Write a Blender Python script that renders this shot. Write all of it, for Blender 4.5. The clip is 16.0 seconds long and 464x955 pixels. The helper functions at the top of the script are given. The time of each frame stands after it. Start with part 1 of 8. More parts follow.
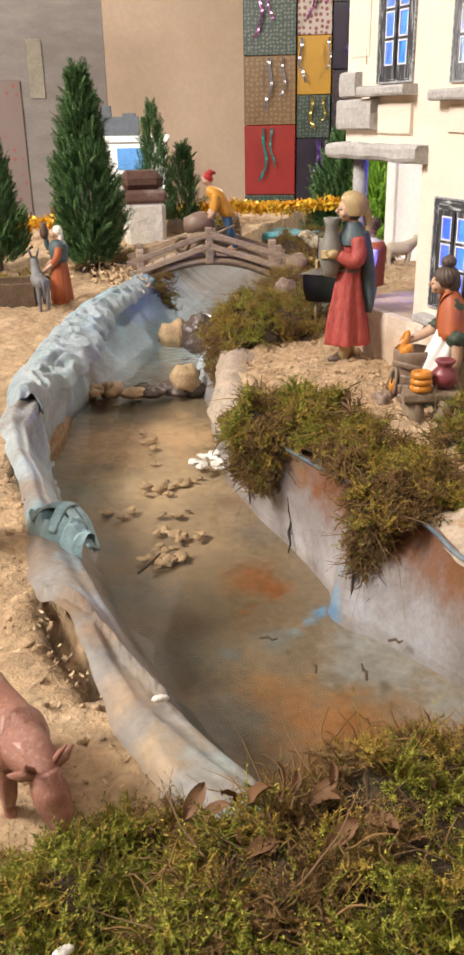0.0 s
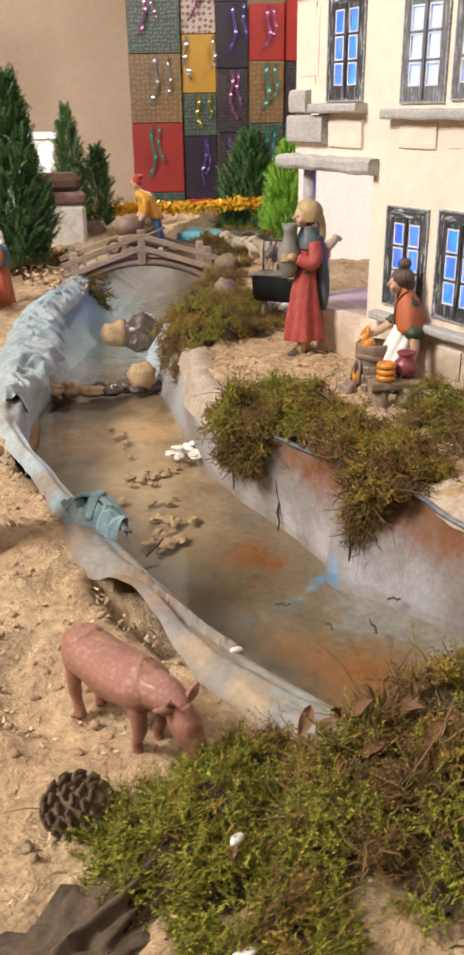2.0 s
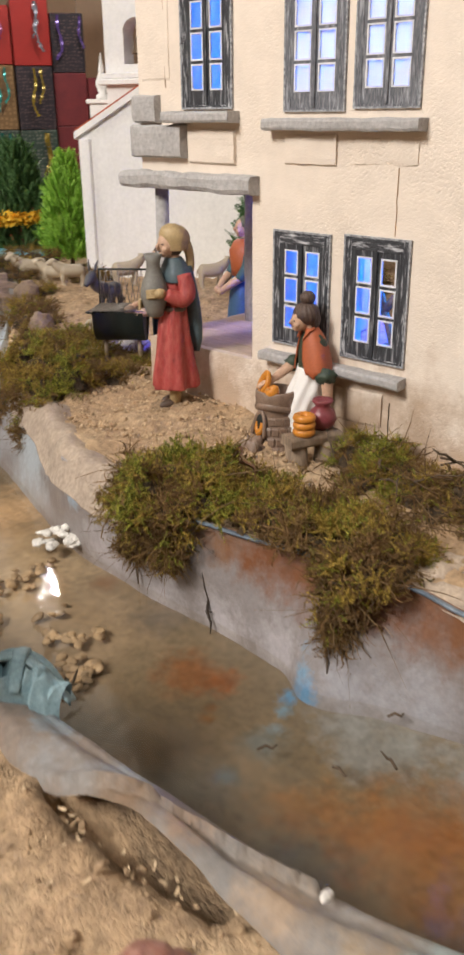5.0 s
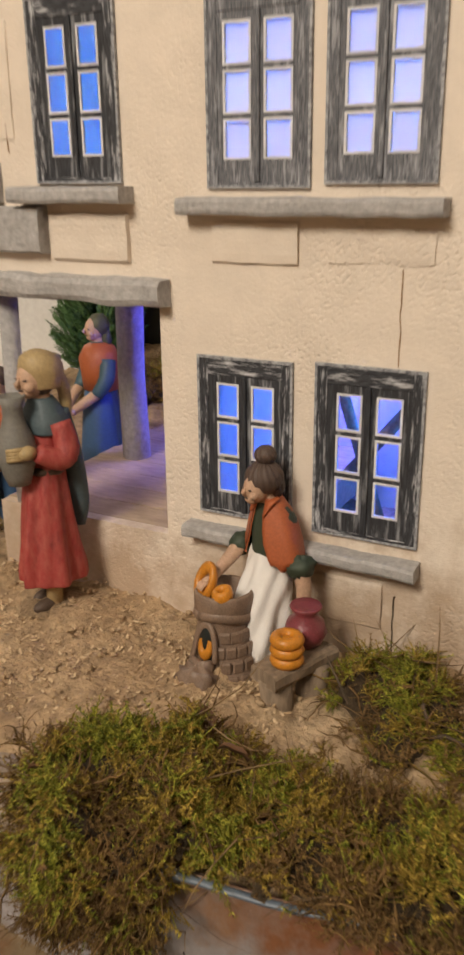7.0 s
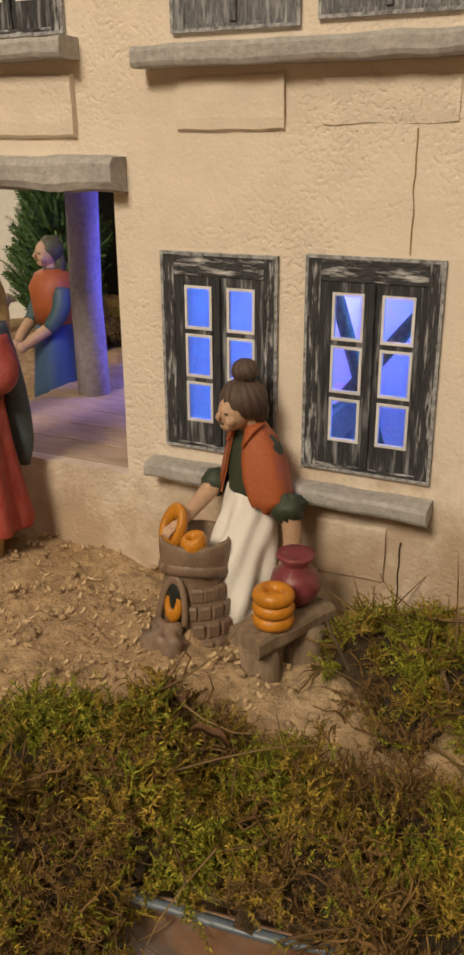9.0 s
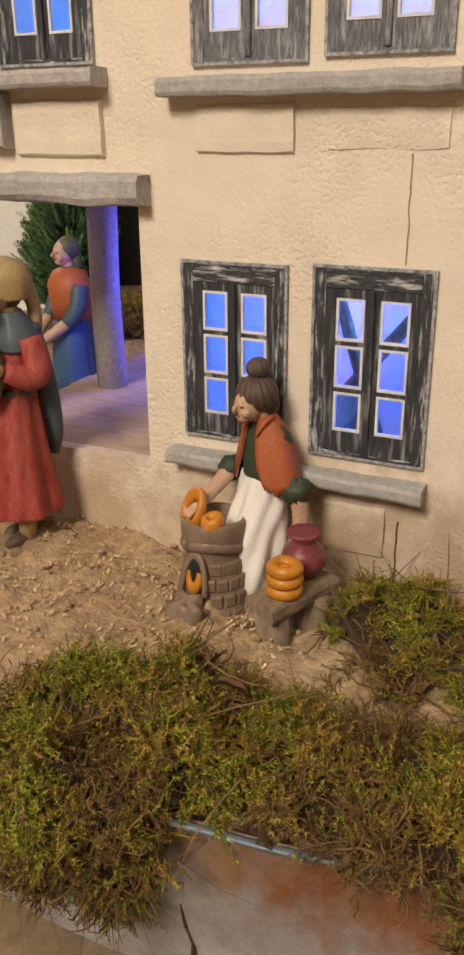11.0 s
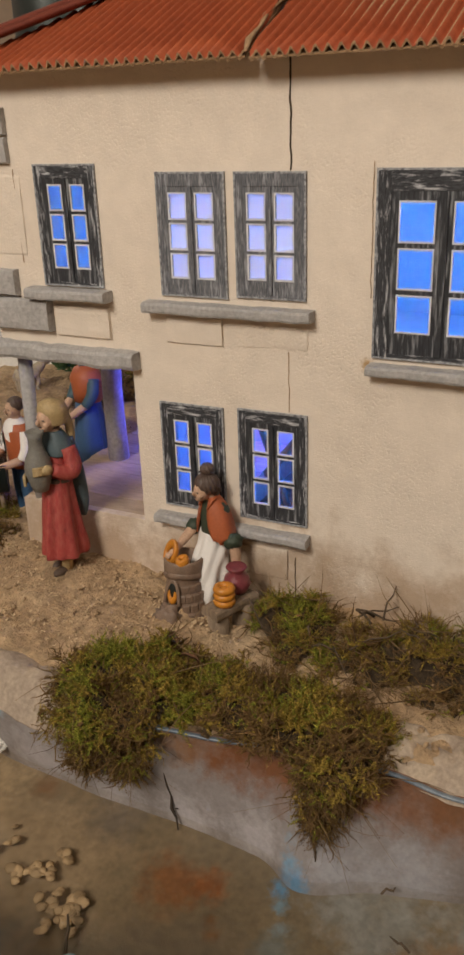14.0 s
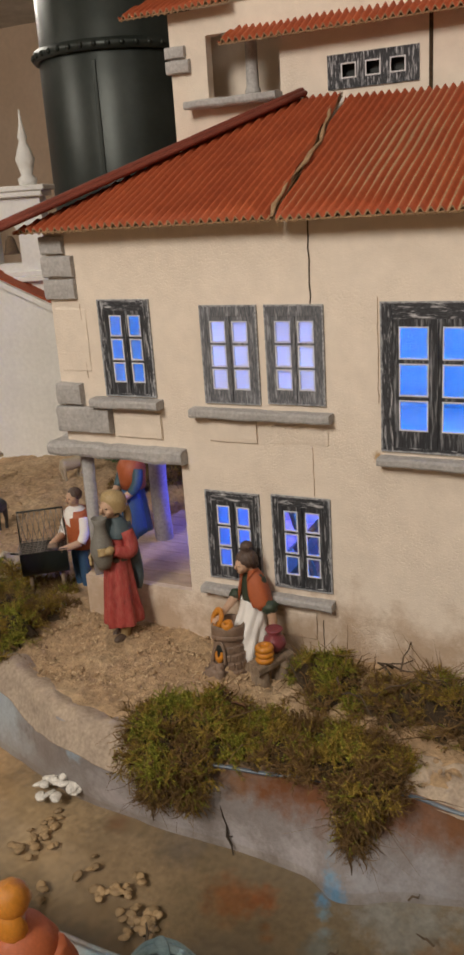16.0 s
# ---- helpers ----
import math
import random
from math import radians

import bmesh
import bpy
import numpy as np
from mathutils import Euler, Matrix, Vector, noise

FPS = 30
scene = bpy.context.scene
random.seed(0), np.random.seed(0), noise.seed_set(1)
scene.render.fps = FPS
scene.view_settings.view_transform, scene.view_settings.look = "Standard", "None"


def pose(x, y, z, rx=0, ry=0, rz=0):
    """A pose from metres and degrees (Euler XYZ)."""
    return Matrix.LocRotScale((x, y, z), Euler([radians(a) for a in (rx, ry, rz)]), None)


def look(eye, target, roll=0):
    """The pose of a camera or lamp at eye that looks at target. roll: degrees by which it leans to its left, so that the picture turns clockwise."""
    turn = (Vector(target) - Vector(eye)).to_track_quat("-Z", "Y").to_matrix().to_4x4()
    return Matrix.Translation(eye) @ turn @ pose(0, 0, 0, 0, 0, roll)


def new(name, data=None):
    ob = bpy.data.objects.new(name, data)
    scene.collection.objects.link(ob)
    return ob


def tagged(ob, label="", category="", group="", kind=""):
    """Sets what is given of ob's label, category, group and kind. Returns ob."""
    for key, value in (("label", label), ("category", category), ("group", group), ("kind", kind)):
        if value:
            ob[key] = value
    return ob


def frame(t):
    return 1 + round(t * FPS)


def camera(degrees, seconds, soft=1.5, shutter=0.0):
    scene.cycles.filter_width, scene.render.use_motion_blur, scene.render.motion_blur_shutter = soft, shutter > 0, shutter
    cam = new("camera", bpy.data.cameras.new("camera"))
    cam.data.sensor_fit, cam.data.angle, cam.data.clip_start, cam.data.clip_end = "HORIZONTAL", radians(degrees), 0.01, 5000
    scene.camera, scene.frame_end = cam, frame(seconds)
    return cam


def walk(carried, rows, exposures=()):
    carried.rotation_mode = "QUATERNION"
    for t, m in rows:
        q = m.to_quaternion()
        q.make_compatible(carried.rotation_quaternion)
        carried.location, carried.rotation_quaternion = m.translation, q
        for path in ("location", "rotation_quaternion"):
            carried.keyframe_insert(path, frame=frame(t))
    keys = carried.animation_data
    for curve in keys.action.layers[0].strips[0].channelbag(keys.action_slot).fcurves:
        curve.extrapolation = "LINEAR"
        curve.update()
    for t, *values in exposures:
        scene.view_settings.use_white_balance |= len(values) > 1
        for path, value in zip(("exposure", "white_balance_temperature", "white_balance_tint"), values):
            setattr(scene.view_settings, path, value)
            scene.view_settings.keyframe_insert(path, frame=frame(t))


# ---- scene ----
cam = camera(30.0, 16.0, soft=2.9, shutter=0.5)
METRES, EYE, TILT, LEAN, TURN = 1.35, 0.26, 0.0, 0.0, -22.1
ROWS = [
    (0.0, 0.0, 0.0, 0.0, -0.44, -22.76, 1.06),
    (0.5, -0.009, -0.0068, 0.0044, -0.87, -23.0, 0.49),
    (1.0, -0.0174, -0.0181, 0.0091, -1.18, -23.03, 0.29),
    (1.5, -0.0416, -0.0346, 0.015, -3.67, -23.19, 1.05),
    (2.0, -0.071, -0.0459, 0.0153, -7.98, -23.12, 0.64),
    (2.5, -0.0992, -0.0469, 0.0177, -10.88, -22.2, 0.14),
    (3.0, -0.1022, -0.0321, 0.0132, -14.14, -22.33, 0.23),
    (5.5, -0.1495, 0.1537, 0.0217, -29.66, -22.29, 0.69),
    (6.0, -0.165, 0.2072, 0.0365, -35.37, -21.03, 0.85),
    (6.5, -0.1269, 0.2663, 0.0349, -38.09, -18.98, 0.53),
    (7.0, -0.0941, 0.3247, 0.0233, -39.89, -19.43, 0.65),
    (7.5, -0.0586, 0.3629, -0.0132, -40.38, -20.1, 1.45),
    (8.0, -0.0523, 0.3719, -0.0212, -41.1, -20.54, 1.31),
    (8.5, -0.0532, 0.3719, -0.0214, -41.45, -21.06, 0.39),
    (9.0, -0.0561, 0.3714, -0.0165, -41.79, -21.45, 0.38),
    (11.5, -0.089, 0.3424, 0.0076, -41.92, -22.45, 0.57),
    (12.0, -0.0967, 0.3285, 0.0257, -41.77, -22.04, 0.77),
    (12.5, -0.1231, 0.2903, 0.0504, -41.96, -21.2, 0.7),
    (13.0, -0.1499, 0.2454, 0.0743, -42.16, -21.77, 1.25),
    (13.5, -0.1746, 0.2071, 0.1017, -42.37, -22.36, 1.37),
    (14.0, -0.1933, 0.1804, 0.1242, -42.12, -22.77, 1.88),
    (14.5, -0.2118, 0.162, 0.1399, -41.8, -20.26, 2.35),
    (15.0, -0.2332, 0.1431, 0.1529, -41.34, -18.11, 3.01),
    (15.5, -0.2547, 0.1177, 0.1657, -41.51, -18.8, 3.49),
    (16.0, -0.271, 0.1155, 0.1679, -41.73, -17.82, 3.7),
]
walk(cam, [(t, pose(0, 0, EYE, TILT, LEAN, TURN) @ pose(METRES * x, METRES * y, METRES * z, 90 + pitch, roll, yaw)) for t, x, y, z, yaw, pitch, roll in ROWS],
     [(0.0, 1.0, 6050, 10), (2.5, 0.78, 6000, 10), (5.5, 0.46, 5850, 10), (6.0, 0.42, 5900, 10), (6.5, 0.10, 6400, 10), (7.0, -0.03, 6700, 10), (7.5, -0.02, 7000, 10), (9.0, -0.14, 7500, 8), (11.5, 0.13, 6700, 10), (12.0, 0.03, 6500, 10), (12.5, -0.25, 6500, 10), (16.0, -0.30, 6300, 10)])

# ---------------------------------------------------------------- world, lamps, exposure
ROOM = (-4.0, 8.0, -4.0, 10.6, -0.85, 2.4)        # x0, x1, y0, y1, floor, ceiling
world = bpy.data.worlds.new("world")
world.use_nodes = True
world.node_tree.nodes["Background"].inputs[0].default_value = (0.9, 0.85, 0.8, 1)
world.node_tree.nodes["Background"].inputs[1].default_value = 0.15
scene.world = world


def area_lamp(name, eye, target, size, watts, colour):
    data = bpy.data.lights.new(name, "AREA")
    data.shape, data.size, data.energy, data.color = "DISK", size, watts, colour
    ob = new(name, data)
    ob.matrix_world = look(eye, target)
    return ob


WARM = (1.0, 0.90, 0.77)
# lamps out of view, placed and sized to suit the house and front
area_lamp("unseen_lamp", (-1.95, 0.9, 2.06), (0.4, 0.8, 0.1), 0.95, 73, WARM)
area_lamp("unseen_lamp", (-0.6, -0.9, 2.3), (0.3, 0.7, 0), 0.5, 9, WARM)
# two more added out of view to brighten the back wall, boxes and pool
area_lamp("unseen_lamp", (-1.4, 4.6, 2.3), (1.0, 7.0, 0), 0.6, 235, WARM)
area_lamp("unseen_lamp", (4.3, 5.2, 2.3), (2.6, 6.0, 0), 0.6, 75, WARM)
# small lamp inferred from its bright spot on the water
area_lamp("unseen_lamp", (2.69, 4.36, 2.3), (2.3, 3.8, 0), 0.14, 30, WARM)

BLUE = (0.005, 0.15, 1.0)


def bulb(name, at, watts, colour, radius=0.012):
    data = bpy.data.lights.new(name, "POINT")
    data.energy, data.color, data.shadow_soft_size = watts, colour, radius
    ob = new(name, data)
    ob.location = at
    return ob


bulb("led_fill_light", (0.60, 0.57, 0.15), 0.95, BLUE)
bulb("led_fill_light", (0.60, 0.66, 0.34), 0.9, BLUE)
# two pale lights added only to whiten the pair's paper panes
for y in (0.684, 0.612):
    bulb("led_fill_light", (0.556, y, 0.335), 0.085, (0.50, 0.66, 1.0))
bulb("led_fill_light", (0.60, 0.45, 0.32), 1.0, BLUE)
bulb("led_fill_light", (0.735, 0.722, 0.16), 1.6, (0.08, 0.10, 1.0))


# ---------------------------------------------------------------- materials
def mat(name, c1, c2=None, scale=40.0, rough=0.7, bump=0.3, bscale=None, dist=0.002, metal=0.0, c3=None, fine=0.25, coat=0.0, vary=0.0, stretch=(1, 1, 1), spec=0.5, detail=6.0, tints=()):
    """Two colours mixed by broad noise, a third in spots, fine grain on top, relief by noise."""
    m = bpy.data.materials.new(name)
    m.use_nodes = True
    t = m.node_tree
    n, link = t.nodes, t.links.new
    b = n["Principled BSDF"]
    b.inputs["Roughness"].default_value = rough
    b.inputs["Metallic"].default_value = metal
    b.inputs["Coat Weight"].default_value = coat
    b.inputs["Coat Roughness"].default_value = 0.15
    b.inputs["Specular IOR Level"].default_value = spec
    tc = n.new("ShaderNodeTexCoord")
    mp = n.new("ShaderNodeMapping")
    mp.inputs["Scale"].default_value = stretch
    link(tc.outputs["Object"], mp.inputs["Vector"])

    def noise_tex(s, d=detail, r=0.6):
        x = n.new("ShaderNodeTexNoise")
        x.inputs["Scale"].default_value, x.inputs["Detail"].default_value, x.inputs["Roughness"].default_value = s, d, r
        link(mp.outputs["Vector"], x.inputs["Vector"])
        return x

    def mix(a, c, f, kind="MIX"):
        x = n.new("ShaderNodeMix")
        x.data_type, x.blend_type = "RGBA", kind
        for sock, val in ((x.inputs[6], a), (x.inputs[7], c)):
            if isinstance(val, tuple):
                sock.default_value = (*val[:3], 1)
            else:
                link(val, sock)
        if isinstance(f, float):
            x.inputs[0].default_value = f
        else:
            link(f, x.inputs[0])
        return x.outputs[2]

    def ramp(src, lo, hi):
        x = n.new("ShaderNodeMapRange")
        x.inputs["From Min"].default_value, x.inputs["From Max"].default_value = lo, hi
        link(src, x.inputs["Value"])
        return x.outputs["Result"]

    c2 = c2 or tuple(0.75 * c for c in c1)
    col = mix(c1, c2, ramp(noise_tex(scale).outputs["Fac"], 0.35, 0.65))
    if c3:
        col = mix(col, c3, ramp(noise_tex(scale * 0.37 + 3.1).outputs["Fac"], 0.52, 0.72))
    for (px, py, pz), r, tint in tints:             # blotches with a place and size of their own, some holding shade or reflection
        vm, ad = n.new("ShaderNodeVectorMath"), n.new("ShaderNodeMath")
        vm.operation, ad.operation = "DISTANCE", "MULTIPLY_ADD"
        link(tc.outputs["Object"], vm.inputs[0])
        vm.inputs[1].default_value = (px, py, pz)
        link(noise_tex(2.2 / r, 6.0, 0.7).outputs["Fac"], ad.inputs[0])
        ad.inputs[1].default_value = 1.9 * r
        link(vm.outputs["Value"], ad.inputs[2])
        col = mix(col, tint, ramp(ad.outputs[0], 1.85 * r, 1.15 * r))
    if fine:
        g = ramp(noise_tex(scale * 9, 3.0).outputs["Fac"], 0.3, 0.7)
        grey = mix((1 - fine,) * 3, (1 + fine,) * 3, g)
        col = mix(col, grey, 1.0, "MULTIPLY")
    if vary:
        oi = n.new("ShaderNodeObjectInfo")
        col = mix(col, mix((1 - vary,) * 3, (1 + vary,) * 3, oi.outputs["Random"]), 1.0, "MULTIPLY")
    link(col, b.inputs["Base Color"])
    if bump:
        bp = n.new("ShaderNodeBump")
        bp.inputs["Strength"].default_value, bp.inputs["Distance"].default_value = bump, dist
        link(noise_tex(bscale or scale * 3, 5.0, 0.65).outputs["Fac"], bp.inputs["Height"])
        link(bp.outputs["Normal"], b.inputs["Normal"])
    return m


def island_mat(name, colours, rough=0.7, zone=None, trans=0.0, spec=0.3):
    """Colour by island, from a ramp of colours; zone: (scale, colour, low, high), a second colour in broad patches."""
    m = bpy.data.materials.new(name)
    m.use_nodes = True
    t = m.node_tree
    n, link = t.nodes, t.links.new
    b = n["Principled BSDF"]
    b.inputs["Roughness"].default_value = rough
    b.inputs["Specular IOR Level"].default_value = spec
    g = n.new("ShaderNodeNewGeometry")
    r = n.new("ShaderNodeValToRGB")
    e = r.color_ramp.elements
    while len(e) < len(colours):
        e.new(0.5)
    for i, c in enumerate(colours):
        e[i].position, e[i].color = i / max(1, len(colours) - 1), (*c, 1)
    link(g.outputs["Random Per Island"], r.inputs["Fac"])
    col = r.outputs["Color"]
    if zone:
        tc, x, mr, mx = n.new("ShaderNodeTexCoord"), n.new("ShaderNodeTexNoise"), n.new("ShaderNodeMapRange"), n.new("ShaderNodeMix")
        x.inputs["Scale"].default_value = zone[0]
        link(tc.outputs["Object"], x.inputs["Vector"])
        mr.inputs["From Min"].default_value, mr.inputs["From Max"].default_value = zone[2], zone[3]
        link(x.outputs["Fac"], mr.inputs["Value"])
        mx.data_type, mx.blend_type = "RGBA", "MIX"
        link(mr.outputs["Result"], mx.inputs[0])
        link(col, mx.inputs[6])
        mx2 = n.new("ShaderNodeMix")
        mx2.data_type, mx2.blend_type = "RGBA", "MULTIPLY"
        mx2.inputs[0].default_value = 1.0
        gr = n.new("ShaderNodeMix")
        gr.data_type = "RGBA"
        gr.inputs[6].default_value, gr.inputs[7].default_value = (0.6, 0.6, 0.6, 1), (1.35, 1.35, 1.35, 1)
        link(g.outputs["Random Per Island"], gr.inputs[0])
        mx2.inputs[6].default_value = (*zone[1], 1)
        link(gr.outputs[2], mx2.inputs[7])
        link(mx2.outputs[2], mx.inputs[7])
        col = mx.outputs[2]
    link(col, b.inputs["Base Color"])
    return m


# ---------------------------------------------------------------- mesh tools
class Shape:
    """Gathers vertices and faces with material slots."""

    def __init__(self):
        self.v, self.f, self.m, self.s = [], [], [], []

    def add(self, verts, faces, slot=0, smooth=True):
        k = len(self.v)
        self.v += [tuple(p) for p in verts]
        for f in faces:
            self.f.append(tuple(i + k for i in f))
            self.m.append(slot)
            self.s.append(smooth)
        return self

    def box(self, centre, size, slot=0, bevel=0.001, turn=None):
        hx, hy, hz = (s / 2 for s in size)
        b = min(bevel, hx * 0.9, hy * 0.9, hz * 0.9)
        vs, idx = [], {}
        for sx in (-1, 1):
            for sy in (-1, 1):
                for sz in (-1, 1):
                    for ax in range(3):
                        p = [sx * (hx - b), sy * (hy - b), sz * (hz - b)]
                        p[ax] = (sx * hx, sy * hy, sz * hz)[ax]
                        idx[(sx, sy, sz, ax)] = len(vs)
                        vs.append(Vector(p))
        fs = []
        for ax in range(3):
            o1, o2 = [a for a in range(3) if a != ax]
            for sg in (-1, 1):
                ring = []
                for a, c in ((-1, -1), (1, -1), (1, 1), (-1, 1)):
                    key = [0, 0, 0]
                    key[ax], key[o1], key[o2] = sg, a, c
                    ring.append(idx[(*key, ax)])
                fs.append(ring)
                for other, third in ((o1, o2), (o2, o1)):
                    if other < ax:
                        continue
                    for so in (-1, 1):
                        k1, k2 = [0] * 3, [0] * 3
                        k1[ax], k1[other], k1[third] = sg, so, -1
                        k2[ax], k2[other], k2[third] = sg, so, 1
                        fs.append([idx[(*k1, ax)], idx[(*k2, ax)], idx[(*k2, other)], idx[(*k1, other)]])
        for sx in (-1, 1):
            for sy in (-1, 1):
                for sz in (-1, 1):
                    fs.append([idx[(sx, sy, sz, a)] for a in range(3)])
        if turn is not None:
            vs = [turn @ p for p in vs]
        c = Vector(centre)
        return self.add([p + c for p in vs], fs, slot, False)

    def tube(self, pts, radii, n=8, slot=0, flat=1.0, cap=True, up=None):
        pts = [Vector(p) for p in pts]
        if not isinstance(radii, (list, tuple)):
            radii = [radii] * len(pts)
        vs, side = [], None
        for i, p in enumerate(pts):
            d = (pts[min(i + 1, len(pts) - 1)] - pts[max(i - 1, 0)]).normalized()
            if side is None:
                ref = Vector(up) if up else (Vector((0, 0, 1)) if abs(d.z) < 0.9 else Vector((1, 0, 0)))
                side = d.cross(ref).normalized()
            side = (side - d * side.dot(d)).normalized()
            o = d.cross(side)
            for k in range(n):
                a = 2 * math.pi * k / n
                vs.append(p + (side * math.cos(a) + o * math.sin(a) * flat) * radii[i])
        fs = [(i * n + k, i * n + (k + 1) % n, (i + 1) * n + (k + 1) % n, (i + 1) * n + k) for i in range(len(pts) - 1) for k in range(n)]
        if cap:
            fs += [tuple(range(n))[::-1], tuple((len(pts) - 1) * n + k for k in range(n))]
        return self.add(vs, fs, slot)

    def lathe(self, profile, n=20, slot=0, at=(0, 0, 0), squash=(1, 1), folds=0.0, count=7, phase=0.0, lean=(0, 0), slots=None, turn=None):
        vs = []
        z0, z1 = profile[0][1], profile[-1][1]
        for r, z in profile:
            h = (z1 - z) / (z1 - z0 + 1e-9)
            for k in range(n):
                a = 2 * math.pi * k / n
                rr = r * (1 + folds * h * (math.sin(count * a + phase) * 0.6 + math.sin((count + 3) * a + 2 * phase) * 0.4))
                vs.append(Vector((rr * math.cos(a) * squash[0] + lean[0] * (1 - h), rr * math.sin(a) * squash[1] + lean[1] * (1 - h), z)))
        if turn is not None:
            vs = [turn @ p for p in vs]
        vs = [p + Vector(at) for p in vs]
        k0 = len(profile)
        fs, ss = [], []
        for i in range(k0 - 1):
            for k in range(n):
                fs.append((i * n + k, i * n + (k + 1) % n, (i + 1) * n + (k + 1) % n, (i + 1) * n + k))
        fs += [tuple(range(n))[::-1], tuple((k0 - 1) * n + k for k in range(n))]
        return self.add(vs, fs, slot)

    def ball(self, centre, radii, slot=0, n=14, m=9, turn=None, rough=0.0, freq=3.0, seed=0.0, smooth=True):
        vs, fs = [], []
        if not isinstance(radii, (list, tuple)):
            radii = (radii,) * 3
        for i in range(m + 1):
            th = math.pi * i / m
            for k in range(n):
                a = 2 * math.pi * k / n
                d = Vector((math.sin(th) * math.cos(a), math.sin(th) * math.sin(a), math.cos(th)))
                w = 1 + (rough * noise.noise(d * freq + Vector((seed, seed * 1.7, 3.3))) if rough else 0)
                p = Vector((d.x * radii[0], d.y * radii[1], d.z * radii[2])) * w
                vs.append((turn @ p if turn is not None else p) + Vector(centre))
        fs = [(i * n + k, (i + 1) * n + k, (i + 1) * n + (k + 1) % n, i * n + (k + 1) % n) for i in range(m) for k in range(n)]
        return self.add(vs, fs, slot, smooth)

    def make(self, name, mats, parent=None, label="", m=None):
        me = bpy.data.meshes.new(name)
        me.from_pydata(self.v, [], self.f)
        for x in (mats if isinstance(mats, (list, tuple)) else [mats]):
            me.materials.append(x)
        me.polygons.foreach_set("material_index", self.m)
        me.polygons.foreach_set("use_smooth", self.s)
        me.validate()
        me.update()
        ob = new(name, me)
        if m is not None:
            ob.matrix_basis = m
        if parent:
            ob.parent = parent
        if label:
            ob["label"] = label
        return ob


def part(name, shape, material, parent, label="", m=None):
    return shape.make(name, material, parent, label, m)


def thing(name, label, category, m=None, group="", kind=""):
    ob = new(name)
    ob.empty_display_size = 0.02
    if m is not None:
        ob.matrix_basis = m
    return tagged(ob, label, category, group, kind)


def solid(name, shape, material, label, category, m=None, group="", kind=""):
    return tagged(shape.make(name, material, None, "", m), label, category, group, kind)


def turned(rx=0, ry=0, rz=0):
    return Euler([radians(a) for a in (rx, ry, rz)]).to_matrix()


def triangles(name, verts, tris, mats, slots=None, smooth=False):
    """One mesh of triangles from arrays."""
    me = bpy.data.meshes.new(name)
    me.vertices.add(len(verts))
    me.vertices.foreach_set("co", np.ascontiguousarray(verts, dtype=np.float32).ravel())
    me.loops.add(3 * len(tris))
    me.loops.foreach_set("vertex_index", np.ascontiguousarray(tris, dtype=np.int32).ravel())
    me.polygons.add(len(tris))
    me.polygons.foreach_set("loop_start", np.arange(0, 3 * len(tris), 3, dtype=np.int32))
    if slots is not None:
        me.polygons.foreach_set("material_index", np.ascontiguousarray(slots, dtype=np.int32))
    for x in (mats if isinstance(mats, (list, tuple)) else [mats]):
        me.materials.append(x)
    me.update(calc_edges=True)
    me.validate()
    return new(name, me)


def sow(templates, places, ups, sizes, rng, wobble=0.5):
    """Copies of small templates, merged: places (N,3), ups (N,3), sizes (N,)."""
    vv, tt, off = [], [], 0
    pick = rng.integers(0, len(templates), len(places))
    for k, (tv, tf) in enumerate(templates):
        ids = np.nonzero(pick == k)[0]
        if not len(ids):
            continue
        z = ups[ids] + rng.normal(0, wobble, (len(ids), 3))
        z /= np.linalg.norm(z, axis=1)[:, None] + 1e-9
        a = rng.normal(0, 1, (len(ids), 3))
        x = np.cross(a, z)
        x /= np.linalg.norm(x, axis=1)[:, None] + 1e-9
        y = np.cross(z, x)
        s = sizes[ids][:, None, None]
        p = (tv[None, :, 0:1] * x[:, None] + tv[None, :, 1:2] * y[:, None] + tv[None, :, 2:3] * z[:, None]) * s + places[ids][:, None]
        vv.append(p.reshape(-1, 3))
        tt.append((tf[None] + (np.arange(len(ids)) * len(tv))[:, None, None] + off).reshape(-1, 3))
        off += len(ids) * len(tv)
    return np.concatenate(vv), np.concatenate(tt)


def strip_tube(pts, radii, n=3):
    """A thin stem as arrays."""
    v, f = [], []
    for i, (p, r) in enumerate(zip(pts, radii)):
        for k in range(n):
            a = 2 * math.pi * k / n
            v.append((p[0] + r * math.cos(a), p[1] + r * math.sin(a), p[2]))
    for i in range(len(pts) - 1):
        for k in range(n):
            a, b, c, d = i * n + k, i * n + (k + 1) % n, (i + 1) * n + (k + 1) % n, (i + 1) * n + k
            f += [(a, b, c), (a, c, d)]
    return v, f


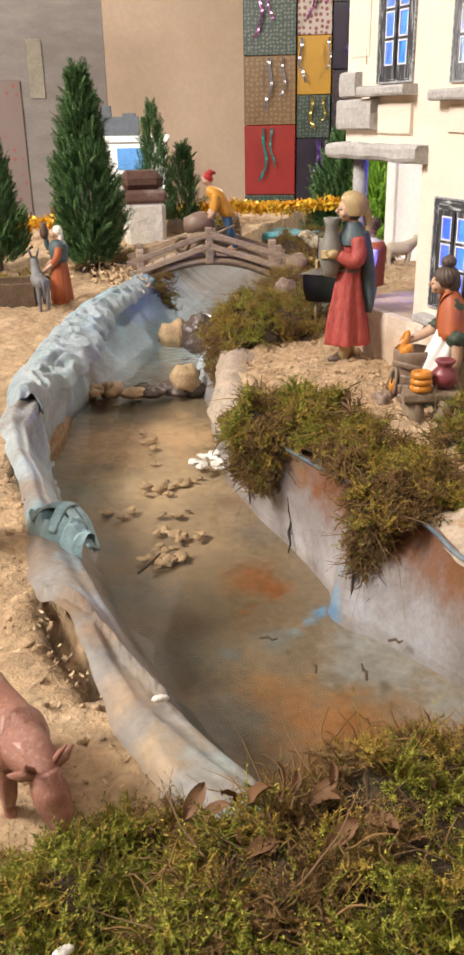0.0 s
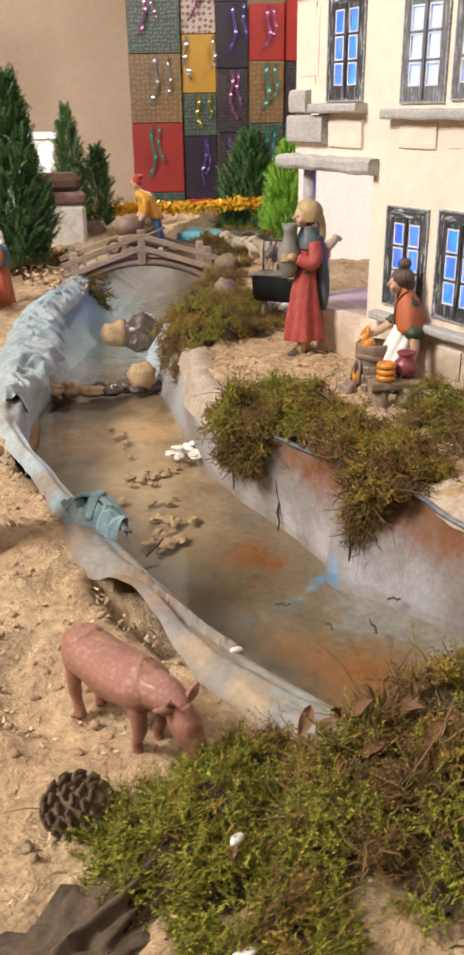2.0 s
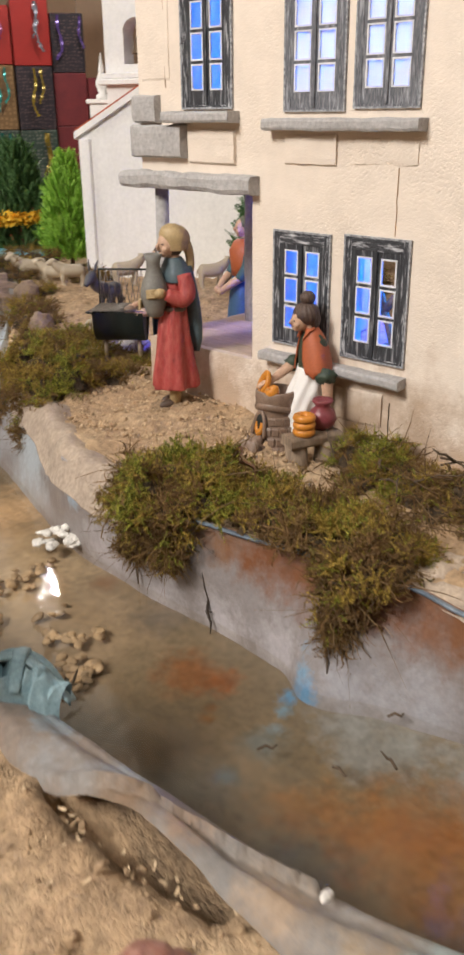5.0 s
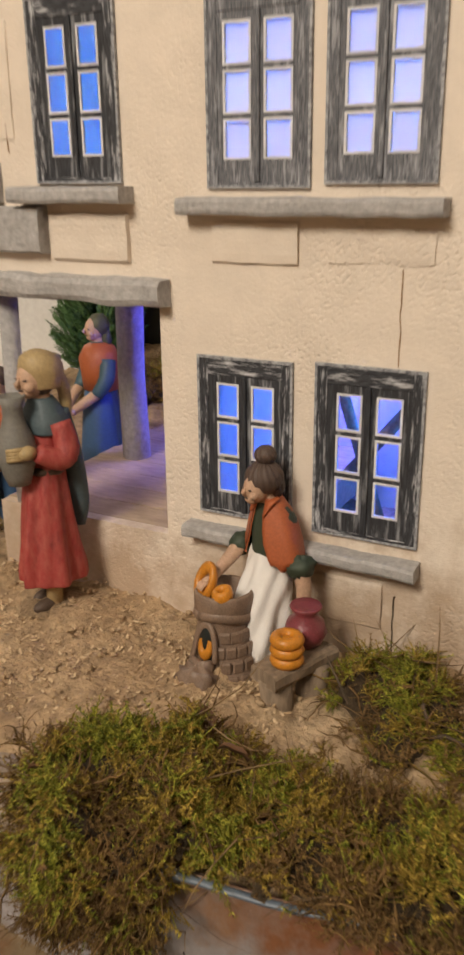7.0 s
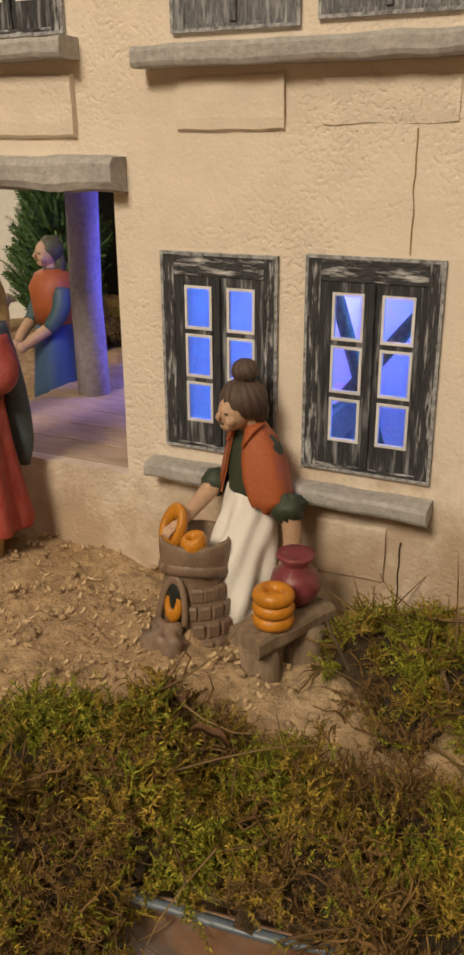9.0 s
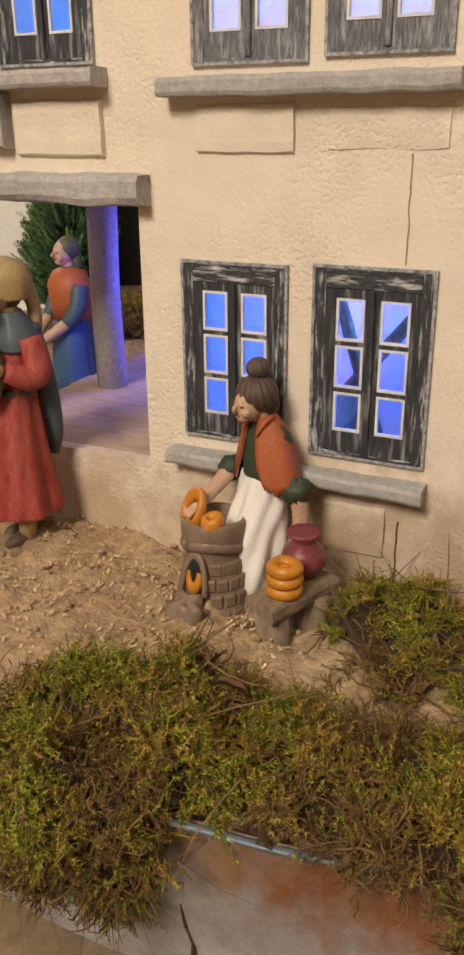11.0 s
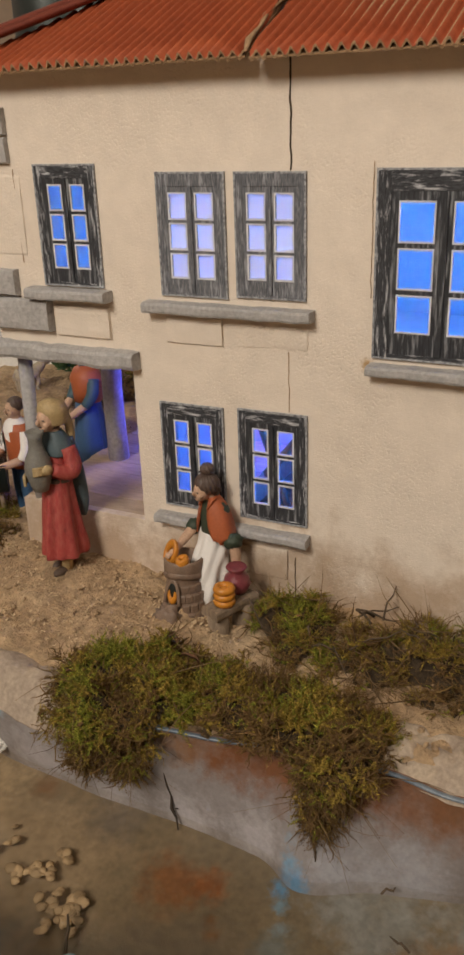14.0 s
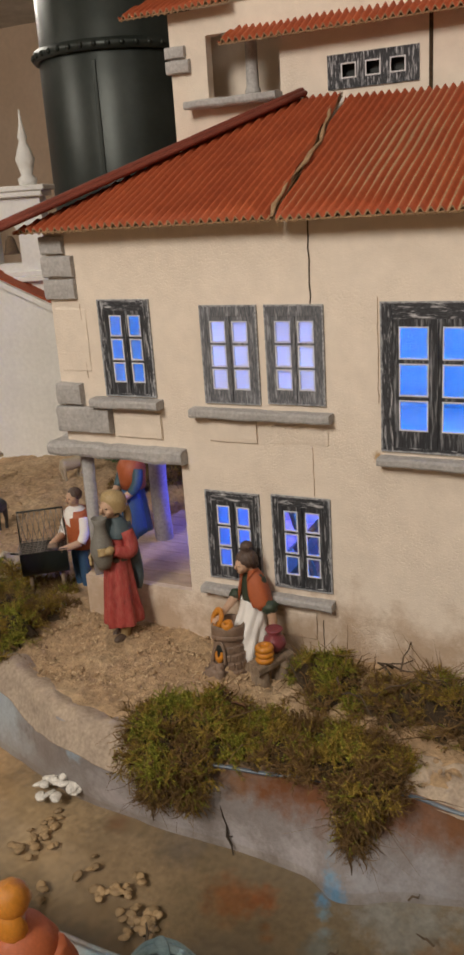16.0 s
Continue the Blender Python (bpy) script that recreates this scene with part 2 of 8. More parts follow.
def moss_sprig(rng, leaves=18, leaf=0.21, width=0.05, bend=0.4):
    """A feathery shoot: a bent stem with many thin pointed leaves."""
    bx, by = rng.normal(0, bend, 2)
    cx, cy = rng.normal(0, bend * 0.4, 2)
    at = lambda t: np.array((bx * t * t + cx * math.sin(3 * t), by * t * t + cy * math.sin(3 * t), t * (1 - 0.25 * bend * t)))
    v, f = strip_tube([at(t) for t in (0, 0.35, 0.7, 1.0)], (0.022, 0.018, 0.013, 0.003))
    for i in range(leaves):
        t = 0.12 + 0.88 * i / leaves
        a = i * 2.4 + rng.uniform(0, 1)
        c = at(t)
        out = np.array((math.cos(a), math.sin(a), rng.uniform(0.6, 1.5)))
        out /= np.linalg.norm(out)
        side = np.array((-math.sin(a), math.cos(a), 0)) * width
        L = leaf * rng.uniform(0.7, 1.3) * (1.2 - 0.5 * t)
        k = len(v)
        v += [tuple(c - side * 0.5), tuple(c + side * 0.5), tuple(c + out * L)]
        f += [(k, k + 1, k + 2)]
    return np.array(v), np.array(f)


def moss_brush(rng, leaves=26, bend=0.55):
    """A plump bottle-brush shoot: a curved stem closely set with short broad leaves, sometimes forked."""
    bx, by = rng.normal(0, bend, 2)
    at = lambda t: np.array((bx * t * t, by * t * t, t * (1 - 0.3 * min(1.0, abs(bx) + abs(by)) * t)))
    v, f = strip_tube([at(t) for t in (0, 0.5, 1.0)], (0.03, 0.024, 0.008))
    for i in range(leaves):
        t = 0.22 + 0.78 * i / leaves
        a = i * 2.4 + rng.uniform(0, 0.8)
        out = np.array((math.cos(a), math.sin(a), rng.uniform(0.25, 1.1)))
        out /= np.linalg.norm(out)
        side = np.array((-math.sin(a), math.cos(a), rng.uniform(-0.3, 0.3))) * rng.uniform(0.045, 0.07)
        c, length, k = at(t), rng.uniform(0.16, 0.30) * (1.15 - 0.55 * t), len(v)
        v += [tuple(c - side * 0.5), tuple(c + side * 0.5), tuple(c + out * length)]
        f += [(k, k + 1, k + 2)]
    return np.array(v), np.array(f)


def curl(rng):
    """A kinked dry root."""
    p, d = np.zeros(3), np.array((0.0, 0, 1))
    pts = [p]
    for _ in range(6):
        d = d + rng.normal(0, 0.55, 3)
        d /= np.linalg.norm(d)
        p = p + d / 5
        pts.append(p)
    v, f = strip_tube(pts, (0.030, 0.032, 0.03, 0.026, 0.022, 0.016, 0.006))
    return np.array(v), np.array(f)


def frond(rng, pairs=8, leaf=0.30, width=0.055):
    """A flat spray of scale leaves, as on a cypress."""
    v, f = strip_tube([(0, 0, 0), (0.02, 0, 0.5), (0.0, 0, 1.0)], (0.02, 0.016, 0.004))
    for i in range(pairs):
        t = 0.1 + 0.85 * i / pairs
        for sg in (-1, 1):
            L = leaf * (1.1 - 0.7 * t) * rng.uniform(0.8, 1.2)
            d = np.array((sg * 0.75, rng.normal(0, 0.25), 0.8))
            c = np.array((0, 0, t))
            w = np.array((0.3, 0.5, -sg * 0.3)) * width
            k = len(v)
            v += [tuple(c), tuple(c + d * L * 0.5 + w), tuple(c + d * L), tuple(c + d * L * 0.5 - w)]
            f += [(k, k + 1, k + 2), (k, k + 2, k + 3)]
    return np.array(v), np.array(f)


def straw(rng, bend=0.5):
    bx, by = rng.normal(0, bend, 2)
    v, f = strip_tube([(0, 0, 0), (bx * 0.2, by * 0.2, 0.4), (bx * 0.5, by * 0.5, 0.75), (bx, by, 1.0)], (0.014, 0.013, 0.010, 0.004))
    return np.array(v), np.array(f)


def chip(rng):
    """A curled wood shaving."""
    v, f, n = [], [], 5
    c = rng.uniform(0.5, 2.2)
    for i in range(n):
        a = (i / (n - 1) - 0.5) * c
        for s in (-1, 1):
            v.append((math.sin(a) / c, s * 0.16 * (1 - abs(i - 2) * 0.15), (1 - math.cos(a)) / c))
    for i in range(n - 1):
        f += [(2 * i, 2 * i + 1, 2 * i + 3), (2 * i, 2 * i + 3, 2 * i + 2)]
    return np.array(v), np.array(f)


def smooth_line(pts, steps=8):
    """Catmull-Rom through points of any dimension."""
    P = [np.array(p, dtype=float) for p in pts]
    out = []
    for i in range(len(P) - 1):
        a, b, c, d = P[max(i - 1, 0)], P[i], P[i + 1], P[min(i + 2, len(P) - 1)]
        for k in range(steps):
            t = k / steps
            out.append(0.5 * (2 * b + (c - a) * t + (2 * a - 5 * b + 4 * c - d) * t * t + (3 * b - a - 3 * c + d) * t ** 3))
    out.append(P[-1])
    return np.array(out)


def plate(holes, y0, y1, z0, z1, x0, x1, slot=0, rim=0):
    """A wall from x0 to x1 in depth, over y0..y1, z0..z1, with rectangular holes (ya, yb, za, zb) cut through."""
    s = Shape()
    ys = sorted({y0, y1, *[v for h in holes for v in h[:2]]})
    zs = sorted({z0, z1, *[v for h in holes for v in h[2:]]})
    inside = lambda y, z: any(h[0] < y < h[1] and h[2] < z < h[3] for h in holes)
    full = {}
    for i in range(len(ys) - 1):
        for j in range(len(zs) - 1):
            full[i, j] = not inside((ys[i] + ys[i + 1]) / 2, (zs[j] + zs[j + 1]) / 2)
    for (i, j), ok in full.items():
        if not ok:
            continue
        a, b, c, d = ys[i], ys[i + 1], zs[j], zs[j + 1]
        s.add([(x0, a, c), (x0, b, c), (x0, b, d), (x0, a, d)], [(3, 2, 1, 0)], slot, False)
        s.add([(x1, a, c), (x1, b, c), (x1, b, d), (x1, a, d)], [(0, 1, 2, 3)], slot, False)
        for di, dj, e in ((-1, 0, ((a, c), (a, d))), (1, 0, ((b, d), (b, c))), (0, -1, ((b, c), (a, c))), (0, 1, ((a, d), (b, d)))):
            if not full.get((i + di, j + dj), False):
                (p, q), (r, t) = e
                s.add([(x0, p, q), (x1, p, q), (x1, r, t), (x0, r, t)], [(0, 1, 2, 3)], rim, False)
    return s


M = {}
def plaster_mat(name, c1, c2, tints):
    """Trowelled plaster: even zones, zones of coarse pitting, fine level brush marks."""
    m = mat(name, c1, c2, 5, 0.92, 0.35, 320, 0.0008, fine=0.05, tints=tints)
    n, link = m.node_tree.nodes, m.node_tree.links.new
    tc, b = n.new("ShaderNodeTexCoord"), n["Principled BSDF"]
    first = b.inputs["Normal"].links[0].from_node

    def tex(scale, detail, stretch=None):
        x = n.new("ShaderNodeTexNoise")
        x.inputs["Scale"].default_value, x.inputs["Detail"].default_value = scale, detail
        if stretch:
            mp = n.new("ShaderNodeMapping")
            mp.inputs["Scale"].default_value = stretch
            link(tc.outputs["Object"], mp.inputs["Vector"]), link(mp.outputs["Vector"], x.inputs["Vector"])
        else:
            link(tc.outputs["Object"], x.inputs["Vector"])
        return x.outputs["Fac"]

    def span(v, a, c):
        r = n.new("ShaderNodeMapRange")
        r.inputs["From Min"].default_value, r.inputs["From Max"].default_value = a, c
        link(v, r.inputs["Value"])
        return r.outputs["Result"]

    def math_(op, p, q):
        r = n.new("ShaderNodeMath")
        r.operation = op
        for i, v in enumerate((p, q)):
            if isinstance(v, float):
                r.inputs[i].default_value = v
            else:
                link(v, r.inputs[i])
        return r.outputs[0]

    pits = math_("MULTIPLY", span(tex(400, 2.0), 0.48, 0.80), span(tex(10, 3.0), 0.38, 0.66))
    grain = math_("MULTIPLY", tex(620, 4.0), 0.35)
    marks = math_("MULTIPLY", tex(130, 4.0, (1, 0.2, 1)), 0.22)
    waves = math_("MULTIPLY", tex(15, 4.0), 1.1)
    h = math_("SUBTRACT", math_("ADD", math_("ADD", grain, marks), waves), math_("MULTIPLY", pits, 1.0))
    bp = n.new("ShaderNodeBump")
    bp.inputs["Strength"].default_value, bp.inputs["Distance"].default_value = 0.58, 0.0012
    link(h, bp.inputs["Height"])
    link(first.outputs["Normal"], bp.inputs["Normal"])
    link(bp.outputs["Normal"], b.inputs["Normal"])
    return m


# tan towards the wall's foot; below the sill dirt and shade share the colour
FOOT_TAN = (0.52, 0.39, 0.28)
M["plaster"] = plaster_mat("plaster", (0.82, 0.722, 0.615), (0.79, 0.69, 0.58), (((0.512, 0.63, 0.020), 0.085, (0.49, 0.37, 0.265)), ((0.512, 0.56, 0.012), 0.085, FOOT_TAN), ((0.512, 0.70, 0.01), 0.075, FOOT_TAN), ((0.512, 0.48, 0.008), 0.085, FOOT_TAN), ((0.512, 0.38, 0.008), 0.085, FOOT_TAN), ((0.512, 0.28, 0.005), 0.085, FOOT_TAN), ((0.512, 0.79, 0.01), 0.075, FOOT_TAN), ((0.512, 0.87, 0.02), 0.085, FOOT_TAN), ((0.56, 0.905, 0.02), 0.085, FOOT_TAN), ((0.65, 0.905, 0.02), 0.085, FOOT_TAN), ((0.512, 0.655, 0.055), 0.03, (0.58, 0.46, 0.35)), ((0.512, 0.528, 0.236), 0.008, (0.50, 0.33, 0.17))))
M["white_plaster"] = mat("white_plaster", (0.84, 0.83, 0.80), (0.78, 0.77, 0.74), 12, 0.85, 0.5, 90, 0.0015, fine=0.05)
M["grey_stone"] = mat("grey_stone", (0.47, 0.455, 0.445), (0.40, 0.385, 0.375), 30, 0.9, 0.8, 420, 0.0012, c3=(0.52, 0.505, 0.49), fine=0.18)
M["print"] = mat("printed_wood", (0.018, 0.019, 0.024), (0.06, 0.063, 0.072), 1150, 0.75, 0.0, c3=(0.66, 0.67, 0.70), fine=0.0, stretch=(1, 1, 0.16), detail=5.0)
M["print_dark"] = mat("printed_dark_wood", (0.016, 0.017, 0.022), (0.045, 0.048, 0.056), 800, 0.7, 0.0, c3=(0.30, 0.31, 0.33), fine=0.0, stretch=(1, 1, 0.10), detail=4.0)
M["print_h"] = mat("printed_wood_across", (0.018, 0.019, 0.024), (0.06, 0.063, 0.072), 1150, 0.75, 0.0, c3=(0.70, 0.71, 0.74), fine=0.0, stretch=(1, 0.16, 1), detail=4.0)
# paler print, used only on the two windows with paper panes
M["print_pale"] = mat("pale_printed_wood", (0.075, 0.08, 0.092), (0.19, 0.195, 0.215), 900, 0.75, 0.0, c3=(0.40, 0.41, 0.44), fine=0.0, stretch=(1, 1, 0.16), detail=5.0)
M["paper_edge"] = mat("paper_edge", (0.80, 0.80, 0.82), None, 30, 0.8, 0.0, fine=0.05)
M["terracotta"] = mat("painted_cardboard", (0.40, 0.085, 0.026), (0.34, 0.068, 0.021), 18, 0.7, 0.4, 150, 0.0008, c3=(0.46, 0.11, 0.035), fine=0.12)
M["cardboard"] = mat("raw_cardboard", (0.42, 0.27, 0.15), (0.34, 0.21, 0.11), 40, 0.85, 0.4, 200, 0.0006)
M["sand"] = mat("sand", (0.52, 0.365, 0.215), (0.43, 0.29, 0.165), 12, 0.95, 1.0, 240, 0.004, c3=(0.58, 0.43, 0.27), fine=0.3)
# the slanting fold's brown and the foot's dark grey include painted shade
M["liner_left"] = mat("painted_cloth_liner", (0.235, 0.225, 0.215), (0.25, 0.20, 0.155), 20, 0.6, 0.6, 70, 0.0016, c3=(0.20, 0.14, 0.095), fine=0.14,
                       tints=(((0.45, 1.45, -0.06), 0.42, (0.35, 0.50, 0.60)), ((0.14, 0.77, -0.05), 0.11, (0.42, 0.49, 0.52)), ((0.17, 0.92, -0.05), 0.13, (0.43, 0.52, 0.57)), ((0.22, 1.05, -0.06), 0.12, (0.40, 0.50, 0.56)), ((0.10, 0.70, -0.01), 0.055, (0.33, 0.38, 0.41)), ((0.09, 0.60, -0.01), 0.03, (0.24, 0.34, 0.38)), ((0.098, 0.52, -0.01), 0.022, (0.27, 0.33, 0.37)), ((0.096, 0.46, -0.005), 0.020, (0.30, 0.33, 0.36)), ((0.072, 0.50, -0.005), 0.022, (0.26, 0.25, 0.24)), ((0.075, 0.44, 0.0), 0.022, (0.22, 0.15, 0.095)), ((0.085, 0.41, 0.0), 0.020, (0.30, 0.21, 0.145)), ((0.085, 0.36, -0.01), 0.024, (0.34, 0.25, 0.17)), ((0.082, 0.31, -0.012), 0.028, (0.35, 0.26, 0.165)), ((0.115, 0.30, -0.01), 0.026, (0.27, 0.30, 0.29)), ((0.125, 0.26, -0.01), 0.028, (0.25, 0.30, 0.29)), ((0.104, 0.335, -0.008), 0.016, (0.32, 0.30, 0.28)), ((0.150, 0.42, -0.09), 0.05, (0.13, 0.125, 0.105)), ((0.150, 0.58, -0.09), 0.05, (0.16, 0.15, 0.125))))
M["knot"] = mat("blue_cloth", (0.25, 0.32, 0.35), (0.37, 0.41, 0.43), 16, 0.7, 0.6, 70, 0.003, c3=(0.21, 0.31, 0.36), fine=0.12)
RUST, LILAC = (0.20, 0.080, 0.034), (0.43, 0.40, 0.41)
M["bank"] = mat("painted_bank", (0.30, 0.275, 0.272), (0.25, 0.218, 0.205), 24, 0.38, 0.6, 150, 0.0012, fine=0.1, tints=(
    ((0.31, 0.74, -0.075), 0.045, LILAC), ((0.31, 0.67, -0.085), 0.035, LILAC), ((0.305, 0.60, -0.085), 0.034, LILAC), ((0.30, 0.54, -0.08), 0.034, LILAC), ((0.295, 0.47, -0.08), 0.036, (0.36, 0.35, 0.37)), ((0.31, 0.42, -0.08), 0.036, (0.35, 0.34, 0.36)),
    ((0.314, 0.60, -0.012), 0.040, (0.25, 0.135, 0.075)), ((0.318, 0.565, -0.014), 0.042, RUST), ((0.322, 0.53, -0.016), 0.044, RUST), ((0.322, 0.49, -0.010), 0.045, RUST), ((0.326, 0.45, -0.010), 0.050, RUST), ((0.326, 0.405, -0.010), 0.055, (0.21, 0.095, 0.046)), ((0.335, 0.35, -0.01), 0.06, (0.20, 0.105, 0.058)),
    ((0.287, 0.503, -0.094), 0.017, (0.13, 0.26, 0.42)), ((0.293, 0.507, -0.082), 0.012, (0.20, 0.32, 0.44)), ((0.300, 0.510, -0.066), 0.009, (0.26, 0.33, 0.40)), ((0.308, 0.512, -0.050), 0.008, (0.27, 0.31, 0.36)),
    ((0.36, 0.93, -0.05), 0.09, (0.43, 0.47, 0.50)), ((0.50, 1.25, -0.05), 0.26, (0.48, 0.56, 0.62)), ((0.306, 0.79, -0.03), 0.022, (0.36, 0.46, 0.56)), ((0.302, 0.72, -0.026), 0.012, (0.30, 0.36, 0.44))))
M["bed"] = mat("stream_bed", (0.205, 0.152, 0.090), (0.165, 0.130, 0.084), 16, 0.5, 0.4, 50, 0.002, c3=(0.21, 0.145, 0.075), fine=0.2, tints=(
    # tan bed upstream, with the water's reflected brightness put into the colour
    ((0.285, 0.95, -0.1), 0.13, (0.50, 0.34, 0.19)), ((0.25, 0.80, -0.1), 0.12, (0.42, 0.31, 0.185)), ((0.245, 0.70, -0.1), 0.10, (0.30, 0.22, 0.135)), ((0.29, 0.66, -0.1), 0.035, (0.17, 0.135, 0.10)),
    # grey-green left edge: shade and depth painted into the bed colour
    ((0.160, 0.82, -0.1), 0.055, (0.19, 0.18, 0.135)), ((0.150, 0.70, -0.1), 0.040, (0.155, 0.143, 0.105)), ((0.150, 0.60, -0.1), 0.045, (0.155, 0.143, 0.105)), ((0.158, 0.50, -0.1), 0.05, (0.15, 0.138, 0.105)), ((0.165, 0.42, -0.1), 0.045, (0.14, 0.127, 0.098)),
    ((0.255, 0.590, -0.1), 0.034, (0.22, 0.10, 0.04)), ((0.262, 0.565, -0.1), 0.024, (0.23, 0.085, 0.025)), ((0.228, 0.542, -0.1), 0.009, (0.20, 0.10, 0.035)), ((0.238, 0.548, -0.1), 0.008, (0.19, 0.10, 0.04)), ((0.296, 0.735, -0.1), 0.018, (0.21, 0.12, 0.06)),
    ((0.235, 0.497, -0.1), 0.026, (0.16, 0.165, 0.145)), ((0.285, 0.462, -0.1), 0.036, (0.25, 0.245, 0.225)), ((0.292, 0.425, -0.1), 0.040, (0.25, 0.245, 0.22)), ((0.303, 0.375, -0.1), 0.040, (0.24, 0.235, 0.21)), ((0.265, 0.440, -0.1), 0.032, (0.23, 0.222, 0.20)),
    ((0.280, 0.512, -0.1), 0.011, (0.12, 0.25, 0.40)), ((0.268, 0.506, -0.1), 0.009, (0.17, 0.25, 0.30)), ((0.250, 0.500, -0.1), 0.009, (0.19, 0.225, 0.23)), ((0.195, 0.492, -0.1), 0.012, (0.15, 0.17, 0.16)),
    ((0.205, 0.440, -0.1), 0.036, (0.23, 0.13, 0.055)), ((0.226, 0.392, -0.1), 0.055, (0.25, 0.118, 0.04)), ((0.242, 0.350, -0.1), 0.065, (0.25, 0.105, 0.03)), ((0.21, 0.345, -0.1), 0.045, (0.22, 0.115, 0.04)), ((0.28, 0.31, -0.1), 0.06, (0.24, 0.115, 0.035)),
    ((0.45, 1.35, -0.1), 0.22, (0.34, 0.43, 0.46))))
M["rock"] = mat("rock", (0.30, 0.22, 0.15), (0.20, 0.14, 0.10), 30, 0.8, 0.8, 90, 0.002, fine=0.2, vary=0.25)
M["pebble"] = mat("pebble", (0.42, 0.295, 0.165), (0.34, 0.235, 0.125), 50, 0.55, 0.4, 150, 0.0008, fine=0.12, vary=0.3)
M["white_stone"] = mat("white_stone", (0.74, 0.71, 0.65), (0.62, 0.58, 0.52), 60, 0.6, 0.4, 160, 0.0008, vary=0.12)
M["wood"] = mat("weathered_wood", (0.30, 0.22, 0.15), (0.21, 0.155, 0.105), 30, 0.85, 0.7, 160, 0.0012, fine=0.25, stretch=(1, 1, 0.3), vary=0.2)
M["darkwood"] = mat("dark_wood", (0.15, 0.095, 0.055), (0.09, 0.06, 0.035), 30, 0.85, 0.7, 120, 0.0015, fine=0.25)
M["soil"] = mat("brown_soil", (0.075, 0.05, 0.025), (0.05, 0.032, 0.017), 40, 1.0, 1.0, 200, 0.004, fine=0.3)
M["bark"] = mat("bark", (0.12, 0.08, 0.05), (0.07, 0.05, 0.03), 60, 0.9, 0.8, 200, 0.001)
M["black_metal"] = mat("black_metal", (0.012, 0.016, 0.015), (0.02, 0.024, 0.022), 20, 0.4, 0.2, 60, 0.001, fine=0.1)
M["tank_metal"] = mat("dark_green_metal", (0.026, 0.034, 0.030), (0.045, 0.052, 0.047), 6, 0.38, 0.25, 14, 0.002, metal=0.35, fine=0.08)
M["mesh_wire"] = mat("grill_wire", (0.30, 0.27, 0.24), None, 60, 0.4, 0.0, metal=0.8)
M["beige_wall"] = mat("beige_wall", (0.73, 0.565, 0.42), (0.69, 0.525, 0.38), 2, 0.8, 0.2, 60, 0.001, fine=0.04)
M["concrete"] = mat("concrete", (0.40, 0.36, 0.335), (0.33, 0.295, 0.275), 3, 0.85, 0.3, 40, 0.002, fine=0.06, stretch=(1, 1, 3))
M["ceiling"] = mat("ceiling_paint", (0.78, 0.75, 0.70), None, 4, 0.9, 0.1, 50, 0.001, fine=0.03)
M["floor"] = mat("floor_screed", (0.30, 0.26, 0.22), None, 5, 0.5, 0.1, 50, 0.001, fine=0.06)
M["table"] = mat("table_board", (0.25, 0.17, 0.10), None, 6, 0.7, 0.2, 50, 0.001)
M["thuja"] = island_mat("dark_conifer", [(0.034, 0.085, 0.022), (0.070, 0.15, 0.042), (0.125, 0.225, 0.078)], 0.6)
M["lime_thuja"] = island_mat("lime_conifer", [(0.18, 0.36, 0.03), (0.27, 0.50, 0.045), (0.38, 0.62, 0.08)], 0.6)
M["moss_fresh"] = island_mat("fresh_moss", [(0.080, 0.100, 0.010), (0.150, 0.165, 0.014), (0.255, 0.250, 0.025), (0.48, 0.43, 0.060)], 0.7)
M["moss_olive"] = island_mat("olive_moss", [(0.15, 0.106, 0.016), (0.25, 0.172, 0.025), (0.50, 0.35, 0.06), (0.20, 0.118, 0.03)], 0.75)
M["moss_dry"] = island_mat("dry_moss", [(0.12, 0.068, 0.026), (0.175, 0.100, 0.037), (0.25, 0.145, 0.055), (0.17, 0.112, 0.030)], 0.8)
M["straw"] = island_mat("dry_stems", [(0.15, 0.09, 0.042), (0.27, 0.175, 0.08), (0.09, 0.052, 0.028)], 0.8)
M["shavings"] = island_mat("wood_shavings", [(0.58, 0.42, 0.25), (0.68, 0.52, 0.33), (0.50, 0.35, 0.20)], 0.8)
M["leaf_dry"] = island_mat("dry_leaf", [(0.12, 0.060, 0.030), (0.20, 0.105, 0.05)], 0.7)
M["tinsel"] = island_mat("gold_tinsel", [(1.0, 0.56, 0.03), (1.0, 0.72, 0.08), (0.85, 0.42, 0.02)], 0.25)
M["tinsel"].node_tree.nodes["Principled BSDF"].inputs["Metallic"].default_value = 0.15


def paint(name, c, rough=0.5, wear=0.8):
    return mat(name, c, tuple(wear * x for x in c), 90, rough, 0.5, 260, 0.0008, fine=0.2, coat=0.05)


SKIN, HAIR = paint("skin_paint", (0.62, 0.40, 0.27)), paint("hair_paint", (0.10, 0.065, 0.05))
RED, TEAL, TAN = mat("worn_red_paint", (0.36, 0.042, 0.038), (0.42, 0.095, 0.075), 60, 0.6, 0.35, 200, 0.0008, c3=(0.22, 0.03, 0.03), fine=0.15, stretch=(1, 1, 0.35)), paint("teal_paint", (0.075, 0.11, 0.125)), paint("ochre_paint", (0.50, 0.365, 0.18))
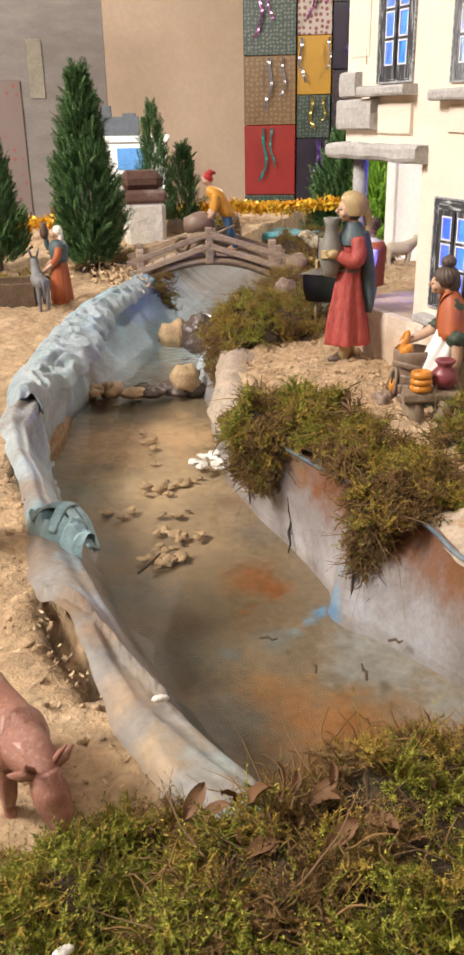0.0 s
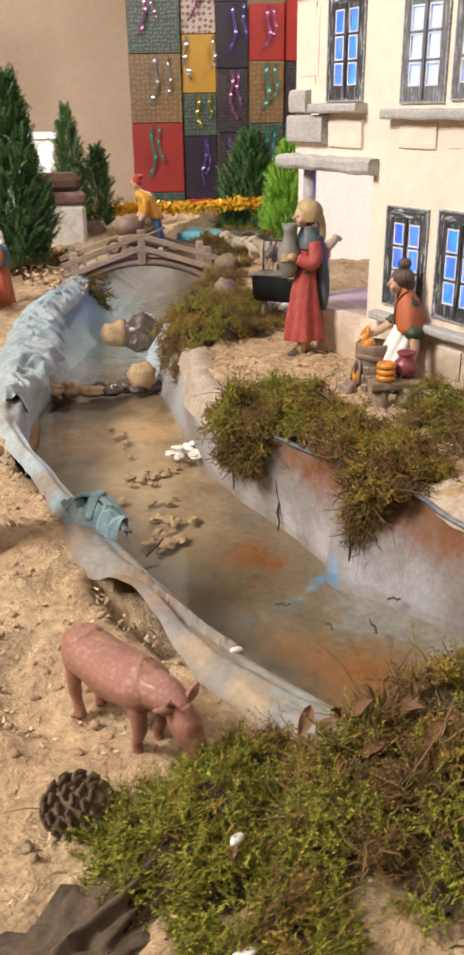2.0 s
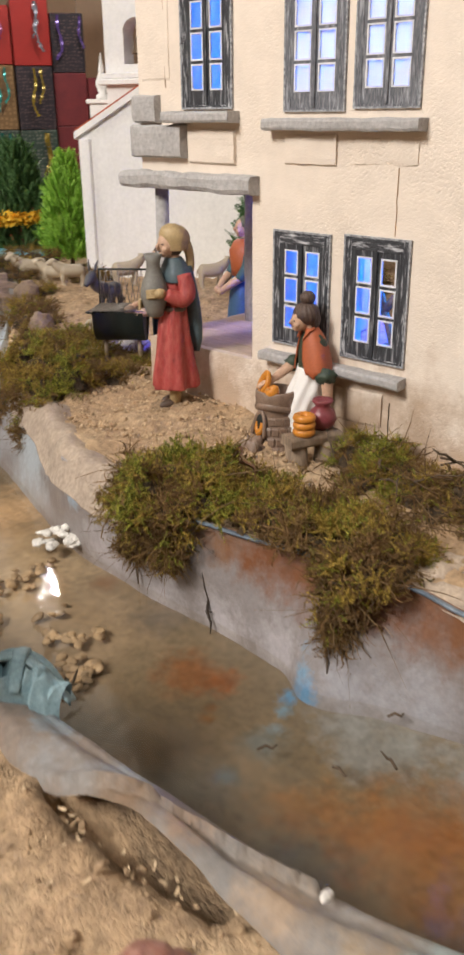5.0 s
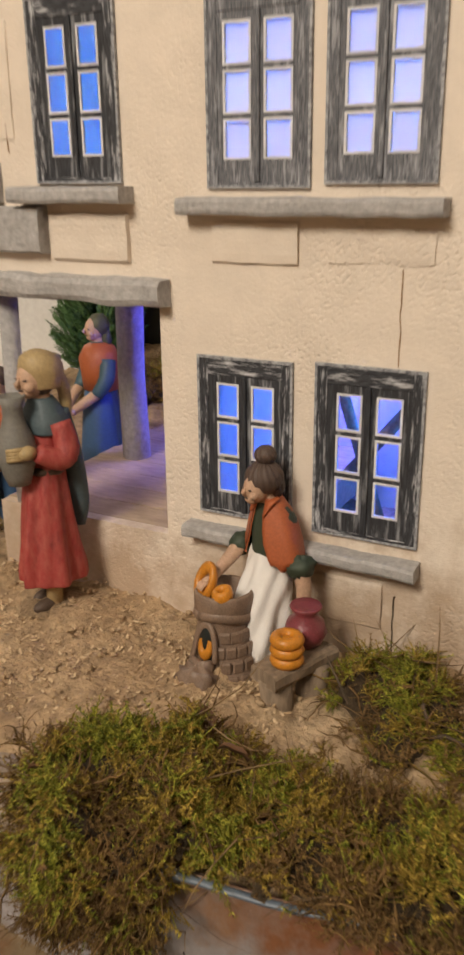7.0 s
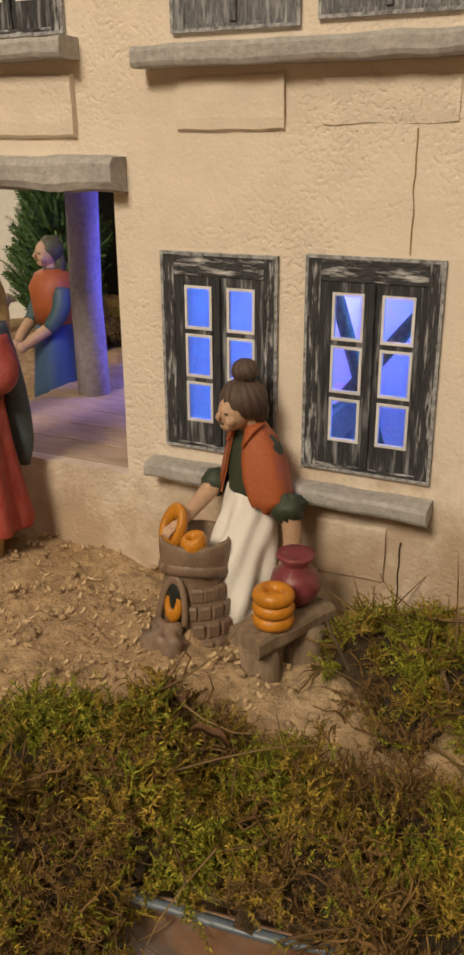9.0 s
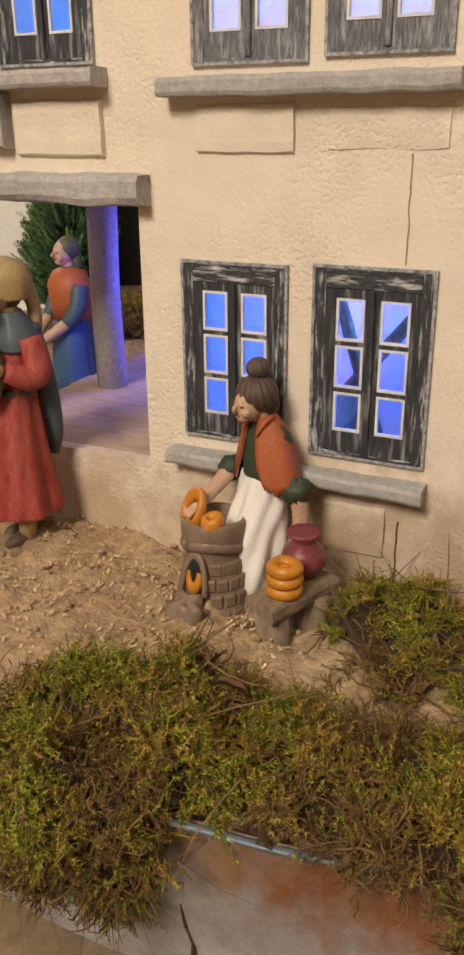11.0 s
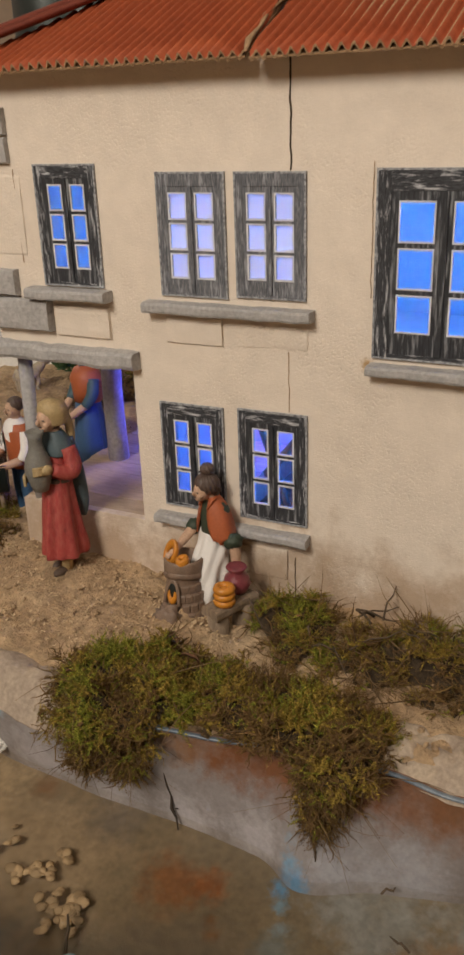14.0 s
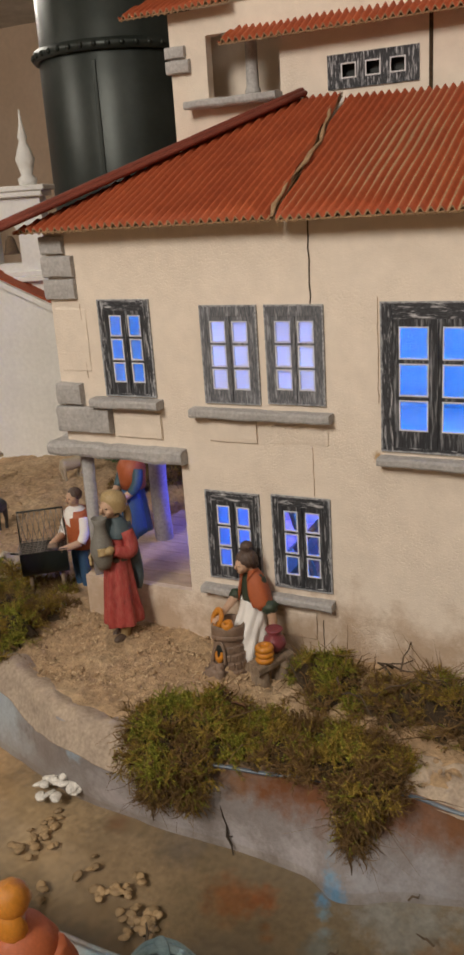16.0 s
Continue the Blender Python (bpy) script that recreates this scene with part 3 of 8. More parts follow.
GREY, WHITE, ORANGE = paint("grey_paint", (0.22, 0.21, 0.185)), paint("cream_paint", (0.90, 0.87, 0.83), wear=0.95), paint("rust_paint", (0.47, 0.12, 0.04))
GREEN, BLUEP, GOLD = paint("dark_green_paint", (0.045, 0.065, 0.04)), paint("blue_cloth_paint", (0.05, 0.12, 0.24)), paint("golden_crust_paint", (0.62, 0.24, 0.025), 0.35)
PINK, CLAY, BROWN = paint("maroon_glaze", (0.24, 0.055, 0.065), 0.3), paint("clay_paint", (0.25, 0.17, 0.12)), paint("brown_paint", (0.10, 0.065, 0.045))
OLDROSE, YELLOW, SCARLET = mat("pinkish_hide", (0.36, 0.17, 0.12), (0.28, 0.115, 0.08), 60, 0.35, 0.5, 260, 0.0008, c3=(0.48, 0.28, 0.21), fine=0.2, coat=0.1), paint("yellow_paint", (0.70, 0.33, 0.03)), paint("scarlet_paint", (0.45, 0.03, 0.025))

# water: clear, with a mirror sheen by Fresnel
wm = bpy.data.materials.new("water")
wm.use_nodes = True
_n, _l = wm.node_tree.nodes, wm.node_tree.links.new
_n.clear()
_o, _mx, _tr, _gl, _fr = (_n.new("ShaderNode" + k) for k in ("OutputMaterial", "MixShader", "BsdfTransparent", "BsdfGlossy", "Fresnel"))
_tr.inputs[0].default_value, _gl.inputs["Roughness"].default_value, _fr.inputs[0].default_value = (0.95, 0.93, 0.89, 1), 0.03, 1.33
_ns, _bp = _n.new("ShaderNodeTexNoise"), _n.new("ShaderNodeBump")
_ns.inputs["Scale"].default_value, _bp.inputs["Strength"].default_value, _bp.inputs["Distance"].default_value = 26, 0.16, 0.003
_l(_ns.outputs["Fac"], _bp.inputs["Height"])
_l(_bp.outputs["Normal"], _gl.inputs["Normal"]), _l(_bp.outputs["Normal"], _fr.inputs["Normal"])
_l(_fr.outputs[0], _mx.inputs[0]), _l(_tr.outputs[0], _mx.inputs[1]), _l(_gl.outputs[0], _mx.inputs[2]), _l(_mx.outputs[0], _o.inputs[0])
M["water"] = wm
M["ripples"] = wm.copy()
M["ripples"].name = "rippled_water"
for _x in M["ripples"].node_tree.nodes:
    if _x.bl_idname == "ShaderNodeBump":
        _x.inputs["Strength"].default_value, _x.inputs["Distance"].default_value = 0.7, 0.008
    if _x.bl_idname == "ShaderNodeTexNoise":
        _x.inputs["Scale"].default_value = 60


# translucent paper behind the upper windows
tm = bpy.data.materials.new("tracing_paper")
tm.use_nodes = True
_n, _l = tm.node_tree.nodes, tm.node_tree.links.new
_n.clear()
_o, _mx, _df, _ts = (_n.new("ShaderNode" + k) for k in ("OutputMaterial", "MixShader", "BsdfDiffuse", "BsdfTranslucent"))
_df.inputs[0].default_value = _ts.inputs[0].default_value = (0.85, 0.85, 0.88, 1)
_mx.inputs[0].default_value = 0.5
_l(_df.outputs[0], _mx.inputs[1]), _l(_ts.outputs[0], _mx.inputs[2]), _l(_mx.outputs[0], _o.inputs[0])
M["tracing"] = tm

# ---------------------------------------------------------------- room
x0, x1, y0, y1, zf, zc = ROOM
for nm, c, s, mt, lb in (
    ("wall_north", ((2.85 + x1) / 2, y1 + 0.1, (zf + zc) / 2), (x1 - 2.85, 0.2, zc - zf), "beige_wall", "smooth beige painted room wall"),
    ("wall_north_concrete", ((x0 + 2.847) / 2, y1 + 0.09, (zf + zc) / 2), (2.847 - x0, 0.2, zc - zf), "concrete", "grey board-marked concrete wall panel"),
    ("wall_east", (x1 + 0.1, (y0 + y1) / 2, (zf + zc) / 2), (0.2, y1 - y0, zc - zf), "beige_wall", "smooth beige painted room wall"),
    ("wall_south", ((x0 + x1) / 2, y0 - 0.1, (zf + zc) / 2), (x1 - x0, 0.2, zc - zf), "beige_wall", "smooth beige painted room wall"),
    ("wall_west", (x0 - 0.1, (y0 + y1) / 2, (zf + zc) / 2), (0.2, y1 - y0, zc - zf), "beige_wall", "smooth beige painted room wall"),
    ("floor", ((x0 + x1) / 2, (y0 + y1) / 2, zf - 0.05), (x1 - x0 + 0.4, y1 - y0 + 0.4, 0.1), "floor", "brownish grey screed floor of the room"),
    ("ceiling", ((x0 + x1) / 2, (y0 + y1) / 2, zc + 0.05), (x1 - x0 + 0.4, y1 - y0 + 0.4, 0.1), "ceiling", "white painted ceiling of the room"),
):
    solid(nm, Shape().box((0, 0, 0), s, 0, 0.002), M[mt], lb, "wall" if "wall" in nm else nm, pose(*c), kind="structure")

# the platform that carries the whole landscape
plat = thing("display_table", "low wooden platform carrying the sand landscape", "table", pose(0.65, 1.02, -0.95))
part("tabletop", Shape().box((0, 0, 0.62), (2.9, 3.2, 0.03), 0, 0.003), M["table"], plat)
for sx in (-1, 1):
    for sy in (-1, 1):
        part("leg", Shape().box((sx * 1.35, sy * 1.5, 0.3), (0.08, 0.08, 0.6), 0, 0.004), M["table"], plat)

# ---------------------------------------------------------------- stream and ground
WATER, BED = -0.089, -0.098
# stations: left rim, left foot, right foot, right lip (x, y each)
STATIONS = [
    (0.182, 0.060, 0.222, 0.055, 0.430, 0.100, 0.450, 0.110),
    (0.128, 0.256, 0.176, 0.262, 0.346, 0.310, 0.345, 0.320),
    (0.112, 0.318, 0.160, 0.340, 0.322, 0.386, 0.322, 0.390),
    (0.102, 0.374, 0.150, 0.400, 0.305, 0.448, 0.328, 0.450),
    (0.100, 0.430, 0.143, 0.460, 0.283, 0.500, 0.322, 0.495),
    (0.100, 0.510, 0.138, 0.530, 0.301, 0.540, 0.318, 0.540),
    (0.100, 0.600, 0.138, 0.610, 0.306, 0.620, 0.309, 0.590),
    (0.103, 0.680, 0.140, 0.710, 0.308, 0.720, 0.300, 0.700),
    (0.106, 0.753, 0.143, 0.830, 0.316, 0.800, 0.311, 0.800),
    (0.128, 0.858, 0.156, 0.930, 0.337, 0.880, 0.352, 0.885),
    (0.190, 0.980, 0.200, 1.040, 0.385, 1.030, 0.400, 1.000),
    (0.270, 1.217, 0.315, 1.200, 0.430, 1.200, 0.460, 1.140),
    (0.370, 1.414, 0.450, 1.380, 0.520, 1.360, 0.560, 1.280),
    (0.474, 1.554, 0.560, 1.550, 0.640, 1.530, 0.680, 1.450),
    (0.580, 1.720, 0.660, 1.700, 0.740, 1.660, 0.790, 1.580),
    (0.720, 1.920, 0.780, 1.880, 0.860, 1.820, 0.900, 1.760),
    (0.900, 2.120, 0.940, 2.080, 1.020, 2.000, 1.060, 1.940),
]
ST = smooth_line(STATIONS, 10)


def fbm(x, y, z=0.0, s=1.0):
    return noise.fractal(Vector((x * s, y * s, z)), 1.0, 2.0, 4)


def seg_dist(P, line):
    """Distance from points (N,2) to a polyline, and the side (left of it is positive)."""
    best, side = np.full(len(P), 1e9), np.zeros(len(P))
    for a, b in zip(line[:-1], line[1:]):
        d = b - a
        t = np.clip(((P - a) @ d) / (d @ d + 1e-12), 0, 1)
        q = a + t[:, None] * d
        r = np.linalg.norm(P - q, axis=1)
        s = d[0] * (P[:, 1] - a[1]) - d[1] * (P[:, 0] - a[0])
        m = r < best
        best[m], side[m] = r[m], np.sign(s[m])
    return best, side


LEFT, RIGHT = ST[:, 0:2], np.stack([np.maximum(ST[:, 6], ST[:, 4] + 0.010), ST[:, 7]], 1)


def smoothstep(v, a, b):
    t = np.clip((v - a) / (b - a), 0, 1)
    return t * t * (3 - 2 * t)


GS = 0.009
gx, gy = np.arange(-0.75, 2.08, GS), np.arange(-0.5, 2.6, GS)
GX, GY = np.meshgrid(gx, gy)
P2 = np.stack([GX.ravel(), GY.ravel()], 1)
dl, sl = seg_dist(P2, LEFT)
dr, sr = seg_dist(P2, RIGHT)
isr = (sl < 0) & (sr < 0)
inr = (sl < 0) & (sr > 0)
far = smoothstep(P2[:, 1], 1.1, 1.5)
slope = smoothstep(np.hypot(P2[:, 0], P2[:, 1] - 0.1), 1.5, 2.15)
Z = np.where(sl > 0, -0.022 - 0.008 * far, -0.012 * far - 0.058 * slope * smoothstep(P2[:, 0], 0.75, 1.0))
Z = Z + np.array([0.006 * fbm(p[0], p[1], 0.0, 9) + 0.007 * fbm(p[0], p[1], 4.0, 34) + 0.0032 * fbm(p[0], p[1], 8.0, 90) for p in P2])
gap, _ = seg_dist(P2, np.array([(0.071, 0.490), (0.073, 0.450), (0.078, 0.385)]))
Z = Z - 0.05 * np.exp(-(gap / 0.0065) ** 2)
Z = Z + 0.012 * smoothstep(dl, 0.02, 0.12) * (sl > 0) * np.array([abs(fbm(p[0], p[1], 7.0, 14)) for p in P2])
signed = np.minimum(np.where(sl < 0, dl, -dl), np.where(sr > 0, dr, -dr))
Z = Z - 0.17 * smoothstep(signed, -0.013, 0.004)
nx, ny = len(gx), len(gy)
I = np.arange(nx * ny).reshape(ny, nx)
a, b, c, d = I[:-1, :-1].ravel(), I[:-1, 1:].ravel(), I[1:, 1:].ravel(), I[1:, :-1].ravel()
ground = triangles("ground", np.stack([P2[:, 0], P2[:, 1], Z], 1), np.concatenate([np.stack([a, b, c], 1), np.stack([a, c, d], 1)]), M["sand"])
ground.data.polygons.foreach_set("use_smooth", [True] * len(ground.data.polygons))
tagged(ground, "uneven tan sand and sawdust covering the landscape", "sand", kind="structure")
ZG = Z.reshape(ny, nx)


def on_ground(x, y):
    i, j = int(np.clip((y + 0.5) / GS, 0, ny - 2)), int(np.clip((x + 0.75) / GS, 0, nx - 2))
    return float(ZG[i, j])


def loft(name, rows, material, label, category, shade=True):
    s = Shape()
    n = len(rows[0])
    for r in rows:
        s.v += [tuple(p) for p in r]
    for i in range(len(rows) - 1):
        for k in range(n - 1):
            s.f.append((i * n + k, i * n + k + 1, (i + 1) * n + k + 1, (i + 1) * n + k))
            s.m.append(0)
            s.s.append(shade)
    return solid(name, s, material, label, category, kind="structure")


fine = smooth_line(STATIONS, 24)
left_rows, bed_rows, right_rows, water_rows = [], [], [], []
RIM_Y = (0.20, 0.243, 0.281, 0.302, 0.354, 0.38, 0.44, 0.486, 0.52, 0.57, 0.61, 0.66, 0.736, 0.825, 0.90, 1.2)
RIM_W = (0.020, 0.024, 0.032, 0.036, 0.033, 0.028, 0.029, 0.037, 0.037, 0.030, 0.022, 0.020, 0.018, 0.026, 0.040, 0.044)
for i, r in enumerate(fine):
    L, F, G, R = (Vector((*r[2 * k:2 * k + 2], 0)) for k in range(4))
    out = (L - G).normalized()
    zr = -0.016 - 0.006 * float(smoothstep(np.array(L.y), 1.1, 1.5))
    rough_ = float(smoothstep(np.array(L.y), 0.74, 0.92))
    wide = float(np.interp(L.y, RIM_Y, RIM_W))
    gape = math.exp(-((L.y - 0.435) / 0.042) ** 4)
    row = []
    for k in range(15):                              # from the outer edge over the crest to the rim
        u = 1 - k / 12
        p = L + out * (wide * u * (1 + 0.05 * fbm(L.x, L.y, 11, 30)))
        z = 0.010 * math.sin(math.pi * min(1.0, 0.35 + 0.75 * (1 - u))) - 0.013 * max(0.0, u) ** 2 * (1 - gape) + 0.004 * gape * u
        if u < 0:
            z = 0.010 * math.sin(math.pi * 0.9) * 0.3 + 0.12 * u
            p = L - out * 0.002 * k / 14
        # one long crease runs slantwise from the outer edge to the rim, others lengthwise
        e = (L.y - 0.352) / 0.16 - 0.9 * u
        if u >= 0:
            z += (0.007 if e > 0 else -0.001) * math.exp(-(e / (0.16 if e > 0 else 0.05)) ** 2) * math.exp(-((L.y - 0.43) / 0.10) ** 4)
            z += 0.0026 * (1 - 2.6 * abs(noise.noise(Vector((u * 2.6 + 0.8 * L.y, L.y * 7.0, 3.0))))) * (0.35 + 0.65 * math.sin(math.pi * min(1, max(0, u)))) * (1 + 1.5 * rough_)
        q = Vector((p.x, p.y, zr + z))
        q += Vector((fbm(q.x, q.y, 0.7, 26), fbm(q.x, q.y, 5.7, 26), 0.8 * fbm(q.x, q.y, 9.7, 30))) * (0.0012 + 0.006 * rough_)
        row.append(q)
    top = row[-1]
    foot = Vector((F.x, F.y, BED))
    for t in (0.25, 0.5, 0.75, 0.92, 1.0):
        q = top.lerp(foot, t)
        q.z -= 0.012 * math.sin(math.pi * t) * 0.6
        q += Vector((1, 1, 0)) * 0.003 * fbm(q.x, q.y, q.z * 20, 18)
        row.append(q)
    row.append(foot + (G - F).normalized() * 0.01 - Vector((0, 0, 0.002)))
    left_rows.append(row)
    g = Vector((G.x, G.y, BED))
    lip = Vector((R.x, R.y, -0.010 - 0.02 * float(smoothstep(np.array(R.y), 1.1, 1.5))))
    row = [g - Vector((0, 0, 0.014)), g]
    for t in (0.2, 0.4, 0.6, 0.8, 0.95):
        q = g.lerp(lip, t)
        q -= (R - L).normalized() * 0.004 * math.sin(math.pi * t)
        q += Vector((1, 1, 0)) * 0.002 * fbm(q.x, q.y, q.z * 20, 20)
        row.append(q)
    o = (R - L).normalized()
    for a_, b_ in ((0.0, 0.004), (0.0008, 0.006), (0.002, 0.006), (0.004, 0.003), (0.02, -0.012)):
        row.append(lip + o * a_ + Vector((0, 0, b_ + 0.001 * fbm(R.x, R.y, 3, 20))))
    right_rows.append(row)
    bed_rows.append([foot.lerp(g, t) + Vector((0, 0, -0.004 * math.sin(math.pi * t) + 0.0025 * fbm(*(foot.lerp(g, t).xy), 2, 14))) for t in np.linspace(0, 1, 14)])
    e1, e2 = foot.lerp(top, 0.3), g.lerp(lip, 0.3)
    water_rows.append([Vector((*e1.lerp(e2, t).xy, WATER)) for t in (0, 0.25, 0.5, 0.75, 1)])
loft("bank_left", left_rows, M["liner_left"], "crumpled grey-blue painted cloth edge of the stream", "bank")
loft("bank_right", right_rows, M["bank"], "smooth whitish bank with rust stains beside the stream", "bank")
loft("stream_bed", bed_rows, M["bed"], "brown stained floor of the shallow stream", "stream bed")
dam = next(i for i, r in enumerate(fine) if r[3] > 1.12)
for rows, kind, lb in ((water_rows[:dam + 1], "water", "shallow clear still water in the stream"), (water_rows[dam:], "ripples", "clear water running in ripples above the dam")):
    loft("water", rows, M[kind], lb, "water").visible_shadow = False

# a strip of sandy packing paper along the top of the right bank, its lower edge curling outwards
edge_rows, lip_line = [], []
for r in fine:
    L, R = Vector((r[0], r[1], 0)), Vector((r[6], r[7], 0))
    o = (R - L).normalized()
    if 0.33 < R.y < 0.67:
        lip_line.append(R - o * 0.0012 + Vector((0, 0, -0.005 + 0.001 * fbm(R.x, R.y, 3, 20))))
    if not (0.66 < R.y < 1.02):
        continue
    row = []
    for k, (a_, z) in enumerate(((0.040, -0.006), (0.026, 0.002), (0.014, 0.0055), (0.006, 0.004), (0.001, -0.001), (-0.003, -0.008), (-0.007, -0.016), (-0.011, -0.024), (-0.0115, -0.0246), (-0.009, -0.0244), (-0.002, -0.014))):
        p = R + o * a_
        q = Vector((p.x, p.y, z - 0.003))
        lump = 0.0042 if k < 4 else 0.0016
        q += Vector((lump * fbm(p.x, p.y, z * 8, 24), lump * fbm(p.x, p.y, 4 + z * 8, 24), lump * fbm(p.x, p.y, 8, 30)))
        q.z += (0.004 if k > 4 else 0.0) * math.sin(R.y * 42)
        crumple = 1 - 2.4 * abs(noise.noise(Vector((R.y * 34, a_ * 70, 2.0))))
        q += (Vector((0, 0, 0.0036)) if k < 4 else -o * 0.0030) * crumple
        row.append(q)
    edge_rows.append(row)
KRAFT = mat("sandy_packing_paper", (0.45, 0.36, 0.275), (0.36, 0.285, 0.22), 26, 0.9, 0.8, 170, 0.0016, c3=(0.54, 0.43, 0.31), fine=0.2)
loft("bank_paper", edge_rows, KRAFT, "sandy packing paper strip along the top of the bank", "paper")
solid("bank_rim", Shape().tube(lip_line, 0.0022, 8, 0, 0.7), mat("blue_grey_rim", (0.10, 0.13, 0.17), (0.20, 0.24, 0.28), 60, 0.35, 0.3, 120, 0.0008, fine=0.15), "thin blue-grey plastic rim of the stream basin", "rim", kind="structure")

# ---------------------------------------------------------------- the big house
M["boards"] = mat("porch_boards", (0.50, 0.38, 0.26), (0.42, 0.31, 0.21), 25, 0.8, 0.4, 120, 0.0008, fine=0.15, stretch=(1, 0.3, 1), vary=0.12)
M["border"] = mat("worn_print_edge", (0.50, 0.51, 0.53), (0.14, 0.145, 0.16), 300, 0.8, 0.0, fine=0.0)
HX = 0.512                                          # the plane of its front
house = thing("house", "large cream plaster model house with grey windows and red roof", "house", pose(0, 0, 0))
WINDOWS = {                                         # y low, y high, z low, z high
    "small": (0.777, 0.842, 0.286, 0.392), "pair_left": (0.652, 0.716, 0.283, 0.385), "pair_right": (0.581, 0.643, 0.285, 0.385),
    "large": (0.420, 0.524, 0.243, 0.387), "low_left": (0.661, 0.726, 0.080, 0.184), "low_right": (0.580, 0.646, 0.080, 0.186),
}
inset = 0.006
holes = [(a + inset, b - inset, c + inset, d - inset) for a, b, c, d in WINDOWS.values()]
front = plate(holes + [(0.754, 0.905, 0.056, 0.213)], 0.15, 0.905, -0.03, 0.468, HX, HX + 0.02)
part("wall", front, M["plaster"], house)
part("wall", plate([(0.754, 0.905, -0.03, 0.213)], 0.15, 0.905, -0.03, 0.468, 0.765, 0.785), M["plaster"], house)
side = Shape().box((0.648, 0.896, 0.342), (0.225, 0.018, 0.252), 0, 0.001)
part("wall", side, M["plaster"], house)
part("wall", Shape().box((0.648, 0.16, 0.22), (0.23, 0.018, 0.5), 0, 0.001), M["plaster"], house)
part("porch_floor", Shape().box((0.65, 0.80, 0.038), (0.235, 0.215, 0.030), 0, 0.003), M["boards"], house)
for k in range(8):
    part("floor_plank", Shape().box((0.535 + 0.0292 * k, 0.80, 0.0545), (0.0284, 0.213 - 0.004 * (k % 2), 0.0035), 0, 0.0006), M["boards"], house, "tan wooden porch plank")
part("wall", Shape().box((0.617, 0.744, 0.135), (0.168, 0.010, 0.155), 0, 0.001), M["plaster"], house)
part("wall", Shape().box((0.65, 0.899, 0.0), (0.225, 0.01, 0.10), 0, 0.001), M["plaster"], house)
part("ceiling_board", Shape().box((0.648, 0.53, 0.222), (0.225, 0.72, 0.008), 0, 0.001), M["plaster"], house)
part("ceiling_board", Shape().box((0.648, 0.53, 0.462), (0.225, 0.72, 0.006), 0, 0.001), M["plaster"], house)


def rough_slab(centre, size, seed, amp=0.0022):
    s = Shape()
    nx_, ny_, nz_ = 5, 26, 4
    cx, cy, cz = centre
    def pt(u, v, w):
        p = Vector(((u - 0.5) * size[0], (v - 0.5) * size[1], (w - 0.5) * size[2]))
        e = Vector((noise.noise(p * 60 + Vector((seed, 0, 0))), noise.noise(p * 60 + Vector((0, seed, 0))), noise.noise(p * 60 + Vector((0, 0, seed)))))
        k = 1 - 0.10 * ((abs(2 * u - 1) > 0.95) + (abs(2 * w - 1) > 0.95) > 1)
        return Vector((cx, cy, cz)) + Vector((p.x * k, p.y, p.z * k)) + e * amp
    ring = [(0, k / nz_) for k in range(nz_)] + [(k / nx_, 1) for k in range(nx_)] + [(1, 1 - k / nz_) for k in range(nz_)] + [(1 - k / nx_, 0) for k in range(nx_)]
    n = len(ring)
    vs = [pt(u, j / ny_, w) for j in range(ny_ + 1) for u, w in ring]
    fs = [(j * n + k, j * n + (k + 1) % n, (j + 1) * n + (k + 1) % n, (j + 1) * n + k) for j in range(ny_) for k in range(n)]
    fs += [tuple(range(n))[::-1], tuple(ny_ * n + k for k in range(n))]
    return s.add(vs, fs, 0, False)


part("lintel", rough_slab((0.520, 0.836, 0.221), (0.044, 0.182, 0.017), 1.0), M["grey_stone"], house, "rough grey cement lintel slab")
part("lintel", rough_slab((0.65, 0.905, 0.221), (0.23, 0.03, 0.015), 2.0), M["grey_stone"], house, "rough grey cement lintel slab")
for px, py, pr in ((0.524, 0.890, 0.0095), (0.648, 0.871, 0.0118)):
    part("post", Shape().tube([(px, py, 0.045), (px, py + 0.002, 0.13), (px, py, 0.215)], (pr * 1.05, pr * 0.97, pr), 4 if px < 0.6 else 10, 0), M["grey_stone"], house, "square grey porch post")
# sills
part("sill", rough_slab((HX - 0.006, 0.8135, 0.279), (0.022, 0.088, 0.010), 3.0, 0.001), M["grey_stone"], house)
part("sill", rough_slab((HX - 0.004, 0.653, 0.273), (0.020, 0.158, 0.010), 4.0, 0.001), M["grey_stone"], house)
part("sill", rough_slab((HX - 0.004, 0.470, 0.234), (0.020, 0.112, 0.009), 5.0, 0.001), M["grey_stone"], house)
part("sill", rough_slab((HX - 0.004, 0.656, 0.067), (0.020, 0.158, 0.009), 6.0, 0.001), M["grey_stone"], house)
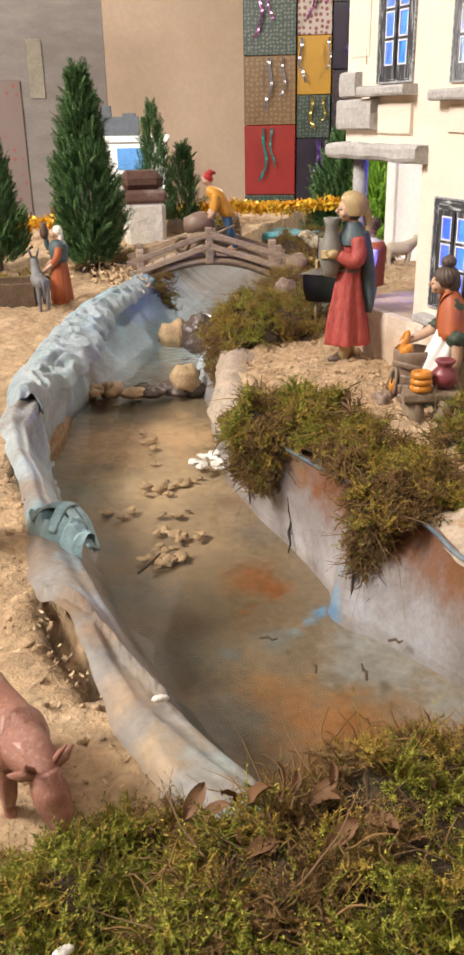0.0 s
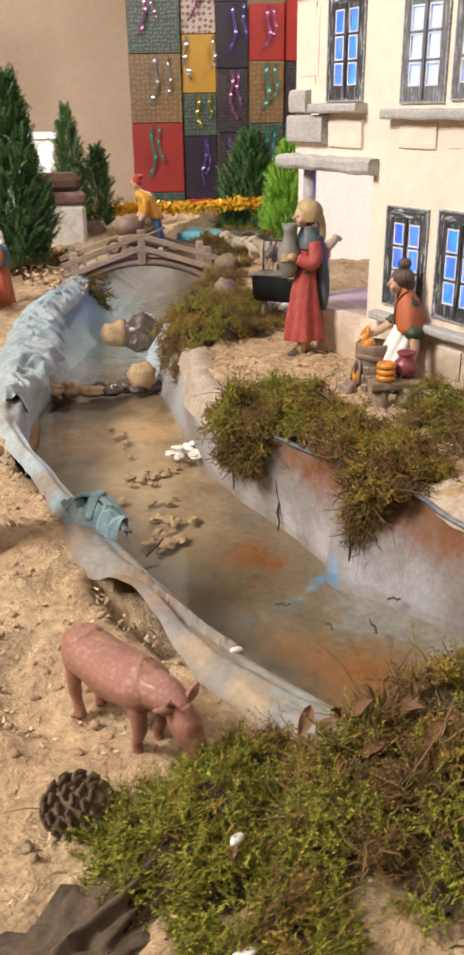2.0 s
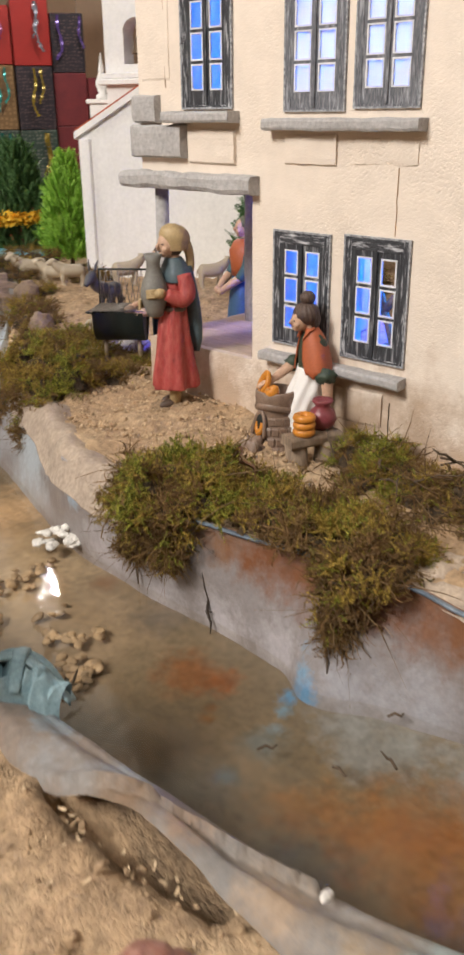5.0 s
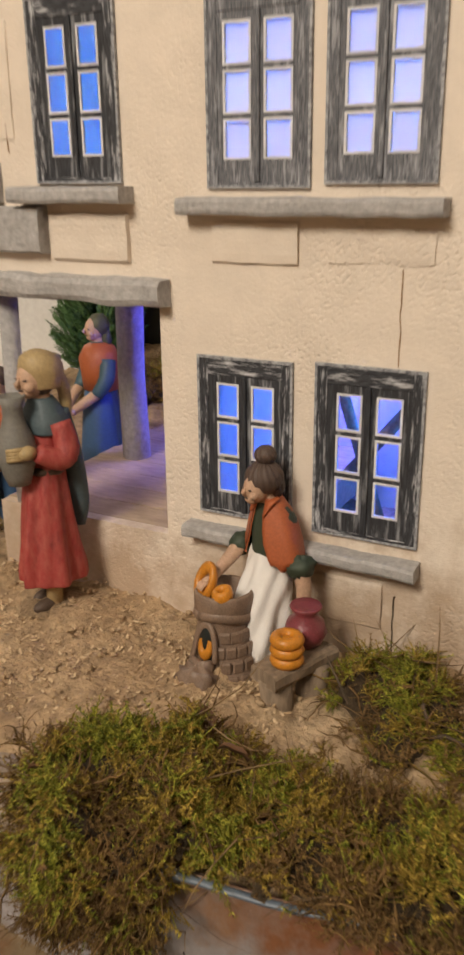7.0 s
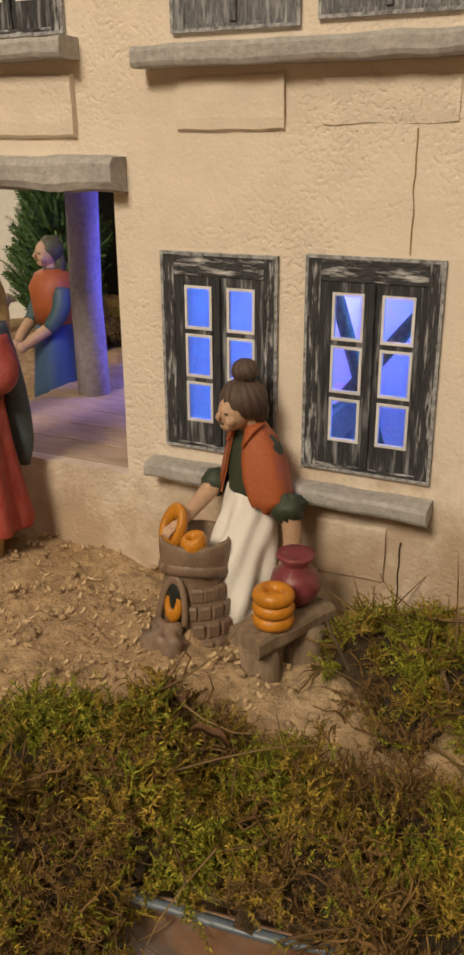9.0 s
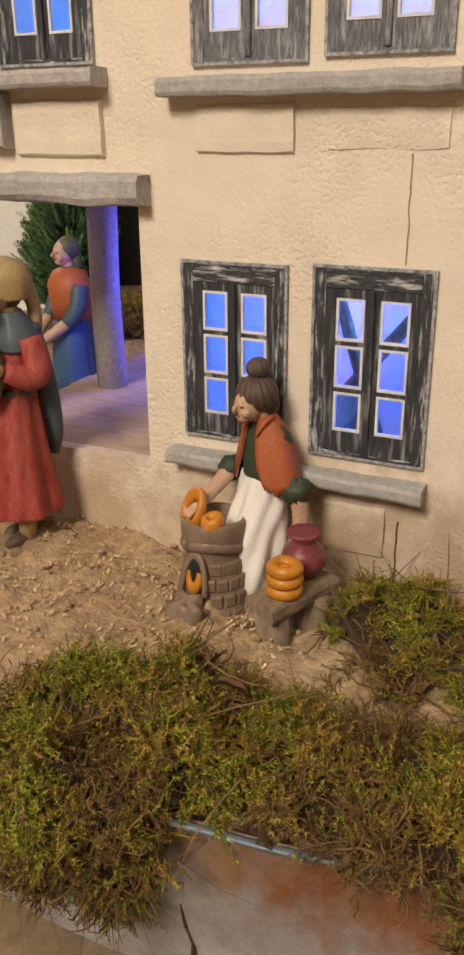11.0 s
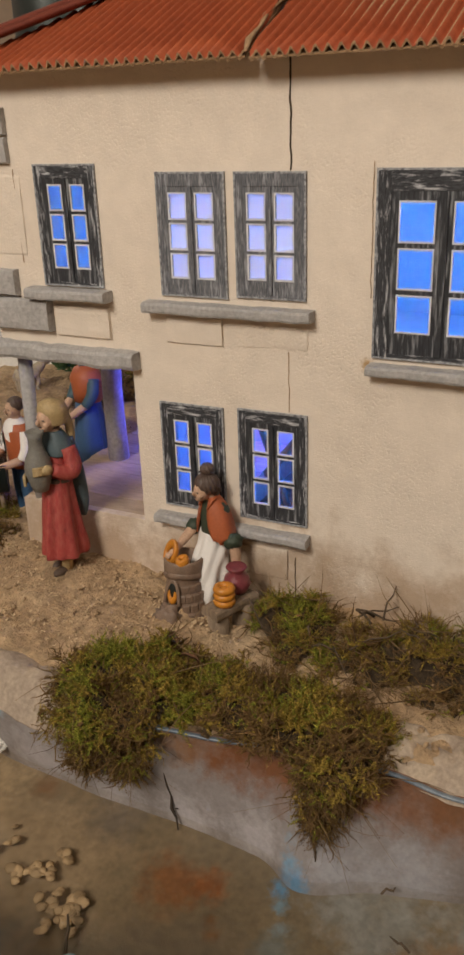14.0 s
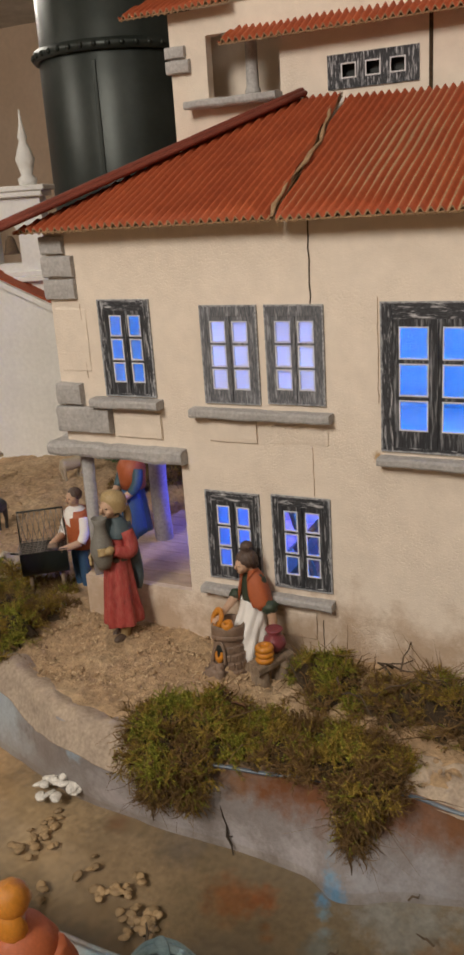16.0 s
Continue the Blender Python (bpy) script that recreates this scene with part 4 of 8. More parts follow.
# corner stones and raised plaster panels
for k, (ya, yb, za, zb, mt, out) in enumerate((
        (0.874, 0.907, 0.274, 0.299, "grey_stone", 0.009), (0.838, 0.909, 0.242, 0.272, "grey_stone", 0.011),
        (0.878, 0.908, 0.442, 0.461, "grey_stone", 0.006), (0.868, 0.908, 0.417, 0.440, "grey_stone", 0.007), (0.868, 0.908, 0.393, 0.415, "grey_stone", 0.006),
        (0.774, 0.834, 0.238, 0.268, "plaster", 0.004), (0.659, 0.714, 0.240, 0.265, "plaster", 0.0024), (0.580, 0.640, 0.242, 0.263, "plaster", 0.0012),
        (0.60, 0.65, 0.02, 0.052, "plaster", 0.002), (0.86, 0.9, 0.31, 0.385, "plaster", 0.0012))):
    sh = rough_slab((HX - out / 2 + 0.004, (ya + yb) / 2, (za + zb) / 2), (out + 0.008, yb - ya, zb - za), 10.0 + k, 0.001)
    part("quoin" if mt == "grey_stone" else "raised_panel", sh, M[mt], house)


def crack(y, za, zb, wid, seed):
    s, vs = Shape(), []
    n = 14
    for k in range(n + 1):
        z = za + (zb - za) * k / n
        yy = y + 0.0012 * noise.noise(Vector((seed, z * 90, 0)))
        w = wid * (0.5 + 0.7 * abs(noise.noise(Vector((seed, z * 140, 5)))))
        vs += [(HX - 0.0009, yy - w, z), (HX - 0.0009, yy + w, z), (HX + 0.004, yy + w, z), (HX + 0.004, yy - w, z)]
    fs = [(4 * k + a_, 4 * k + (a_ + 1) % 4, 4 * k + 4 + (a_ + 1) % 4, 4 * k + 4 + a_) for k in range(n) for a_ in range(4)]
    return s.add(vs, fs, 0, False)


part("joint", crack(0.594, 0.386, 0.466, 0.0010, 1.0), M["soil"], house, "dark cracked joint between wall boards")
part("joint", crack(0.597, 0.188, 0.241, 0.00035, 2.0), M["cardboard"], house, "thin brown joint between wall boards")
part("joint", crack(0.592, 0.0, 0.046, 0.0005, 3.0), M["soil"], house, "dark cracked joint between wall boards")
part("joint", crack(0.527, 0.290, 0.392, 0.00035, 4.0), M["cardboard"], house, "thin brown joint between wall boards")
part("joint", crack(0.866, 0.305, 0.388, 0.00030, 5.0), M["cardboard"], house, "thin brown joint between wall boards")


def window(name, ya, yb, za, zb, paper, bent=0.0):
    """Printed paper window with cut-out panes."""
    W, H = yb - ya, zb - za
    cols = ((0.19, 0.42), (0.56, 0.79)) if not paper and zb - za < 0.12 else ((0.17, 0.435), (0.565, 0.83))
    rows = ((0.15, 0.355), (0.385, 0.60), (0.63, 0.84))
    panes = [(ya + W * a_, ya + W * b_, za + H * c_, za + H * d_) for a_, b_ in cols for c_, d_ in rows]
    w = thing(name, "", "")
    w.parent = house
    upright, level, dark = (M["print_pale"],) * 3 if paper else (M["print"], M["print_h"], M["print_dark"])
    inner = (ya + W * 0.11, yb - W * 0.11, za + H * 0.03, zb - H * 0.11)
    for y0, y1 in ((ya, inner[0]), (inner[1], yb)):
        part("stile", Shape().box((HX - 0.0013, (y0 + y1) / 2, (za + zb) / 2), (0.0018, y1 - y0, H), 0, 0.0003), upright, w, "black and white upright wood-grain print")
    for z0, z1 in ((za, inner[2]), (inner[3], zb)):
        part("rail", Shape().box((HX - 0.0013, (ya + yb) / 2, (z0 + z1) / 2), (0.0018, inner[1] - inner[0], z1 - z0), 0, 0.0003), level, w, "black and white level wood-grain print")
    part("paper_border", plate([(ya + 0.0012, yb - 0.0012, za + 0.0012, zb - 0.0012)], ya - 0.0003, yb + 0.0003, za - 0.0003, zb + 0.0003, HX - 0.0026, HX - 0.0003), M["border"], w)
    fr = plate(panes, inner[0], inner[1], inner[2], inner[3], HX - 0.0016, HX - 0.0002, 0, 1)
    part("casement", fr, [dark, M["paper_edge"]], w)
    for a_, b_, c_, d_ in panes:
        rim = plate([(a_ + 0.0011, b_ - 0.0011, c_ + 0.0011, d_ - 0.0011)], a_ - 0.0003, b_ + 0.0003, c_ - 0.0003, d_ + 0.0003, HX - 0.0021, HX - 0.0003)
        part("pane_border", rim, M["paper_edge"], w)
        if paper:
            part("pane", Shape().box((HX + 0.0008, (a_ + b_) / 2, (c_ + d_) / 2), (0.0006, b_ - a_ + 0.004, d_ - c_ + 0.004), 0, 0.0001), M["tracing"], w, "backlit white paper pane")
    part("mullion", Shape().box((HX - 0.0026, (ya + yb) / 2, (inner[2] + inner[3]) / 2), (0.0016, W * 0.055, inner[3] - inner[2]), 0, 0.0004), dark, w)
    return w


for k, r in WINDOWS.items():
    window("window", *r, paper=k.startswith("pair"))


glow = bpy.data.materials.new("led_glow")
glow.use_nodes = True
glow.node_tree.nodes["Principled BSDF"].inputs["Emission Color"].default_value = (0.25, 0.55, 1.0, 1)
glow.node_tree.nodes["Principled BSDF"].inputs["Emission Strength"].default_value = 6.0
part("led", Shape().tube([(0.575, 0.586, 0.176), (0.575, 0.600, 0.160)], 0.006, 10, 0), glow, house, "bright lit led strip inside the house")
for a_, b_ in (((0.556, 0.575, 0.185), (0.556, 0.640, 0.105)), ((0.556, 0.655, 0.185), (0.556, 0.618, 0.075))):
    part("brace", Shape().tube([a_, b_], 0.004, 4, 0), M["cardboard"], house, "thin wooden brace inside the house")


def corrugated(name, eave, ridge, ya, yb, yc, yd, parent, label="", flute=0.0092, amp=0.0031, sag=0.0):
    """A sheet from the eave (x, z), over ya..yb, to the ridge (x, z), over yc..yd, with flutes running up the slope."""
    s = Shape()
    ylo, yhi = min(ya, yc), max(yb, yd)
    ns = int((yhi - ylo) / flute * 6)
    nr = 10
    nrm = Vector((-(ridge[1] - eave[1]), 0, ridge[0] - eave[0])).normalized()
    verts, ids = [], {}
    for i in range(ns + 1):
        y = ylo + (yhi - ylo) * i / ns
        # the part of the slope that this flute covers
        t0 = 0.0 if ya <= y <= yb else ((ya - y) / (ya - yc) if y < ya and ya != yc else (y - yb) / (yd - yb) if y > yb and yd != yb else 0.0)
        t1 = 1.0 if yc <= y <= yd else ((y - ya) / (yc - ya) if y < yc and ya != yc else (yb - y) / (yb - yd) if y > yd and yd != yb else 1.0)
        h = amp * math.cos(2 * math.pi * (y - ylo) / flute)
        for j in range(nr + 1):
            t = t0 + (t1 - t0) * j / nr
            p = Vector((eave[0] + (ridge[0] - eave[0]) * t, y + 0.0015 * noise.noise(Vector((y * 20, t * 4, 1))), eave[1] + (ridge[1] - eave[1]) * t))
            p += nrm * (h + 0.002 * noise.noise(Vector((y * 12, t * 3, 7))) - sag * math.sin(math.pi * t))
            verts.append(p)
    n = nr + 1
    fs = [(i * n + j, (i + 1) * n + j, (i + 1) * n + j + 1, i * n + j + 1) for i in range(ns) for j in range(nr)]
    s.add(verts, fs, 0, True)
    s.add([p - nrm * 0.0022 for p in verts], [f[::-1] for f in fs], 1, True)
    # wavy lower edge
    k0 = len(s.v) - 2 * len(verts)
    edge = [(k0 + i * n, k0 + len(verts) + i * n, k0 + len(verts) + (i + 1) * n, k0 + (i + 1) * n) for i in range(ns)]
    for f in edge:
        s.f.append(f), s.m.append(1), s.s.append(False)
    part(name, s, [M["terracotta"], M["cardboard"]], parent, label)
    liner = Shape()
    q = [Vector((eave[0], ya, eave[1])), Vector((eave[0], yb, eave[1])), Vector((ridge[0], yd, ridge[1])), Vector((ridge[0], yc, ridge[1]))]
    q = [p - nrm * 0.0028 for p in q]
    liner.add(q + [p - nrm * 0.0012 for p in q], [(0, 1, 2, 3), (7, 6, 5, 4), (0, 4, 5, 1), (1, 5, 6, 2), (2, 6, 7, 3), (3, 7, 4, 0)], 0, False)
    part("roof_backing", liner, M["cardboard"], parent, "raw brown cardboard backing")


EAVE, TOP = (0.486, 0.469), (0.775, 0.597)
corrugated("roof", EAVE, TOP, 0.620, 0.920, 0.648, 0.712, house, "red painted corrugated cardboard roof")
corrugated("roof", (0.484, 0.468), (0.775, 0.592), 0.14, 0.616, 0.14, 0.644, house, "red painted corrugated cardboard roof", sag=0.001)
# torn seam between the two sheets, and the folded strip along the hip
part("seam", Shape().tube([(0.484 + 0.29 * t, 0.618 + 0.028 * t + 0.005 * math.sin(9 * t) + 0.002 * math.sin(31 * t), 0.4685 + 0.128 * t + 0.001) for t in np.linspace(0, 1, 14)], [0.0014, 0.0032, 0.0018, 0.0026, 0.0012, 0.0034, 0.0030, 0.0016, 0.0030, 0.0014, 0.0022, 0.0026, 0.0014, 0.001], 6, 0, 0.5), M["cardboard"], house, "torn cardboard seam")
M["darkred"] = mat("dark_red_cardboard", (0.20, 0.040, 0.020), (0.15, 0.030, 0.016), 30, 0.75, 0.5, 150, 0.001, fine=0.15)
hip = [Vector((0.470, 0.940, 0.474)).lerp(Vector((0.780, 0.706, 0.605)), t) for t in np.linspace(0, 1, 9)]
for off in (Vector((-0.006, -0.006, 0.001)), Vector((0, 0, 0.005)), Vector((0.006, 0.008, 0.001))):
    part("hip_strip", Shape().tube([p + off - Vector((0.003, 0.006, 0.0045)) for p in hip], 0.0078, 8, 0, 0.45), M["darkred"], house, "dark red folded cardboard hip strip")
part("roof", Shape().add([(0.486, 0.925, 0.468), (0.80, 0.925, 0.468), (0.775, 0.712, 0.597), (0.486, 0.925, 0.465), (0.80, 0.925, 0.465), (0.775, 0.712, 0.594)], [(0, 1, 2), (5, 4, 3), (0, 3, 4, 1), (1, 4, 5, 2), (2, 5, 3, 0)], 0, False), M["terracotta"], house)

# ---------------------------------------------------------------- taller block behind
tower = thing("tall_house", "taller cream plaster model house with balcony and red roof", "house", pose(0, 0, 0))
TX = 0.792
part("wall", plate([(0.733, 0.833, 0.609, 0.684), (0.566, 0.665, 0.609, 0.637)], 0.15, 0.885, 0.24, 0.715, TX, TX + 0.016), M["plaster"], tower)
part("wall", Shape().box((0.93, 0.877, 0.478), (0.26, 0.016, 0.475), 0, 0.001), M["plaster"], tower)
part("wall", Shape().box((0.865, 0.783, 0.64), (0.010, 0.16, 0.16), 0, 0.001), M["plaster"], tower)
part("wall", Shape().box((0.93, 0.16, 0.478), (0.26, 0.016, 0.475), 0, 0.001), M["plaster"], tower)
part("floor_board", Shape().box((0.93, 0.52, 0.236), (0.28, 0.73, 0.008), 0, 0.001), M["plaster"], tower)
part("wall", Shape().box((0.93, 0.42, 0.10), (0.25, 0.5, 0.26), 0, 0.001), M["plaster"], tower)
part("column", Shape().lathe([(0.010, 0.609), (0.010, 0.615), (0.008, 0.62), (0.0075, 0.672), (0.009, 0.684)], 10, 0, (TX + 0.012, 0.776, 0)), M["grey_stone"], tower, "round grey balcony column")
part("sill", rough_slab((TX - 0.008, 0.795, 0.604), (0.03, 0.128, 0.010), 21.0, 0.001), M["grey_stone"], tower)
for za, zb, ya in ((0.662, 0.676, 0.862), (0.644, 0.660, 0.856)):
    part("quoin", rough_slab((TX - 0.002, (ya + 0.889) / 2, (za + zb) / 2), (0.012, 0.889 - ya, zb - za), 22.0 + za, 0.0008), M["grey_stone"], tower)
aw = thing("window", "", "")
aw.parent = tower
pn = [(0.566 + 0.099 * f, 0.566 + 0.099 * (f + 0.19), 0.614, 0.631) for f in (0.10, 0.40, 0.70)]
part("frame", plate(pn, 0.560, 0.671, 0.603, 0.641, TX - 0.002, TX - 0.0004, 0, 1), [M["print"], M["paper_edge"]], aw)
for a_, b_, c_, d_ in pn:
    part("pane_border", plate([(a_ + 0.0015, b_ - 0.0015, c_ + 0.0015, d_ - 0.0015)], a_, b_, c_, d_, TX - 0.0026, TX - 0.001), M["paper_edge"], aw)
# black sheet added so that the room behind looks unlit
part("backing", Shape().box((TX + 0.012, 0.6155, 0.623), (0.002, 0.097, 0.026), 0, 0.0005), M["black_metal"], aw, "dark sheet standing in for the unlit window inside")
part("joint", Shape().box((TX - 0.001, 0.547, 0.63), (0.003, 0.004, 0.10), 0, 0.0005), M["soil"], tower, "dark gap between wall boards")
corrugated("roof", (0.760, 0.669), (0.95, 0.77), 0.14, 0.800, 0.14, 0.74, tower, "red painted corrugated cardboard roof")
corrugated("roof", (0.770, 0.716), (0.95, 0.80), 0.790, 0.945, 0.80, 0.90, tower, "red painted corrugated cardboard roof")

# ---------------------------------------------------------------- church behind
church = thing("church", "white plastered model church with bell gable and tiled roof", "church", Matrix.Translation((1.235, 1.64, -0.085)) @ turned(0, 0, 16.3).to_4x4())
HW, EV, AP = 0.225, 0.335, 0.450
gab = Shape().add([(0, -HW, 0), (0, HW, 0), (0, HW, EV), (0, 0, AP), (0, -HW, EV), (0.3, -HW, 0), (0.3, HW, 0), (0.3, HW, EV), (0.3, 0, AP), (0.3, -HW, EV)],
                  [(4, 3, 2, 1, 0), (5, 6, 7, 8, 9), (0, 1, 6, 5), (1, 2, 7, 6), (4, 0, 5, 9)], 0, False)
part("wall", gab, M["white_plaster"], church)


def sloped(parent, name, sg, xa, xb, dz, th, over, material, label=""):
    q = [(xa, sg * (HW + over), EV + dz - over * 0.51), (xb, sg * (HW + over), EV + dz - over * 0.77), (xb, 0, AP + dz), (xa, 0, AP + dz)]
    r_ = Shape().add(q + [(a_, b_, c_ + th) for a_, b_, c_ in q], [(0, 1, 2, 3), (7, 6, 5, 4), (0, 4, 5, 1), (1, 5, 6, 2), (2, 6, 7, 3), (3, 7, 4, 0)], 0, False)
    part(name, r_, material, parent, label)


for sg in (-1, 1):
    sloped(church, "roof", sg, -0.004, 0.31, 0.002, 0.004, 0.014, M["terracotta"], "orange-red tiled roof slope")
    sloped(church, "verge", sg, -0.011, 0.012, -0.014, 0.014, 0.012, M["white_plaster"])
    part("corner_strip", Shape().box((-0.004, sg * (HW - 0.012), EV / 2 - 0.01), (0.012, 0.028, EV - 0.02), 0, 0.002), M["white_plaster"], church)
bt = thing("bell_gable", "", "")
bt.parent = church
G0, G1 = -0.12, 0.19
tw = plate([(0.080, 0.140, 0.465, 0.555), (-0.060, 0.0, 0.465, 0.555)], G0, G1, 0.25, 0.62, 0.06, 0.10)
part("wall", tw, M["white_plaster"], bt)
for yy in (0.110, -0.030):
    arch = Shape()
    arc = [(0.058, yy + 0.030 * math.cos(a_), 0.525 + 0.030 * math.sin(a_)) for a_ in np.linspace(0, math.pi, 11)]
    loop = [(0.058, yy + 0.0302, 0.5565)] + arc + [(0.058, yy - 0.0302, 0.5565)]
    nl = len(loop)
    arch.add(loop + [(0.102, b_, c_) for _, b_, c_ in loop], [(0, k, k + 1) for k in range(1, nl // 2)] + [(nl - 1, k, k + 1) for k in range(nl // 2, nl - 2)] + [(0, nl // 2, nl - 1)] + [(k, k + nl, k + 1 + nl, k + 1) for k in range(1, nl - 2)], 0, False)
    part("arch", arch, M["white_plaster"], bt)
    part("bell", Shape().lathe([(0.019, 0.485), (0.016, 0.49), (0.011, 0.515), (0.005, 0.525)], 12, 0, (0.08, yy, 0)), M["darkwood"], bt, "small dark bell")
for zz, w in ((0.43, 0.014), (0.442, 0.006), (0.612, 0.010), (0.624, 0.018)):
    part("cornice", Shape().box((0.08, (G0 + G1) / 2, zz), (0.055 + w, G1 - G0 + 2 * w, 0.012), 0, 0.002), M["white_plaster"], bt)
FIN = [(0.014, 0), (0.016, 0.01), (0.009, 0.016), (0.013, 0.03), (0.016, 0.04), (0.011, 0.055), (0.006, 0.068), (0.008, 0.074), (0.003, 0.095), (0.001, 0.115)]
for yy, k in ((G0 + 0.03, 1.35), ((G0 + G1) / 2, 1.6), (G1 - 0.03, 1.35)):
    part("finial", Shape().lathe([(r * k, z * k + 0.63) for r, z in FIN], 14, 0, (0.08, yy, 0)), M["white_plaster"], bt)
part("parapet", Shape().box((0.12, HW - 0.01, 0.352), (0.06, 0.095, 0.07), 0, 0.003).box((0.12, HW - 0.01, 0.392), (0.07, 0.105, 0.010), 0, 0.002), M["white_plaster"], church)
for yy in (0.025, 0.078):
    part("finial", Shape().lathe([(r * 1.0, z * 0.85 + 0.396) for r, z in FIN], 14, 0, (0.12, HW + yy - 0.06, 0)), M["white_plaster"], church)

# ---------------------------------------------------------------- dark tank behind the houses
tank = thing("metal_tank", "tall dark green riveted metal cylinder tank", "tank", pose(1.845, 1.635, -0.85))
part("shell", Shape().lathe([(0.205, 0.0), (0.205, 1.72), (0.20, 1.73), (0.20, 2.6)], 48, 0), M["tank_metal"], tank)
part("band", Shape().lathe([(0.206, 1.70), (0.217, 1.70), (0.217, 1.725), (0.206, 1.725)], 48, 0), M["tank_metal"], tank)
part("band", Shape().lathe([(0.2055, 1.33), (0.209, 1.331), (0.209, 1.337), (0.2055, 1.338)], 48, 0), M["tank_metal"], tank)
part("seam", Shape().box((-0.1986, -0.056, 1.5), (0.004, 0.010, 0.36), 0, 0.001, turned(0, 0, 15.8)), M["tank_metal"], tank)
for k in range(40):
    a_ = 2 * math.pi * k / 40
    part("rivet", Shape().ball((0.218 * math.cos(a_), 0.218 * math.sin(a_), 1.712), 0.007, 0, 6, 4), M["tank_metal"], tank)

# ---------------------------------------------------------------- gift boxes stacked at the back
def wrap(name, base, dot, scale, metal=0.0):
    m = bpy.data.materials.new(name)
    m.use_nodes = True
    n, link = m.node_tree.nodes, m.node_tree.links.new
    b = n["Principled BSDF"]
    b.inputs["Roughness"].default_value = 0.35
    b.inputs["Metallic"].default_value = metal
    tc, vo, mr, mx = n.new("ShaderNodeTexCoord"), n.new("ShaderNodeTexVoronoi"), n.new("ShaderNodeMapRange"), n.new("ShaderNodeMix")
    vo.inputs["Scale"].default_value, vo.inputs["Randomness"].default_value = scale, 0.45
    link(tc.outputs["Object"], vo.inputs["Vector"])
    mr.inputs["From Min"].default_value, mr.inputs["From Max"].default_value = 0.30, 0.36
    mr.inputs["To Min"].default_value, mr.inputs["To Max"].default_value = 1, 0
    link(vo.outputs["Distance"], mr.inputs["Value"])
    mx.data_type = "RGBA"
    mx.inputs[6].default_value, mx.inputs[7].default_value = (*base, 1), (*dot, 1)
    link(mr.outputs["Result"], mx.inputs[0])
    link(mx.outputs[2], b.inputs["Base Color"])
    return m


WRAP = {
    "green": wrap("green_floral_wrap", (0.0163, 0.0296, 0.0222), (0.0851, 0.0888, 0.0703), 34), "brown": wrap("brown_dotted_wrap", (0.0999, 0.0548, 0.02), (0.152, 0.0925, 0.0407), 26),
    "red": mat("red_wrap", (0.2, 0.0148, 0.0118), (0.163, 0.0118, 0.00888), 4, 0.3, 0.1, 20, 0.002, fine=0.03), "white": wrap("white_star_wrap", (0.266, 0.222, 0.192), (0.118, 0.037, 0.0296), 22),
    "crimson": mat("crimson_wrap", (0.104, 0.0133, 0.0148), (0.074, 0.00888, 0.0118), 9, 0.4, 0.2, 20, 0.002, fine=0.1),
    "yellow": mat("yellow_wrap", (0.281, 0.148, 0.00962), (0.244, 0.126, 0.00888), 4, 0.35, 0.1, 20, 0.002, fine=0.03), "dark": wrap("dark_speckled_wrap", (0.00888, 0.0074, 0.0111), (0.0629, 0.037, 0.037), 40),
    "purple": mat("purple_wrap", (0.0148, 0.0104, 0.0207), (0.0104, 0.00666, 0.0148), 6, 0.3, 0.1, 20, 0.002, fine=0.1),
}
RIB = {"purple": mat("purple_ribbon", (0.0885, 0.05, 0.189), None, 20, 0.25, 0.0, metal=0.4), "silver": mat("silver_ribbon", (0.2, 0.2, 0.233), None, 20, 0.25, 0.0, metal=0.6),
       "teal": mat("teal_ribbon", (0.0222, 0.178, 0.155), None, 20, 0.25, 0.0, metal=0.4), "pink": mat("pink_ribbon", (0.189, 0.0611, 0.155), None, 20, 0.25, 0.0, metal=0.4), "gold": mat("gold_ribbon", (0.222, 0.161, 0.0277), None, 20, 0.25, 0.0, metal=0.5)}
NAMES = {"crimson": "dark crimson gift wrapped box", "green": "dark green box in white floral gift wrap", "brown": "golden brown dotted gift wrapped box", "red": "plain glossy red gift wrapped box", "white": "pale box in dark star gift wrap",
         "yellow": "plain yellow gift wrapped box", "dark": "black speckled gift wrapped box", "purple": "deep purple gift wrapped box"}


def ribbon(rng, length, w):
    s, n = Shape(), 26
    vs, ph = [], rng.uniform(0, 6)
    for i in range(n + 1):
        t = i / n
        sway = 0.10 * length * math.sin(t * rng.uniform(5.5, 6.5) + ph) * t
        tw = math.sin(t * 9 + ph) * 0.8
        c = Vector((sway, -0.010 - 0.02 * t, -t * length))
        d = Vector((math.cos(tw), math.sin(tw), 0)) * w
        vs += [c - d, c + d]
    fs = [(2 * i, 2 * i + 1, 2 * i + 3, 2 * i + 2) for i in range(n)]
    k = len(vs)
    vs2 = vs + [p + Vector((0, 0.0006, 0)) for p in vs]
    return s.add(vs2, fs + [tuple(v + k for v in f[::-1]) for f in fs], 0, True)


rng = np.random.default_rng(5)


STACK = Matrix.Translation((3.142, 7.284, 0)) @ turned(0, 0, -30).to_4x4()


